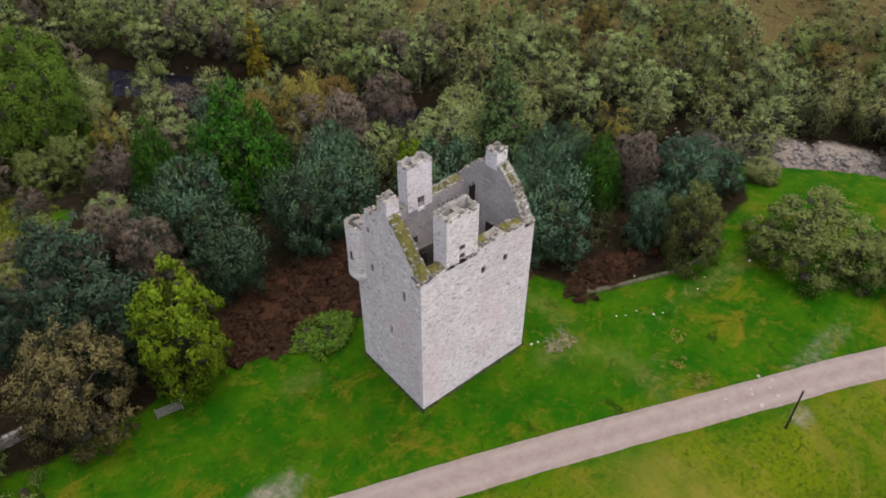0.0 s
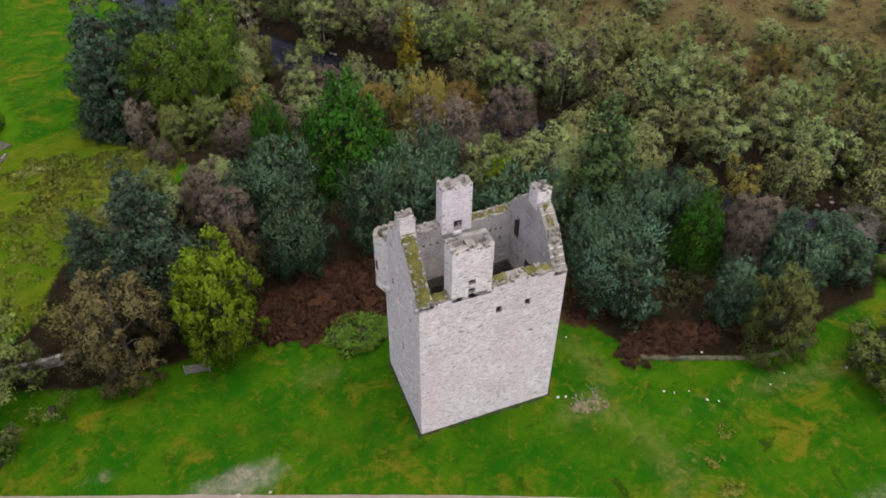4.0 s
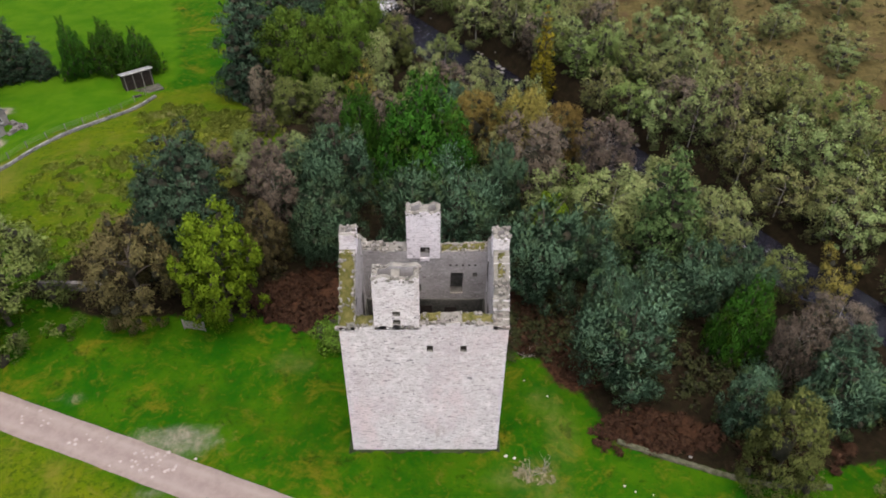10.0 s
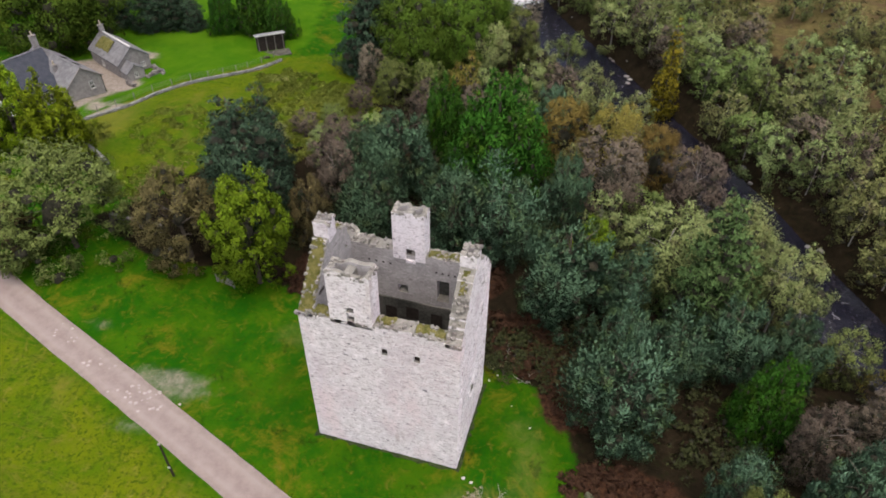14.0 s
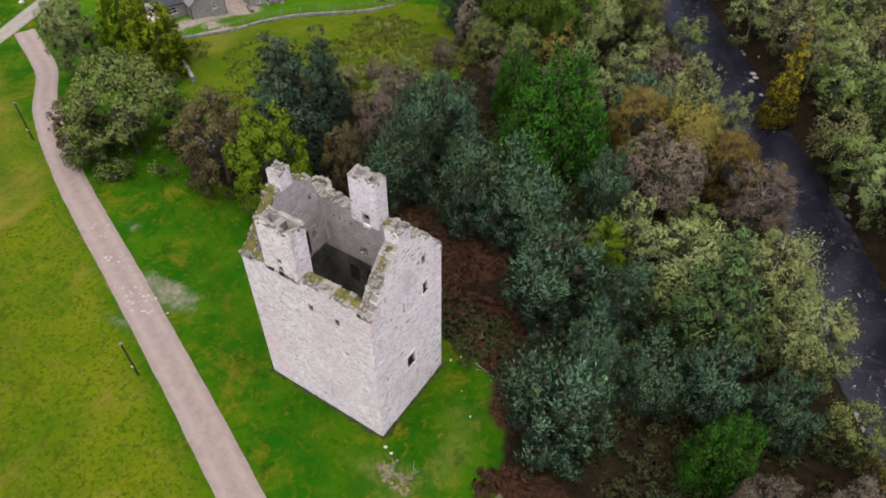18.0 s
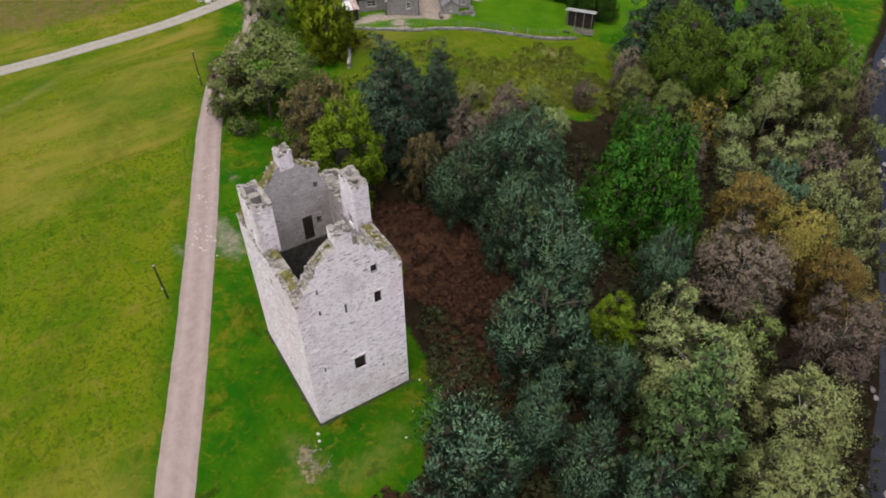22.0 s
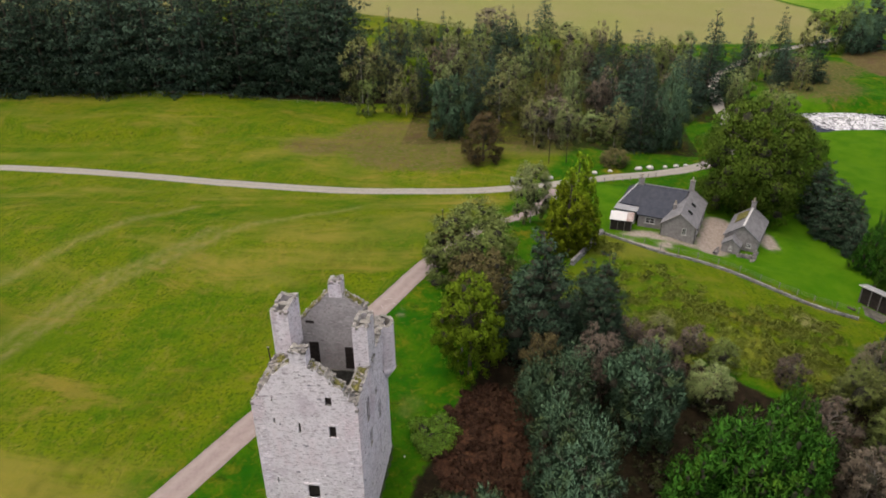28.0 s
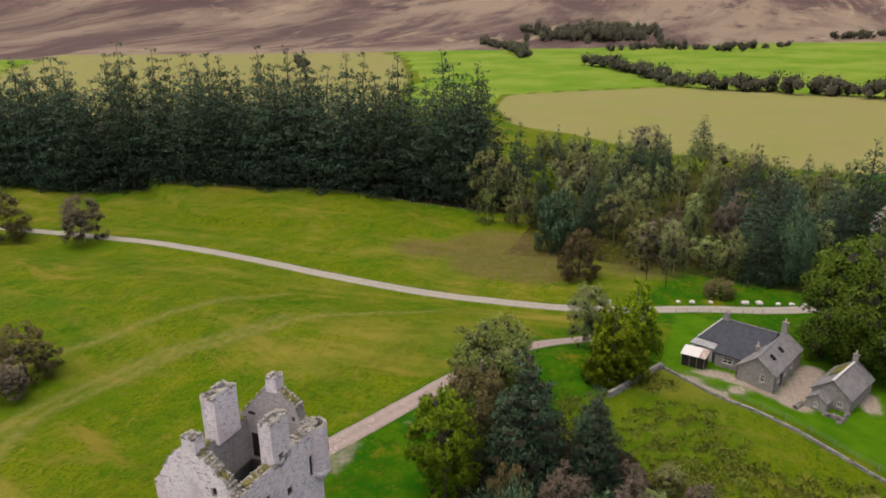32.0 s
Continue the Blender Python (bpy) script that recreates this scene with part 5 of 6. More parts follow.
def plant(name, x, y, top, width, r, group="", label="", sink=0.1, lite=False):
    """Sets one tree of a kind with its tip at height top and a crown of that width."""
    z = gz(x, y) - sink
    pool = KINDS[name, lite]
    e = pool[int(r.integers(len(pool)))]
    h, w = (top - z) / e[3], width / e[2]
    m = Matrix.LocRotScale((x, y, z), Euler((0, 0, r.uniform(0, 6.283))), (w, w * r.uniform(0.92, 1.08), h))
    if not e[1]:
        e[0].matrix_basis, e[1] = m, True
        ob = e[0]
    else:
        ob = copy_thing(e[0], Matrix.Identity(4))
        ob.matrix_basis = m
    tagged(ob, label, "", group)
    TREES.append((x, y, width / 2))
    return ob


def free(x, y, gap):
    return all((x - a) ** 2 + (y - b) ** 2 > (gap + c * 0.55) ** 2 for a, b, c in TREES)


def plant_near():
    r = np.random.default_rng(5)
    for k, x, y, top, w in (
            ("ash_tree", 9.7, 46.9, 13.5, 8.2), ("beech_tree", 0.9, 47.9, 11.3, 10.0), ("fir_tree", 4.7, 55.1, 16.4, 11.0), ("fir_tree", 3.5, 62.9, 13.2, 6.0),
            ("fir_tree", -1.8, 61.5, 9.5, 5.5), ("cypress_tree", 29.2, 74.4, 12.6, 14.0), ("cypress_tree", 20.5, 80.8, 8.3, 7.0),
            ("scots_pine", 28.2, 57.2, 12.2, 8.6), ("scots_pine", 33.2, 58.6, 12.0, 8.4), ("scots_pine", 19.0, 57.2, 11.0, 8.2), ("scots_pine", 19.2, 65.7, 10.8, 8.0), ("fading_tree", 12.5, 61.5, 8.5, 6.5),
            ("scots_pine", 14.2, 65.5, 8.6, 6.5), ("fading_tree", 11.0, 68.5, 7.5, 6.5), ("beech_tree", 12.2, 55.2, 7.6, 5.0), ("norway_spruce", 55.0, 54.2, 15.2, 8.4), ("scots_pine", 48.0, 38.5, 11.3, 9.4),
            ("scots_pine", 41.4, 50.2, 11.4, 8.8), ("scots_pine", 57.6, 33.3, 8.3, 5.0), ("willow_tree", 58.6, 28.0, 10.2, 6.0), ("cypress_tree", 60.1, 42.5, 8.9, 6.2),
            ("fading_tree", 63.6, 39.2, 8.1, 5.2), ("scots_pine", 65.2, 33.6, 8.6, 6.4), ("willow_tree", 68.3, 19.6, 8.0, 12.5), ("willow_tree", 71.5, 13.0, 6.0, 9.0), ("birch_tree", 79.5, 31.5, 2.8, 5.0), ("scots_pine", 73.0, 34.0, 5.6, 6.0), ("fir_tree", 68.8, 38.6, 7.4, 5.4), ("scots_pine", 78.0, 40.0, 2.6, 5.5), ("fading_tree", 71.0, 45.0, 4.0, 6.5), ("larch_tree", 49.4, 109.6, 7.4, 5.0),
            ("fading_tree", 53.8, 77.1, 5.4, 8.8), ("fading_tree", 43.3, 74.5, 6.9, 10.0), ("amber_tree", 43.0, 83.6, 7.0, 8.0), ("amber_tree", 48.6, 83.0, 4.6, 6.5),
            ("amber_tree", 36.2, 84.4, 5.6, 7.4), ("birch_tree", 50.7, 60.1, 8.8, 10.0), ("ash_tree", 43.2, 57.2, 8.0, 4.6), ("scots_pine", 52.4, 46.8, 7.8, 6.0),
            ("scots_pine", 57.2, 48.8, 8.0, 6.4), ("birch_tree", 57.8, 64.8, 7.2, 8.4), ("birch_tree", 62.4, 58.2, 7.8, 8.4), ("scots_pine", 38.9, 68.1, 7.2, 5.4), ("scots_pine", 47.2, 53.4, 8.4, 6.0), ("scots_pine", 62.8, 50.4, 6.0, 6.0),
            ("scots_pine", 47.6, 45.6, 9.8, 5.0), ("willow_tree", -11.7, 45.3, 12.5, 13.0), ("beech_tree", -17.2, 42.2, 7.6, 6.4), ("golden_cypress", -33.6, 62.0, 12.6, 8.6),
            ("golden_cypress", -24.6, 60.0, 12.0, 9.2), ("birch_tree", -34.6, 54.2, 10.6, 7.0), ("sycamore_tree", -55.5, 96.5, 16.5, 20.0),
            ("cypress_tree", -26.5, 113.4, 3.0, 8.0), ("cypress_tree", -20.8, 112.6, 2.2, 6.6), ("cypress_tree", -31.5, 110.8, 4.5, 5.6), ("fir_tree", -37.5, 110.8, 1.0, 4.5),
            ("fir_tree", -46.5, 110.4, 4.5, 8.0), ("fir_tree", -42.0, 111.2, 4.0, 6.5), ("fir_tree", -55.0, 110.4, 5.0, 8.0), ("sycamore_tree", -64.0, 108.0, 9.5, 12.0),
            ("fir_tree", 1.0, 104.0, 14.5, 12.0), ("sycamore_tree", 9.0, 101.0, 10.5, 11.0), ("fir_tree", 5.5, 110.0, 14.0, 12.0), ("sycamore_tree", 15.0, 107.0, 8.5, 11.0), ("sycamore_tree", 16.0, 119.0, 8.5, 12.0), ("fir_tree", 9.0, 117.0, 12.0, 11.0), ("birch_tree", 20.0, 109.0, 3.5, 8.0), ("fir_tree", -1.5, 116.0, 10.5, 10.0), ("willow_tree", 23.0, 118.0, 2.6, 8.0), ("birch_tree", 13.5, 127.0, 3.0, 8.5), ("birch_tree", 6.0, 122.0, 4.0, 8.5), ("willow_tree", 9.0, 92.5, 3.0, 6.5), ("fading_tree", 4.0, 96.0, 3.0, 5.5),
            ("willow_tree", 14.0, 95.0, 2.5, 6.5), ("fading_tree", 16.8, 85.5, 4.0, 6.4), ("fading_tree", 23.0, 88.0, 3.0, 6.0), ("birch_tree", 12.0, 74.5, 4.5, 5.5), ("scots_pine", 33.5, 94.0, 1.5, 6.5), ("fading_tree", 1.5, 66.8, 3.4, 4.0), ("birch_tree", 0.0, 70.8, 3.0, 3.6), ("fading_tree", 2.6, 74.6, 3.2, 4.2), ("willow_tree", 5.4, 77.6, 3.2, 4.0), ("fading_tree", 6.2, 85.4, 2.2, 4.2), ("birch_tree", 7.6, 69.6, 4.6, 4.6),
            ("fading_tree", -57.0, -87.1, 7.6, 11.0), ("beech_tree", -48.1, -108.5, 10.0, 16.0), ("beech_tree", 8.0, -25.0, 8.5, 10.0), ("fading_tree", 13.5, -22.0, 5.5, 7.0)):
        plant(k, x, y, top, w, r)
    # woodland between the tower and the river
    mixed = ("birch_tree", "birch_tree", "fading_tree", "amber_tree", "willow_tree", "birch_tree")
    tries = 0
    while tries < 900:
        tries += 1
        x, y = r.uniform(0, 118), r.uniform(5, 140)
        d, s = line_dist(np.array([x]), np.array([y]), river_line)
        if s[0] > 0 or d[0] < (10.0 if 25 < y < 75 else 7.2) or not polygon_mask(np.array([x]), np.array([y]), WOOD)[0]:
            continue
        if y < 62 and d[0] > 24 or y < 40 or (y < 90 and x < 36):
            continue
        w = r.uniform(5.0, 7.6)
        if free(x, y, w * 0.46):
            plant(mixed[int(r.integers(6))], x, y, gz(x, y) + r.uniform(6.5, 9.5), w, r, "woodland by the river", lite=True)
    # a close line of birches along the far bank, then thinner
    bank = [(p, q) for p, q in zip(river_line[:-1], river_line[1:]) if 18 < p[0] < 125 and -30 < p[1] < 150]
    for p, q in bank:
        t = (q - p) / np.hypot(*(q - p))
        for off, chance in ((7.6, 0.95), (14.5, 0.9), (20.0, 0.8), (26.0, 0.6), (32.0, 0.4)):
            for along in (0.0, 0.5):
                x, y = p + (q - p) * along + np.array([-t[1], t[0]]) * (off + r.uniform(-1.8, 1.8)) + t * r.uniform(-2, 2)
                if 88 < x < 116 and 12 < y < 52 and off < 12:
                    continue
                if r.random() < chance and free(x, y, 1.9):
                    plant(("birch_tree", "birch_tree", "willow_tree", "birch_tree")[int(r.integers(4))], x, y, gz(x, y) + r.uniform(7.0, 10.5), r.uniform(6.6, 9.2), r, "birch wood on the far bank", lite=True)
    # far bank
    far = ("birch_tree", "birch_tree", "birch_tree", "willow_tree", "fading_tree", "amber_tree")
    tries = 0
    while tries < 2000:
        tries += 1
        x, y = r.uniform(18, 175), r.uniform(-20, 190)
        d, s = line_dist(np.array([x]), np.array([y]), river_line)
        if s[0] < 0 or d[0] < 5.2 or d[0] > 75:
            continue
        if d[0] > 20 + 8 * math.sin(x * 0.07 + y * 0.05) and r.random() > 0.06 + (0.10 if y > 100 else 0.3) * (d[0] < 55):
            continue
        w = r.uniform(6.0, 9.0)
        if free(x, y, w * (0.28 if d[0] < 26 else 0.4)):
            plant(far[int(r.integers(6))] if d[0] < 45 else "birch_tree", x, y, gz(x, y) + r.uniform(7.0, 10.5) * (1 if d[0] < 45 else 0.7), w, r, "birch wood on the far bank", lite=True)


def plant_far():
    r = np.random.default_rng(9)
    # spruce plantation behind the road
    edge = spline([(-92, -185), (-100, -140), (-112, -105), (-120, -60), (-126, -25), (-129, -2)], 7.5)
    for row in range(3):
        for ex, ey in edge:
            x, y = ex - 4 - row * 9.0 + r.uniform(-1.8, 1.8), ey + r.uniform(-2.2, 2.2) - row * 1.5
            plant("spruce_tree", x, y, gz(x, y) + r.uniform(29, 43) + row * 1.5, r.uniform(16.0, 22.0), r, "spruce plantation", lite=True)
    for k, x, y, top, w in (("birch_tree", -124, 5, 14, 13), ("spruce_tree", -134, 12, 20, 11), ("ash_tree", -128, 21, 8, 10), ("scots_pine", -94, 34, 10.5, 11), ("beech_tree", -77.5, 43.5, 6.5, 9.5), ("birch_tree", -124, 33, 19, 13),
                            ("birch_tree", -126, 48, 9, 11.5), ("fading_tree", -97, 59, 4.7, 13), ("spruce_tree", -132, 74, 8, 11), ("birch_tree", -99, 70, 1, 9.5), ("spruce_tree", -91, 81, 15, 10), ("scots_pine", -93, 88, 15, 9),
                            ("spruce_tree", -126, 98, 13, 13), ("spruce_tree", -139, 107, 19, 14), ("spruce_tree", -143, 86, 13, 10), ("spruce_tree", -228, 60, 12, 10.5), ("fading_tree", -221, 39, 8.5, 15), ("birch_tree", -200, 69, 6, 14),
                            ("beech_tree", -76.5, 73.5, -1.2, 7), ("fir_tree", -150, 45, 12, 11), ("birch_tree", -108, 46, 8, 10), ("fir_tree", -108, 80, 11, 10), ("birch_tree", -112, 20, 9, 9),
                            ("willow_tree", -212, 171, 11, 14), ("scots_pine", -209, 177, 12, 12), ("fir_tree", -215, 184, 15, 12), ("willow_tree", -218, 165, 9, 11), ("spruce_tree", -222, 178, 16, 11)):
        plant(k, x, y, top, w, r, "mixed trees beyond the road", lite=k in LITE)
    # mixed trees between road and far field
    pick = ("spruce_tree", "birch_tree", "fading_tree", "birch_tree", "birch_tree", "spruce_tree", "birch_tree", "willow_tree")
    tries = 0
    while tries < 270:
        tries += 1
        x, y = r.uniform(-205, -84), r.uniform(2, 150)
        d, _ = line_dist(np.array([x]), np.array([y]), river_line)
        dr, _ = line_dist(np.array([x]), np.array([y]), road_line)
        if d[0] < 16 or dr[0] < 3.5 or (x > -104 and y < 45) or x < -205 + abs(y - 60) * 0.25 or (y > 122 and x > -150):
            continue
        k = pick[int(r.integers(8))]
        w = r.uniform(5.5, 8.5)
        if free(x, y, w * 0.42):
            plant(k, x, y, gz(x, y) + (r.uniform(12, 20) if k in ("spruce_tree", "fir_tree") else r.uniform(8, 15)), w, r, "mixed trees beyond the road", lite=k in LITE)


def far_woods():
    """Hedgerow trees and copses in the distance, one mesh."""
    r = np.random.default_rng(3)
    c, q = [], []
    lines = [([(-660, -70), (-560, -10), (-480, 30), (-455, 80), (-440, 140), (-400, 175)], 11, 9), ([(-1050, -330), (-900, -230), (-760, -175)], 15, 10), ([(-560, -345), (-600, -385)], 40, 9),
             ([(-905, -100), (-960, -30), (-900, 60)], 20, 9), ([(-1250, -320), (-1150, -220)], 18, 12), ([(-470, 170), (-380, 170)], 14, 8), ([(-990, 40), (-1000, 120)], 24, 8), ([(-1180, 190), (-1200, 300)], 12, 10)]
    for pts, step, h in lines:
        for x, y in spline(pts, step * 0.55):
            x, y = x + r.normal() * 3, y + r.normal() * 3
            z = gz(x, y)
            hh = h * r.uniform(0.8, 1.45)
            for _ in range(6):
                s = hh * r.uniform(0.28, 0.45)
                c.append((x + r.normal() * hh * 0.25, y + r.normal() * hh * 0.25, z + hh * r.uniform(0.25, 0.75)))
                q.append((s, s, s))
    # dark copse on the hill foot
    for _ in range(160):
        x, y = -1180 + r.normal() * 40, -160 + r.normal() * 45
        z = gz(x, y)
        c.append((x, y, z + 14 * r.random() + 4))
        q.append((8, 8, 11))
    me = leaves("distant_trees", c, q, 42000, 1.3, hedge_leaf, r, low=True, core=1, loose=0.4, fill=0.8)
    tagged(new("distant_trees", me), "distant hedgerow trees and dark copses between fields", "trees", kind="stuff")


def undergrowth():
    """Bracken, scrub and rough tufts, each one mesh of many fronds."""
    r = np.random.default_rng(12)

    def scatter(name, label, cat, spots, n, size, material, hgt, wide=0.9, **kw):
        c, q = [], []
        for cx, cy, rx, ry, m in spots:
            for _ in range(m):
                a, b = r.uniform(0, 6.283), math.sqrt(r.random())
                x, y = cx + rx * b * math.cos(a), cy + ry * b * math.sin(a)
                s = hgt * r.uniform(0.5, 1.2)
                c.append((x, y, gz(x, y) + s * 0.35))
                q.append((s * wide, s * wide, s * 0.6))
        tagged(new(name, leaves(name, c, q, n, size, material, r, low=True, **kw)), label, cat, kind="stuff")

    scatter("bracken", "russet dead bracken under the trees", "bracken", [(22, 50, 9.5, 6.2, 260), (29, 53, 6, 4, 90), (15.5, 50, 4, 4, 60), (39.5, 46, 3.5, 4.5, 70), (50, 32.6, 6, 2.4, 80), (44.5, 42, 3, 4, 50), (61, 30.5, 5, 2.5, 40), (33, 47, 4, 3, 50)], 56000, 0.20, bracken_leaf, 0.5, droop=-0.15, long=2.8, core=1, fill=0.12, loose=1.0)
    scatter("scrub", "rough grass and low weeds below the cottage garden", "scrub", [(-3, 82, 8, 11, 260), (-12, 72, 9, 8, 120), (0, 72, 6, 5, 120), (3, 90, 6, 7, 140), (-12, 58, 6, 4, 60), (-10, 92, 5, 6, 70), (-26, 66.5, 3, 3, 40)], 90000, 0.12, scrub_leaf, 0.34, 3.2, rise=0.55, long=2.0, core=0, fill=0.02, loose=1.0)
    scatter("understory", "brambles and saplings coloured dark for the shade under the trees", "undergrowth", [(45, 47, 7, 5, 70), (53, 43, 7, 7, 110), (61, 37, 8, 6, 90), (40, 60, 6, 6, 60), (38, 71, 9, 7, 100), (30, 67, 8, 4, 60), (15, 63, 8, 6, 90), (20, 74, 8, 6, 80), (47, 67, 9, 8, 110), (58, 70, 7, 9, 100), (30, 96, 13, 12, 150), (20, 90, 9, 9, 100), (67, 45, 8, 8, 90), (9, 57, 6, 5, 60), (71, 37, 8, 5, 60), (43, 43, 2.5, 3, 24), (38, 43.8, 2.5, 3, 36), (34, 45.4, 5, 2, 34)], 62000, 0.21, under_leaf, 1.0, core=0, fill=0.3, loose=0.8)
    scatter("rush_clump", "dark green rush clumps in the short grass", "rushes", [(48.5, 22.0, 1.0, 0.7, 4), (46.1, 19.7, 0.8, 0.6, 5), (45.4, 17.2, 1.2, 0.6, 6)], 2600, 0.075, scrub_leaf, 0.34, 1.4, rise=0.4, long=2.2, core=0, fill=0.01, loose=0.95)
    scatter("moor_heather", "brown heather and grass tussocks on the moor", "heather", [(118, 118, 45, 42, 620), (80, 160, 38, 25, 260), (140, 60, 30, 40, 280)], 26000, 0.3, heather_leaf, 0.8, 1.3, core=0, fill=0.2)
    scatter("laurel_bush", "low dark green bush against the bracken", "bush", [(21.8, 44.0, 2.6, 1.6, 34)], 9000, 0.17, green_leaf, 1.2, core=1, fill=0.6, loose=0.4)
    scatter("dry_weeds", "pale dry weeds beside the tower", "weeds", [(39.3, 28.6, 1.3, 0.9, 10), (37.4, 29.2, 0.9, 0.8, 6), (37.4, 42.6, 1.1, 1.0, 8)], 3600, 0.06, straw_leaf, 0.3, 1.5, rise=0.3, long=2.2, core=0, fill=0.01, loose=0.95)


make_kinds()
plant_near()
plant_far()
far_woods()
undergrowth()
for pool in KINDS.values():
    for e in pool:
        if not e[1]:
            for o in (*e[0].children_recursive, e[0]):
                bpy.data.objects.remove(o)


# ---- cottage, barn and sheds ----
def gable_block(parent, x0, x1, y0, y1, eave, ridge, wall, roof, along="y", over=0.25, z0=-1.2):
    """Walls with two gables and a pitched slate roof of two thick slopes."""
    bm = bmesh.new()
    if along == "y":
        c = (x0 + x1) / 2
        ring = [(x0, z0), (x1, z0), (x1, eave), (c, ridge), (x0, eave)]
        loops = [[bm.verts.new((x, y, z)) for x, z in ring] for y in (y0, y1)]
    else:
        c = (y0 + y1) / 2
        ring = [(y0, z0), (y1, z0), (y1, eave), (c, ridge), (y0, eave)]
        loops = [[bm.verts.new((x, y, z)) for y, z in ring] for x in (x0, x1)]
    bm.faces.new(loops[0])
    bm.faces.new(loops[1])
    for i in range(5):
        bm.faces.new((loops[0][i], loops[0][(i + 1) % 5], loops[1][(i + 1) % 5], loops[1][i]))
    bmesh.ops.recalc_face_normals(bm, faces=bm.faces)
    part("wall", bm, wall, parent)
    half = ((x1 - x0) if along == "y" else (y1 - y0)) / 2
    for sgn in (-1, 1):
        bm = bmesh.new()
        n = 6
        e_out, drop = half + over, (ridge - eave) / half * over
        v = []
        for t in (0.02, 0.20):
            for o, z in ((0, ridge + t), (e_out, eave - drop + t)):
                for e in ((y0 - over, y1 + over) if along == "y" else (x0 - over, x1 + over)):
                    v.append(bm.verts.new((c + sgn * o, e, z) if along == "y" else (e, c + sgn * o, z)))
        for f in ((0, 1, 3, 2), (4, 6, 7, 5), (0, 4, 5, 1), (2, 3, 7, 6), (0, 2, 6, 4), (1, 5, 7, 3)):
            bm.faces.new([v[i] for i in f])
        bmesh.ops.recalc_face_normals(bm, faces=bm.faces)
        part("roof", bm, roof, parent, "slate roof slope")
    if along == "y":
        part("ridge", boxed(c - 0.14, c + 0.14, y0 - over, y1 + over, ridge + 0.14, ridge + 0.27, bevel=0.04), OLDSLATE, parent)
    else:
        part("ridge", boxed(x0 - over, x1 + over, c - 0.14, c + 0.14, ridge + 0.14, ridge + 0.27, bevel=0.04), OLDSLATE, parent)


def house_window(parent, x, y, z, w, h, face):
    """A white framed window set in a wall; face: +x, -y or +y."""
    e = new("window")
    e.parent = parent
    turn = {"+x": 90, "-y": 0, "+y": 180, "-x": -90}[face]
    e.matrix_basis = pose(x, y, z, 0, 0, turn)
    bm = bmesh.new()
    for a in ((-w / 2, -w / 2 + 0.1, -0.06, 0.1, 0, h), (w / 2 - 0.1, w / 2, -0.06, 0.1, 0, h), (-w / 2, w / 2, -0.06, 0.1, 0, 0.1), (-w / 2, w / 2, -0.06, 0.1, h - 0.1, h), (-0.04, 0.04, -0.05, 0.08, 0, h), (-w / 2, w / 2, -0.05, 0.08, h / 2 - 0.04, h / 2 + 0.04)):
        box(bm, *a)
    part("frame", bm, WHITE, e)
    part("pane", boxed(-w / 2 + 0.05, w / 2 - 0.05, -0.02, 0.04, 0.05, h - 0.05), GLASS, e)
    part("sill", boxed(-w / 2 - 0.12, w / 2 + 0.12, -0.16, 0.1, -0.12, 0), BOULDER, e)


def house_chimney(parent, x, y, z0, z1, pots, w=0.95, d=0.6):
    e = new("chimney")
    e.parent = parent
    part("stack", boxed(x - w / 2, x + w / 2, y - d / 2, y + d / 2, z0, z1, bevel=0.03), HARL, e)
    part("cap", boxed(x - w / 2 - 0.08, x + w / 2 + 0.08, y - d / 2 - 0.08, y + d / 2 + 0.08, z1, z1 + 0.14, bevel=0.03), GREYSTONE, e)
    for i in range(pots):
        bm = bmesh.new()
        bmesh.ops.create_cone(bm, cap_ends=True, segments=10, radius1=0.16, radius2=0.12, depth=0.7, matrix=Matrix.Translation((x + (i - (pots - 1) / 2) * 0.42, y, z1 + 0.45)))
        part("pot", bm, CLAY, e, "pale clay chimney pot")


def slab(parent, name, pts, material, thick=0.16, label=""):
    """A thick sheet over four corners, for roof slopes."""
    bm = bmesh.new()
    v = [bm.verts.new((x, y, z + t)) for t in (0, thick) for x, y, z in pts]
    for f in ((3, 2, 1, 0), (4, 5, 6, 7), (0, 1, 5, 4), (1, 2, 6, 5), (2, 3, 7, 6), (3, 0, 4, 7)):
        bm.faces.new([v[i] for i in f])
    bmesh.ops.recalc_face_normals(bm, faces=bm.faces)
    return part(name, bm, material, parent, label)


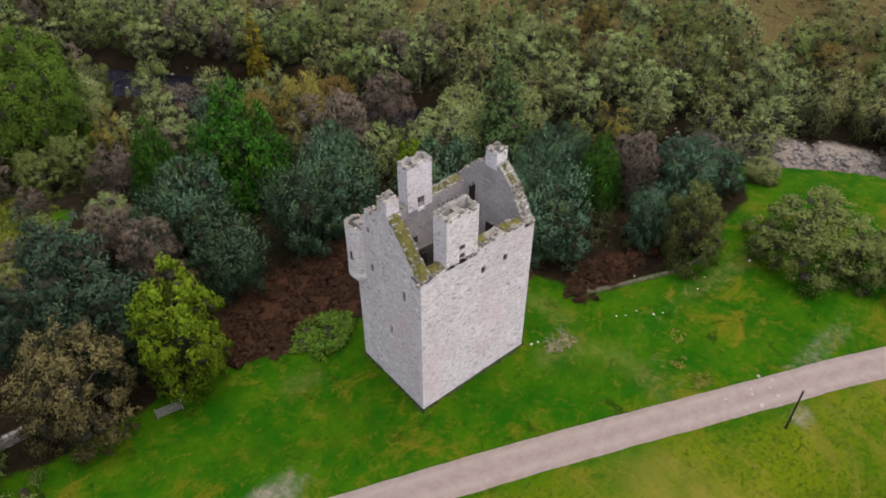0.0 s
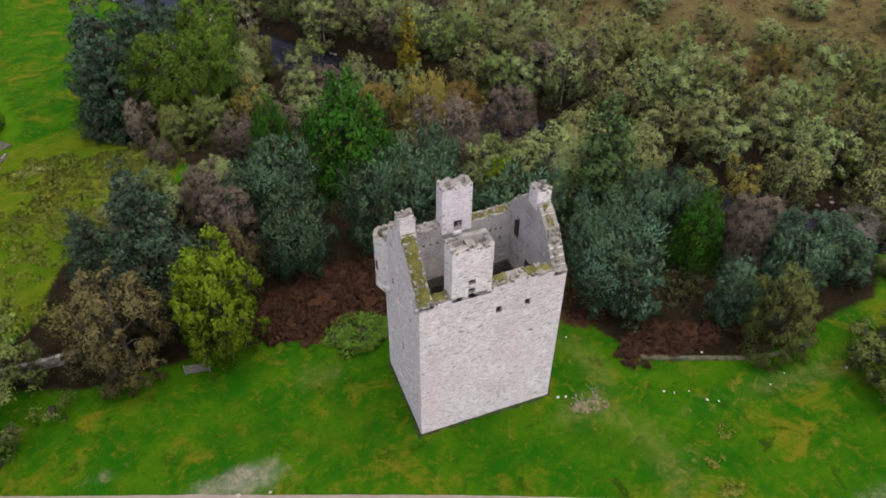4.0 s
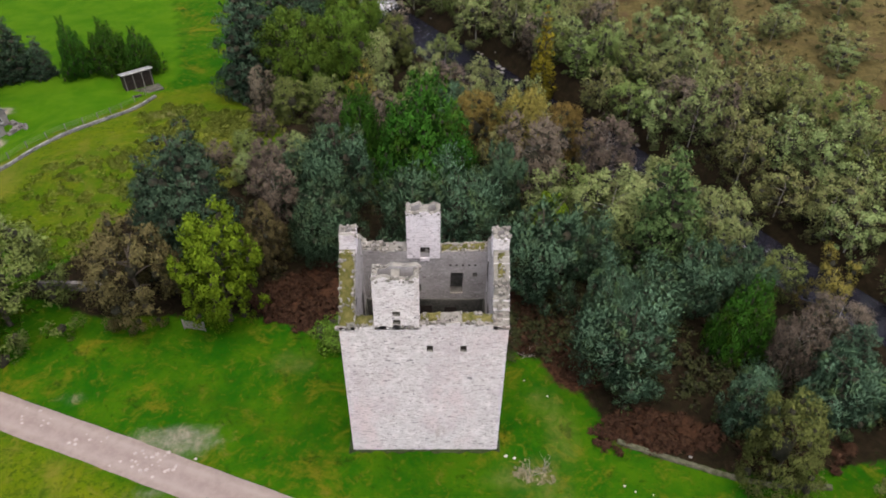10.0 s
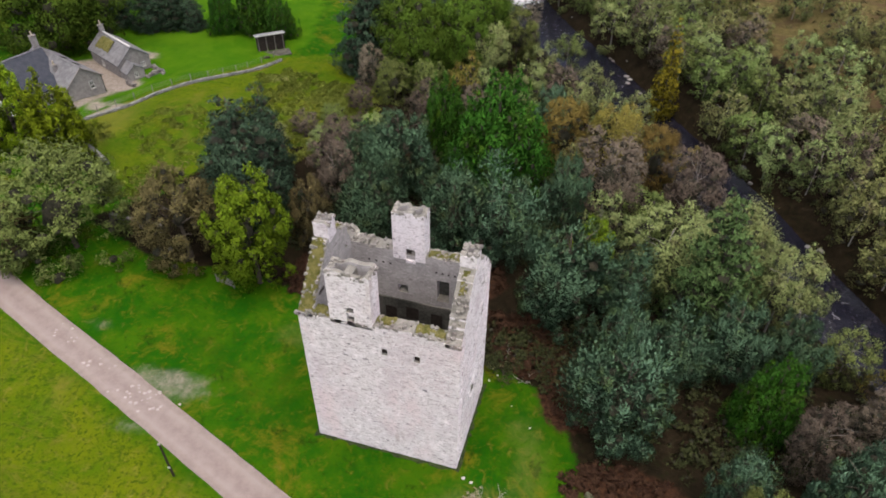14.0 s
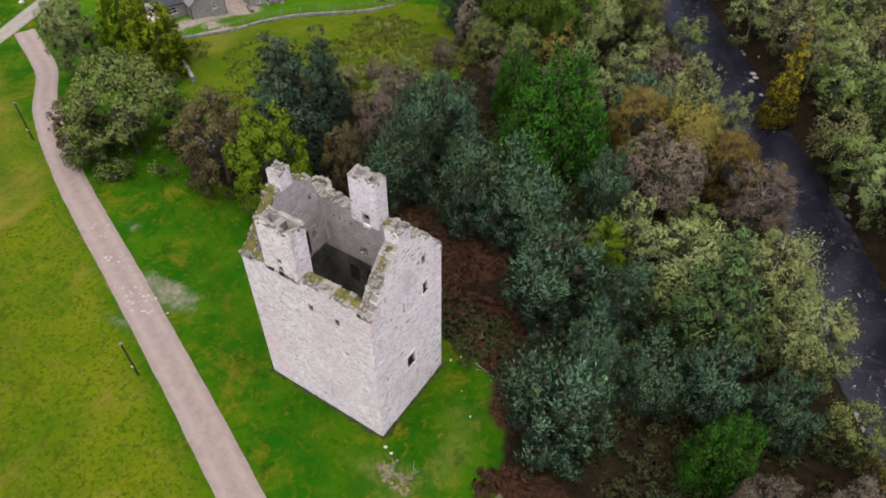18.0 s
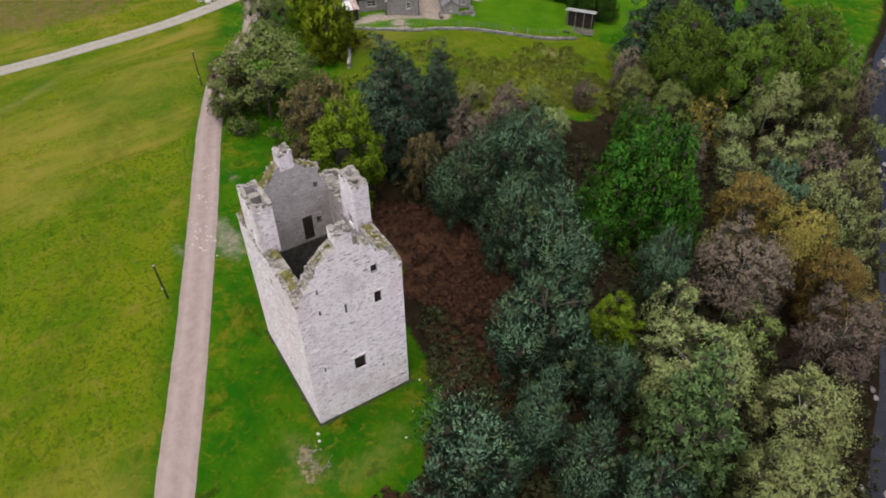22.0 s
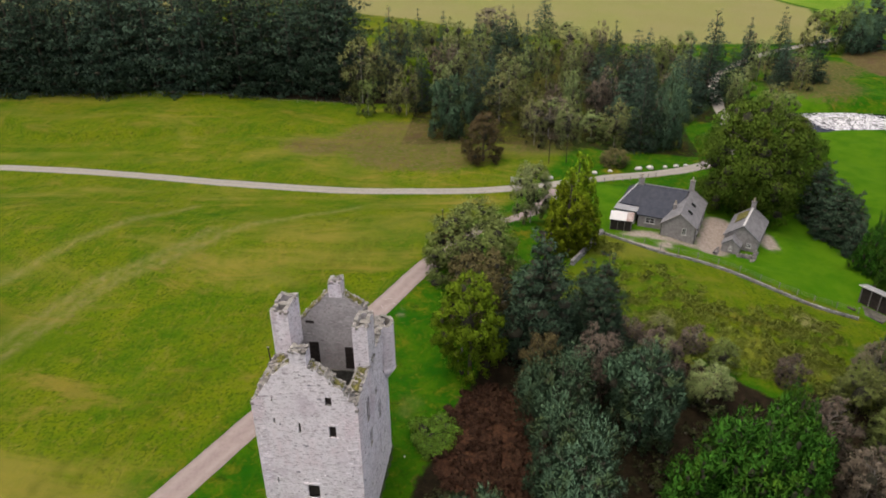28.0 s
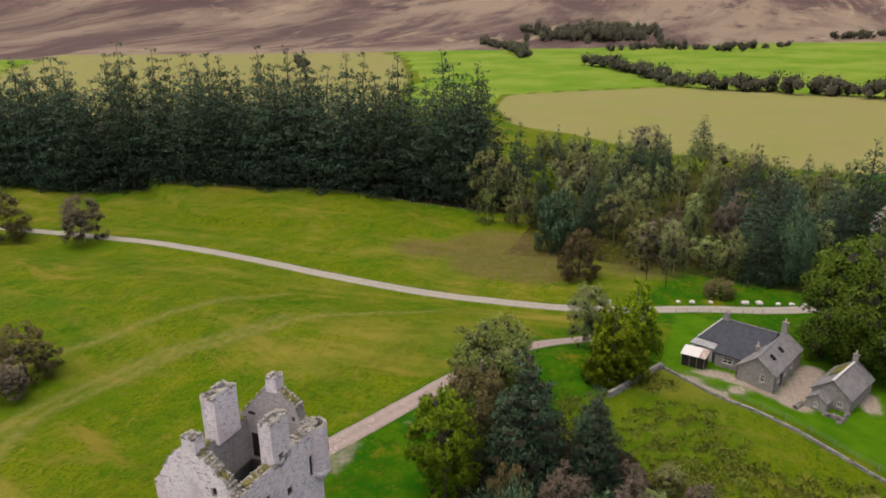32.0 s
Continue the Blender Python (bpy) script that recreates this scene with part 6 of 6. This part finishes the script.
def build_cottage():
    c = thing("cottage", pose(-38.2, 80.5, -4.2, 0, 0, -20), "grey stone cottage with dark and pale slate roofs", "house")
    # the range whose gable looks down over the lawn
    gable_block(c, -12.6, 0.0, -2.95, 2.95, 2.25, 4.55, HARL, OLDSLATE, "x", 0.22)
    # the main range behind, its roof dark slate
    part("wall", boxed(-13.6, -5.6, -11.6, -2.96, -1.0, 2.45), HARL, c)
    slab(c, "roof", [(-9.6, -9.6, 5.2), (-9.6, -0.2, 5.2), (-4.6, -1.2, 2.5), (-5.1, -12.0, 2.5)], SLATE, 0.18, "dark slate roof slope")
    slab(c, "roof", [(-9.6, -0.2, 5.2), (-9.6, -9.6, 5.2), (-13.9, -12.0, 2.5), (-13.9, -0.2, 2.5)], SLATE, 0.18, "dark slate roof slope")
    slab(c, "roof", [(-9.6, -9.6, 5.17), (-9.6, -9.58, 5.17), (-5.1, -12.0, 2.47), (-13.9, -12.0, 2.47)], SLATE, 0.18, "hipped slate end")
    part("ridge", boxed(-9.75, -9.45, -9.7, -0.2, 5.32, 5.46, bevel=0.04), OLDSLATE, c)
    v, f = [], []
    tube(v, f, [(-9.6, -9.6, 5.4), (-5.1, -12.0, 2.72)], [0.11, 0.11], 6)
    part("hip_ridge", mesh_of("hip_ridge", v, f, WHITE), None, c, "pale lead hip ridge")
    # low front room in the angle, its roof a shallower dark slope
    part("front_room", boxed(-5.58, -2.3, -7.6, -2.97, -1.0, 2.1), HARL, c)
    slab(c, "long_roof", [(-6.4, -7.9, 3.62), (-6.4, -2.2, 3.62), (-2.0, -2.2, 2.12), (-2.0, -7.9, 2.12)], SLATE, 0.16, "shallow dark slate roof")
    # white extension with a flat grey roof
    part("extension", boxed(-5.58, -2.9, -12.0, -8.3, -1.0, 2.3), WHITE, c, "white-walled flat-roofed extension")
    part("extension_roof", boxed(-5.4, -2.6, -12.3, -8.0, 2.31, 2.46, bevel=0.03), ROOFGREY, c)
    part("extension_side", boxed(-5.5, -4.4, -8.28, -7.62, -1.0, 2.2), DARKWOOD_AND_SHADE, c)
    for x, y, z, w, h, f in ((-2.27, -5.4, 0.75, 1.7, 1.15, "+x"), (0.03, 1.05, 0.75, 0.75, 1.25, "+x"), (-2.87, -10.0, 0.95, 1.6, 1.0, "+x"), (-2.87, -11.5, 0.95, 0.6, 1.0, "+x"), (-4.6, 2.98, 0.8, 0.9, 1.2, "+y"), (-7.6, 2.98, 0.8, 0.9, 1.2, "+y"), (-1.6, 2.98, 0.8, 0.7, 1.2, "+y")):
        house_window(c, x, y, z, w, h, f)
    d = part("door", boxed(-3.35, -2.45, 2.95, 3.03, -0.4, 1.75), DARKWOOD_AND_SHADE, c)
    part("handle", boxed(-2.62, -2.56, 3.03, 3.08, 0.6, 0.72), WHITE, d)
    for x in (-7.2, -3.6):                # roof lights in the pale slope
        slab(c, "roof_light", [(x, 0.9, 4.13), (x + 0.9, 0.9, 4.13), (x + 0.9, 1.7, 3.51), (x, 1.7, 3.51)], GLASS, 0.07, "dark roof light")
    house_chimney(c, -9.6, -9.0, 4.9, 6.5, 2, 0.6, 1.0)
    house_chimney(c, -11.9, 0.0, 4.4, 6.5, 1, 0.6, 0.9)
    house_chimney(c, -4.4, -1.6, 3.2, 4.35, 1, 0.5, 0.6)
    for y in (-3.02, 2.9):
        part("gutter_pipe", boxed(-0.1, 0.03, y, y + 0.1, -0.8, 2.2), DARKWOOD_AND_SHADE, c)
    for y0, y1 in ((-3.2, 0.0), (3.2, 0.0)):
        v, f = [], []
        tube(v, f, [(0.2, y0, 2.2), (0.2, y1, 4.66)], [0.09, 0.09], 6)
        part("skew", mesh_of("skew", v, f, GREYSTONE), None, c, "stone skew along the gable")
    s = thing("garden_shed", pose(-41.6, 71.0, -4.3, 0, 0, -12), "small dark shed with a white and rusty sheet roof", "shed")
    part("wall", boxed(-1.4, 0.9, -1.9, 1.9, -0.6, 1.9), DARKWOOD_AND_SHADE, s)
    slab(s, "roof", [(-1.7, -2.1, 2.5), (-1.7, 0.9, 2.5), (1.1, 0.9, 1.95), (1.1, -2.1, 1.95)], WHITE, 0.06, "white sheet roof")
    slab(s, "roof", [(-1.7, 0.92, 2.5), (-1.7, 2.1, 2.5), (1.1, 2.1, 1.95), (1.1, 0.92, 1.95)], RUST, 0.06, "rusty roof sheet")
    for y in (-1.9, -0.6, 0.6, 1.8):
        part("post", boxed(0.91, 1.0, y, y + 0.1, -0.6, 1.95), GREYWOOD, s)
    # barn
    b = thing("stone_barn", pose(-39.2, 92.2, -5.4, 0, 0, -25), "old stone barn with a mossy slate roof", "barn")
    gable_block(b, -6.9, 2.4, -2.8, 2.8, 2.2, 4.4, HARL, OLDSLATE, "x")
    gable_block(b, 2.42, 4.6, -2.7, 0.3, 1.3, 2.4, HARL, OLDSLATE, "x", 0.15)
    house_chimney(b, -6.4, 0.0, 4.2, 5.7, 1, 0.55, 0.8)
    part("white_ridge", boxed(-6.9, 2.7, -0.17, 0.17, 4.55, 4.72, bevel=0.04), WHITE, b, "whitened ridge tiles")
    for x, y, z, w, h, f in ((4.63, -1.2, 0.4, 0.6, 0.8, "+x"), (2.43, 1.4, 0.6, 0.8, 0.8, "+x"), (-3.0, -2.83, 0.5, 0.7, 0.9, "-y")):
        house_window(b, x, y, z, w, h, f)
    part("moss", moss_pad([(-5.6, -1.35, 3.68), (-3.6, -1.2, 3.8), (-1.6, -1.3, 3.72)], (0, 1.9, 1.45), 321), MOSS, b, "green-brown moss over the slates")
    for x0, x1, y0, y1, h in ((4.8, 7.2, -3.4, -2.9, 0.5), (2.5, 6.2, 2.6, 3.1, 0.3), (4.9, 5.4, 0.2, 2.6, 0.35)):
        V, F = [], []
        rr = np.random.default_rng(int(x0 * 10))
        for _ in range(70):
            rough_block(V, F, rr, (rr.uniform(x0, x1), rr.uniform(y0, y1), -0.6 + rr.random() * (0.7 + h)), 0.2, 0.2, 0.15)
        tagged(part("yard_wall", mesh_of("yard_wall", V, F, GREYSTONE), None, b, "tumbled yard wall stones"), kind="stuff")
    build_field_gate(-63.0, 51.8, 78)
    # open-fronted field shed
    f = thing("field_shed", pose(-20.2, 107.4, gz(-20.2, 107.4), 0, 0, 38), "dark timber field shed with a pale sheet roof", "shed")
    part("back_wall", boxed(-2.4, 2.4, 0.9, 1.02, -0.4, 2.3), DARKWOOD_AND_SHADE, f)
    for x in (-2.4, 2.3):
        part("side_wall", boxed(x, x + 0.1, -0.8, 0.9, -0.4, 2.5), DARKWOOD_AND_SHADE, f)
    for x in (-2.3, -0.85, 0.65, 2.15):
        part("post", boxed(x, x + 0.14, -0.95, -0.8, -0.4, 3.0), GREYWOOD, f)
    for x in (-1.5, 0.0, 1.5):
        part("front_panel", boxed(x - 0.6, x + 0.6, -0.85, -0.8, -0.2, 2.6), DARKWOOD_AND_SHADE, f)
    bm = boxed(-2.7, 2.7, -1.2, 1.2, 2.72, 2.80)
    bmesh.ops.rotate(bm, cent=(0, 0, 2.6), matrix=Matrix.Rotation(radians(-16), 3, "X"), verts=bm.verts)
    part("roof", bm, ROOFGREY, f, "pale sheet roof")
    part("fascia", boxed(-2.7, 2.7, -1.26, -1.18, 2.98, 3.16), WHITE, f, "white fascia board")
    part("yard_slab", boxed(-2.6, 3.0, -3.6, -1.2, -0.6, 0.06), FLOOR, f)
    part("trough", boxed(-2.2, -1.0, -4.2, -3.7, -0.3, 0.4, bevel=0.04), DARKWOOD_AND_SHADE, f)


def build_field_gate(x, y, turn):
    """A white field gate of five rails between two posts."""
    g = thing("field_gate", pose(x, y, gz(x, y), 0, 0, turn), "white painted field gate beside the road", "gate")
    for u in (-1.5, 1.5):
        part("post", boxed(u - 0.08, u + 0.08, -0.08, 0.08, -0.4, 1.35, bevel=0.02), WHITE, g)
    for z in (0.25, 0.5, 0.75, 1.0, 1.2):
        part("rail", boxed(-1.42, 1.42, -0.03, 0.03, z - 0.045, z + 0.045), WHITE, g)
    bm = boxed(-1.55, 1.55, -0.055, -0.032, 0.68, 0.77)
    bmesh.ops.rotate(bm, cent=(0, 0, 0.72), matrix=Matrix.Rotation(radians(-17), 3, "Y"), verts=bm.verts)
    part("brace", bm, WHITE, g)


def drystone(name, pts, h, w, label, seed, material=None):
    """A rough field wall along a line, stone by stone in three courses, one mesh."""
    r = np.random.default_rng(seed)
    V, F = [], []
    line = spline(pts, 0.55)
    for a, b in zip(line[:-1], line[1:]):
        dx, dy = (b - a) / np.hypot(*(b - a))
        ln = np.hypot(*(b - a))
        for k in range(4):
            for s in (-1, 1) if k < 3 else (0,):
                hh = h * (0.29 if k < 3 else 0.2)
                zc = gz(*a) - 0.1 + h * 0.28 * k + hh / 2
                ww = w * (0.5 if k < 3 else 0.8) * r.uniform(0.85, 1.1)
                off = s * w * 0.25
                n = len(V)
                for zz in (-1, 1):
                    for uu, vv in ((-1, -1), (1, -1), (1, 1), (-1, 1)):
                        q = 0.86 if zz > 0 else 1.0
                        lx = (uu * q * ln * 0.5 + ln / 2) + r.uniform(-.05, .05)
                        ly = off + vv * q * ww * 0.5 + r.uniform(-.04, .04)
                        V.append((a[0] + dx * lx - dy * ly, a[1] + dy * lx + dx * ly, zc + zz * hh * 0.5 + r.uniform(-.03, .03)))
                F += [(n, n + 3, n + 2, n + 1), (n + 4, n + 5, n + 6, n + 7)] + [(n + i, n + (i + 1) % 4, n + 4 + (i + 1) % 4, n + 4 + i) for i in range(4)]
    return tagged(new(name, mesh_of(name, V, F, material or GREYSTONE)), label, "stone wall", kind="structure")


def build_pole(x, y, h, lean=0.0, plate=True):
    p = thing("telegraph_pole", pose(x, y, gz(x, y), lean, lean * 0.5, 20), "dark wooden pole beside the track", "pole", "wooden poles")
    bm = bmesh.new()
    bmesh.ops.create_cone(bm, cap_ends=True, segments=10, radius1=0.10, radius2=0.075, depth=h + 0.6, matrix=Matrix.Translation((0, 0, h / 2 - 0.3)))
    part("shaft", bm, DARKWOOD_AND_SHADE, p)
    if plate:
        part("sign_plate", boxed(-0.1, 0.1, -0.16, -0.12, 1.4, 1.65), WHITE, p, "small pale plate")
    part("cap", boxed(-0.12, 0.12, -0.12, 0.12, h, h + 0.08, bevel=0.03), GREYWOOD, p)
    return p


def build_gate():
    g = thing("field_gate", pose(6.4, 45.45, gz(6.4, 45.45), 0, 0, -9), "weathered pale five-bar gate under the trees", "gate")
    for x in (-1.15, 1.05):
        part("post", boxed(x, x + 0.14, -0.07, 0.07, -0.4, 1.35, bevel=0.02), GREYWOOD, g)
    for i in range(5):
        part("rail", boxed(-1.0, 1.0, -0.03, 0.03, 0.18 + i * 0.23, 0.27 + i * 0.23), GREYWOOD, g)
    bm = boxed(-1.05, 1.05, 0.03, 0.06, -0.045, 0.045)
    bmesh.ops.transform(bm, matrix=Matrix.Translation((0, 0, 0.66)) @ Matrix.Rotation(radians(-24), 4, "Y"), verts=bm.verts)
    part("brace", bm, GREYWOOD, g)


def lump(seed, sx, sy, sz, material):
    r = np.random.default_rng(seed)
    bm = bmesh.new()
    bmesh.ops.create_icosphere(bm, subdivisions=2, radius=1)
    for v in bm.verts:
        v.co = Vector((v.co.x * sx, v.co.y * sy, v.co.z * sz)) * (1 + 0.16 * noise.noise(v.co * 1.7 + Vector((seed, 0, 0)))) * r.uniform(0.95, 1.05)
    me = bpy.data.meshes.new("boulder")
    bm.to_mesh(me)
    bm.free()
    me.polygons.foreach_set("use_smooth", [True] * len(me.polygons))
    me.materials.append(material)
    return me


def build_stones():
    shapes = [lump(i, 1, 0.8, 0.6, BOULDER) for i in range(4)]
    r = np.random.default_rng(31)
    for x, y in ((-69.5, 65.9), (-70.4, 68.6), (-71.9, 72.1), (-74.6, 78.7), (-75.8, 81.4), (-77.2, 85.0), (-78.3, 87.6), (-79.5, 90.0), (-62.6, 52.0), (-66.0, 58.8)):
        o = tagged(new("boulder", shapes[int(r.integers(4))]), "white-painted boulder on the road verge", "boulder", "white verge boulders")
        k = r.uniform(0.55, 0.9)
        o.matrix_basis = Matrix.LocRotScale((x, y, gz(x, y) + 0.25 * k), Euler((0, 0, r.uniform(0, 6))), (k, k, k))
    for x, y, k in ((46.3, 27.6, 0.28), (47.1, 27.1, 0.25), (48.5, 26.8, 0.22), (49.5, 25.4, 0.34), (50.4, 24.9, 0.25), (55.9, 24.6, 0.25), (63.6, 23.4, 0.4), (41.0, 36.6, 0.26), (36.7, 30.3, 0.42), (37.4, 30.1, 0.36), (36.4, 40.6, 0.3), (37.0, 41.4, 0.25), (39.0, 38.4, 0.16), (52.5, 30.3, 0.4), (58, 25.2, 0.2), (25.0, 41.3, 0.3)):
        o = tagged(new("field_boulder", shapes[int(r.integers(4))]), "pale loose stone lying in the short grass", "stone", "loose stones in the grass")
        k *= 0.42
        o.matrix_basis = Matrix.LocRotScale((x, y, gz(x, y) + 0.2 * k), Euler((0, 0, r.uniform(0, 6))), (k, k, k * 0.8))
    # pale stones worn out of the track, and shingle in the river
    V, F = [], []

    def pebble(x, y, z, s):
        n = len(V)
        m = 6
        a0 = r.uniform(0, 6)
        for zz, q in ((0, 1.0), (0.35, 0.75)):
            for i in range(m):
                t = a0 + 6.2832 * i / m
                V.append((x + math.cos(t) * s * q * r.uniform(0.8, 1.2), y + math.sin(t) * s * q * r.uniform(0.7, 1.1), z + zz * s - 0.05))
        F.append(tuple(n + m + i for i in range(m)))
        F.extend((n + i, n + (i + 1) % m, n + m + (i + 1) % m, n + m + i) for i in range(m))

    for cx, cy, n, sp in ((6.6, 30.0, 26, 1.0), (8.4, 28.9, 10, 0.8), (1.3, 32.0, 8, 0.9), (-4.0, 34.2, 12, 0.9), (48.0, 12.6, 10, 1.6)):
        for _ in range(n):
            x, y = cx + r.normal() * sp * 1.1, cy + r.normal() * sp * 0.55
            pebble(x, y, gz(x, y) + 0.07, r.uniform(0.08, 0.24))
    tagged(new("track_stones", mesh_of("track_stones", V, F, TRACKSTONE)), "pale stones showing through the track surface", "stones", kind="stuff")
    V.clear()
    F.clear()
    for x, y in spline([(92.5, 51), (96.5, 44), (101, 36), (105.5, 28), (110, 18)], 0.07):
        x, y = x + r.normal() * 1.6, y + r.normal() * 1.6
        pebble(x, y, max(gz(x, y), WATER_Z - 0.1), r.uniform(0.15, 0.5))
    for px, py in RIVER[4:13]:
        for _ in range(26):
            x, y = px + r.normal() * 5, py + r.normal() * 6
            if 3.0 < line_dist(np.array([x]), np.array([y]), river_line)[0][0] < 6.5:
                pebble(x, y, max(gz(x, y), WATER_Z - 0.1), r.uniform(0.2, 0.7))
    tagged(new("river_shingle", mesh_of("river_shingle", V, F, GREYSTONE)), "grey shingle and rocks along the river", "shingle", kind="stuff")


def build_fence(name, pts, step, label, h=1.1):
    """Post and wire: each post a part, each wire one too."""
    line = spline(pts, step)
    f = thing(name, Matrix.Identity(4), label, "fence")
    me = None
    for x, y in line:
        if me is None:
            me = mesh_of("post", [(a * 0.05, b * 0.05, z) for z in (-0.3, h) for a, b in ((-1, -1), (1, -1), (1, 1), (-1, 1))], [(3, 2, 1, 0), (4, 5, 6, 7), (0, 1, 5, 4), (1, 2, 6, 5), (2, 3, 7, 6), (3, 0, 4, 7)], GREYWOOD)
        o = new("post", me)
        o.location = (x, y, gz(x, y))
        o.parent = f
    for zz in (0.45, 0.75, 1.02):
        v, q = [], []
        tube(v, q, [(x, y, gz(x, y) + zz) for x, y in line], [0.012] * len(line), 4)
        part("wire", mesh_of("wire", v, q, GREYWOOD), None, f)


build_cottage()
drystone("garden_wall", [(-32.8, 66.6), (-28.8, 72.6), (-24.9, 80.6), (-20.8, 89.6), (-17.9, 97.1), (-16.0, 103.1)], 0.5, 0.4, "grey drystone garden wall below the cottage lawn", 51, DARKSTONE)
drystone("field_wall", [(-33.0, 66.6), (-25.5, 63.8), (-19.0, 60.6)], 1.0, 0.6, "grey drystone field wall beside the conifers", 52, DARKSTONE)
drystone("sheep_wall", [(-11.0, 50.6), (-4.0, 50.6)], 1.1, 0.6, "short grey stone wall behind the browning tree", 53)
drystone("wood_wall", [(46.5, 31.8), (52, 29.6), (58, 27.6), (63, 27.0)], 0.32, 0.5, "low mossy stone edging between grass and wood", 54, MOSSY)
for x, y, h, ln in ((13.9, 23.8, 4.8, 2), (-25.0, 39.9, 5.4, 1), (46.8, 9.3, 5.1, -1), (-75.0, 58.6, 6.0, 0), (-76.4, 62.6, 6.2, 0), (-114.0, 15.2, 9.0, 0)):
    build_pole(x, y, h, ln, x > -60)
v_, q_ = [], []
_a, _b = Vector((-114.0, 15.2, gz(-114, 15.2) + 8.6)), Vector((-76.4, 62.6, gz(-76.4, 62.6) + 5.9))
tube(v_, q_, [_a.lerp(_b, i / 12) - Vector((0, 0, 4 * 1.0 * (i / 12) * (1 - i / 12))) for i in range(13)], [0.03] * 13, 5)
tagged(new("overhead_cable", mesh_of("overhead_cable", v_, q_, DARKWOOD_AND_SHADE)), "overhead cable sagging between wooden poles", "cable")
build_gate()
build_stones()
build_fence("verge_fence", [(-63.5, 66.0), (-67.5, 76.0), (-71.0, 82.0)], 1.8, "low post and wire fence along the cottage verge")
build_fence("plantation_fence", [(-97, -140), (-109, -105), (-116.5, -60), (-120, -25), (-121, 8)], 5.5, "post and wire fence along the plantation edge")
build_fence("lawn_fence", [(-34.4, 67.2), (-30.4, 73.4), (-26.5, 81.4), (-22.5, 90.4), (-19.7, 97.9), (-17.9, 103.9)], 2.6, "post and wire fence along the garden wall")


def dead_shrub(x, y, seed):
    """A small bare pale shrub of forking twigs."""
    r = np.random.default_rng(seed)
    e = thing("dead_shrub", pose(x, y, gz(x, y)), "small bare pale shrub of leafless twigs", "shrub")
    for _ in range(9):
        th, ln = r.uniform(0, 6.283), r.uniform(0.5, 1.15)
        v, f = [], []
        a = Vector((math.cos(th), math.sin(th), r.uniform(0.3, 1.1))).normalized()
        p1, p2 = a * ln * 0.5, a * ln + Vector((r.normal() * 0.15, r.normal() * 0.15, 0.1))
        tube(v, f, [Vector((0, 0, -0.1)), p1, p2], [0.022, 0.016, 0.006], 5)
        for _ in range(3):
            q = p1.lerp(p2, r.random())
            tube(v, f, [q, q + (a + Vector(r.normal(size=3).tolist()) * 0.6).normalized() * ln * 0.4], [0.011, 0.005], 4)
        part("branch", mesh_of("branch", v, f, PALEBARK), None, e)


for x, y, k in ((39.6, 41.4, 1), (38.6, 28.4, 2), (39.8, 29.3, 3), (37.6, 43.8, 4)):
    dead_shrub(x, y, k)
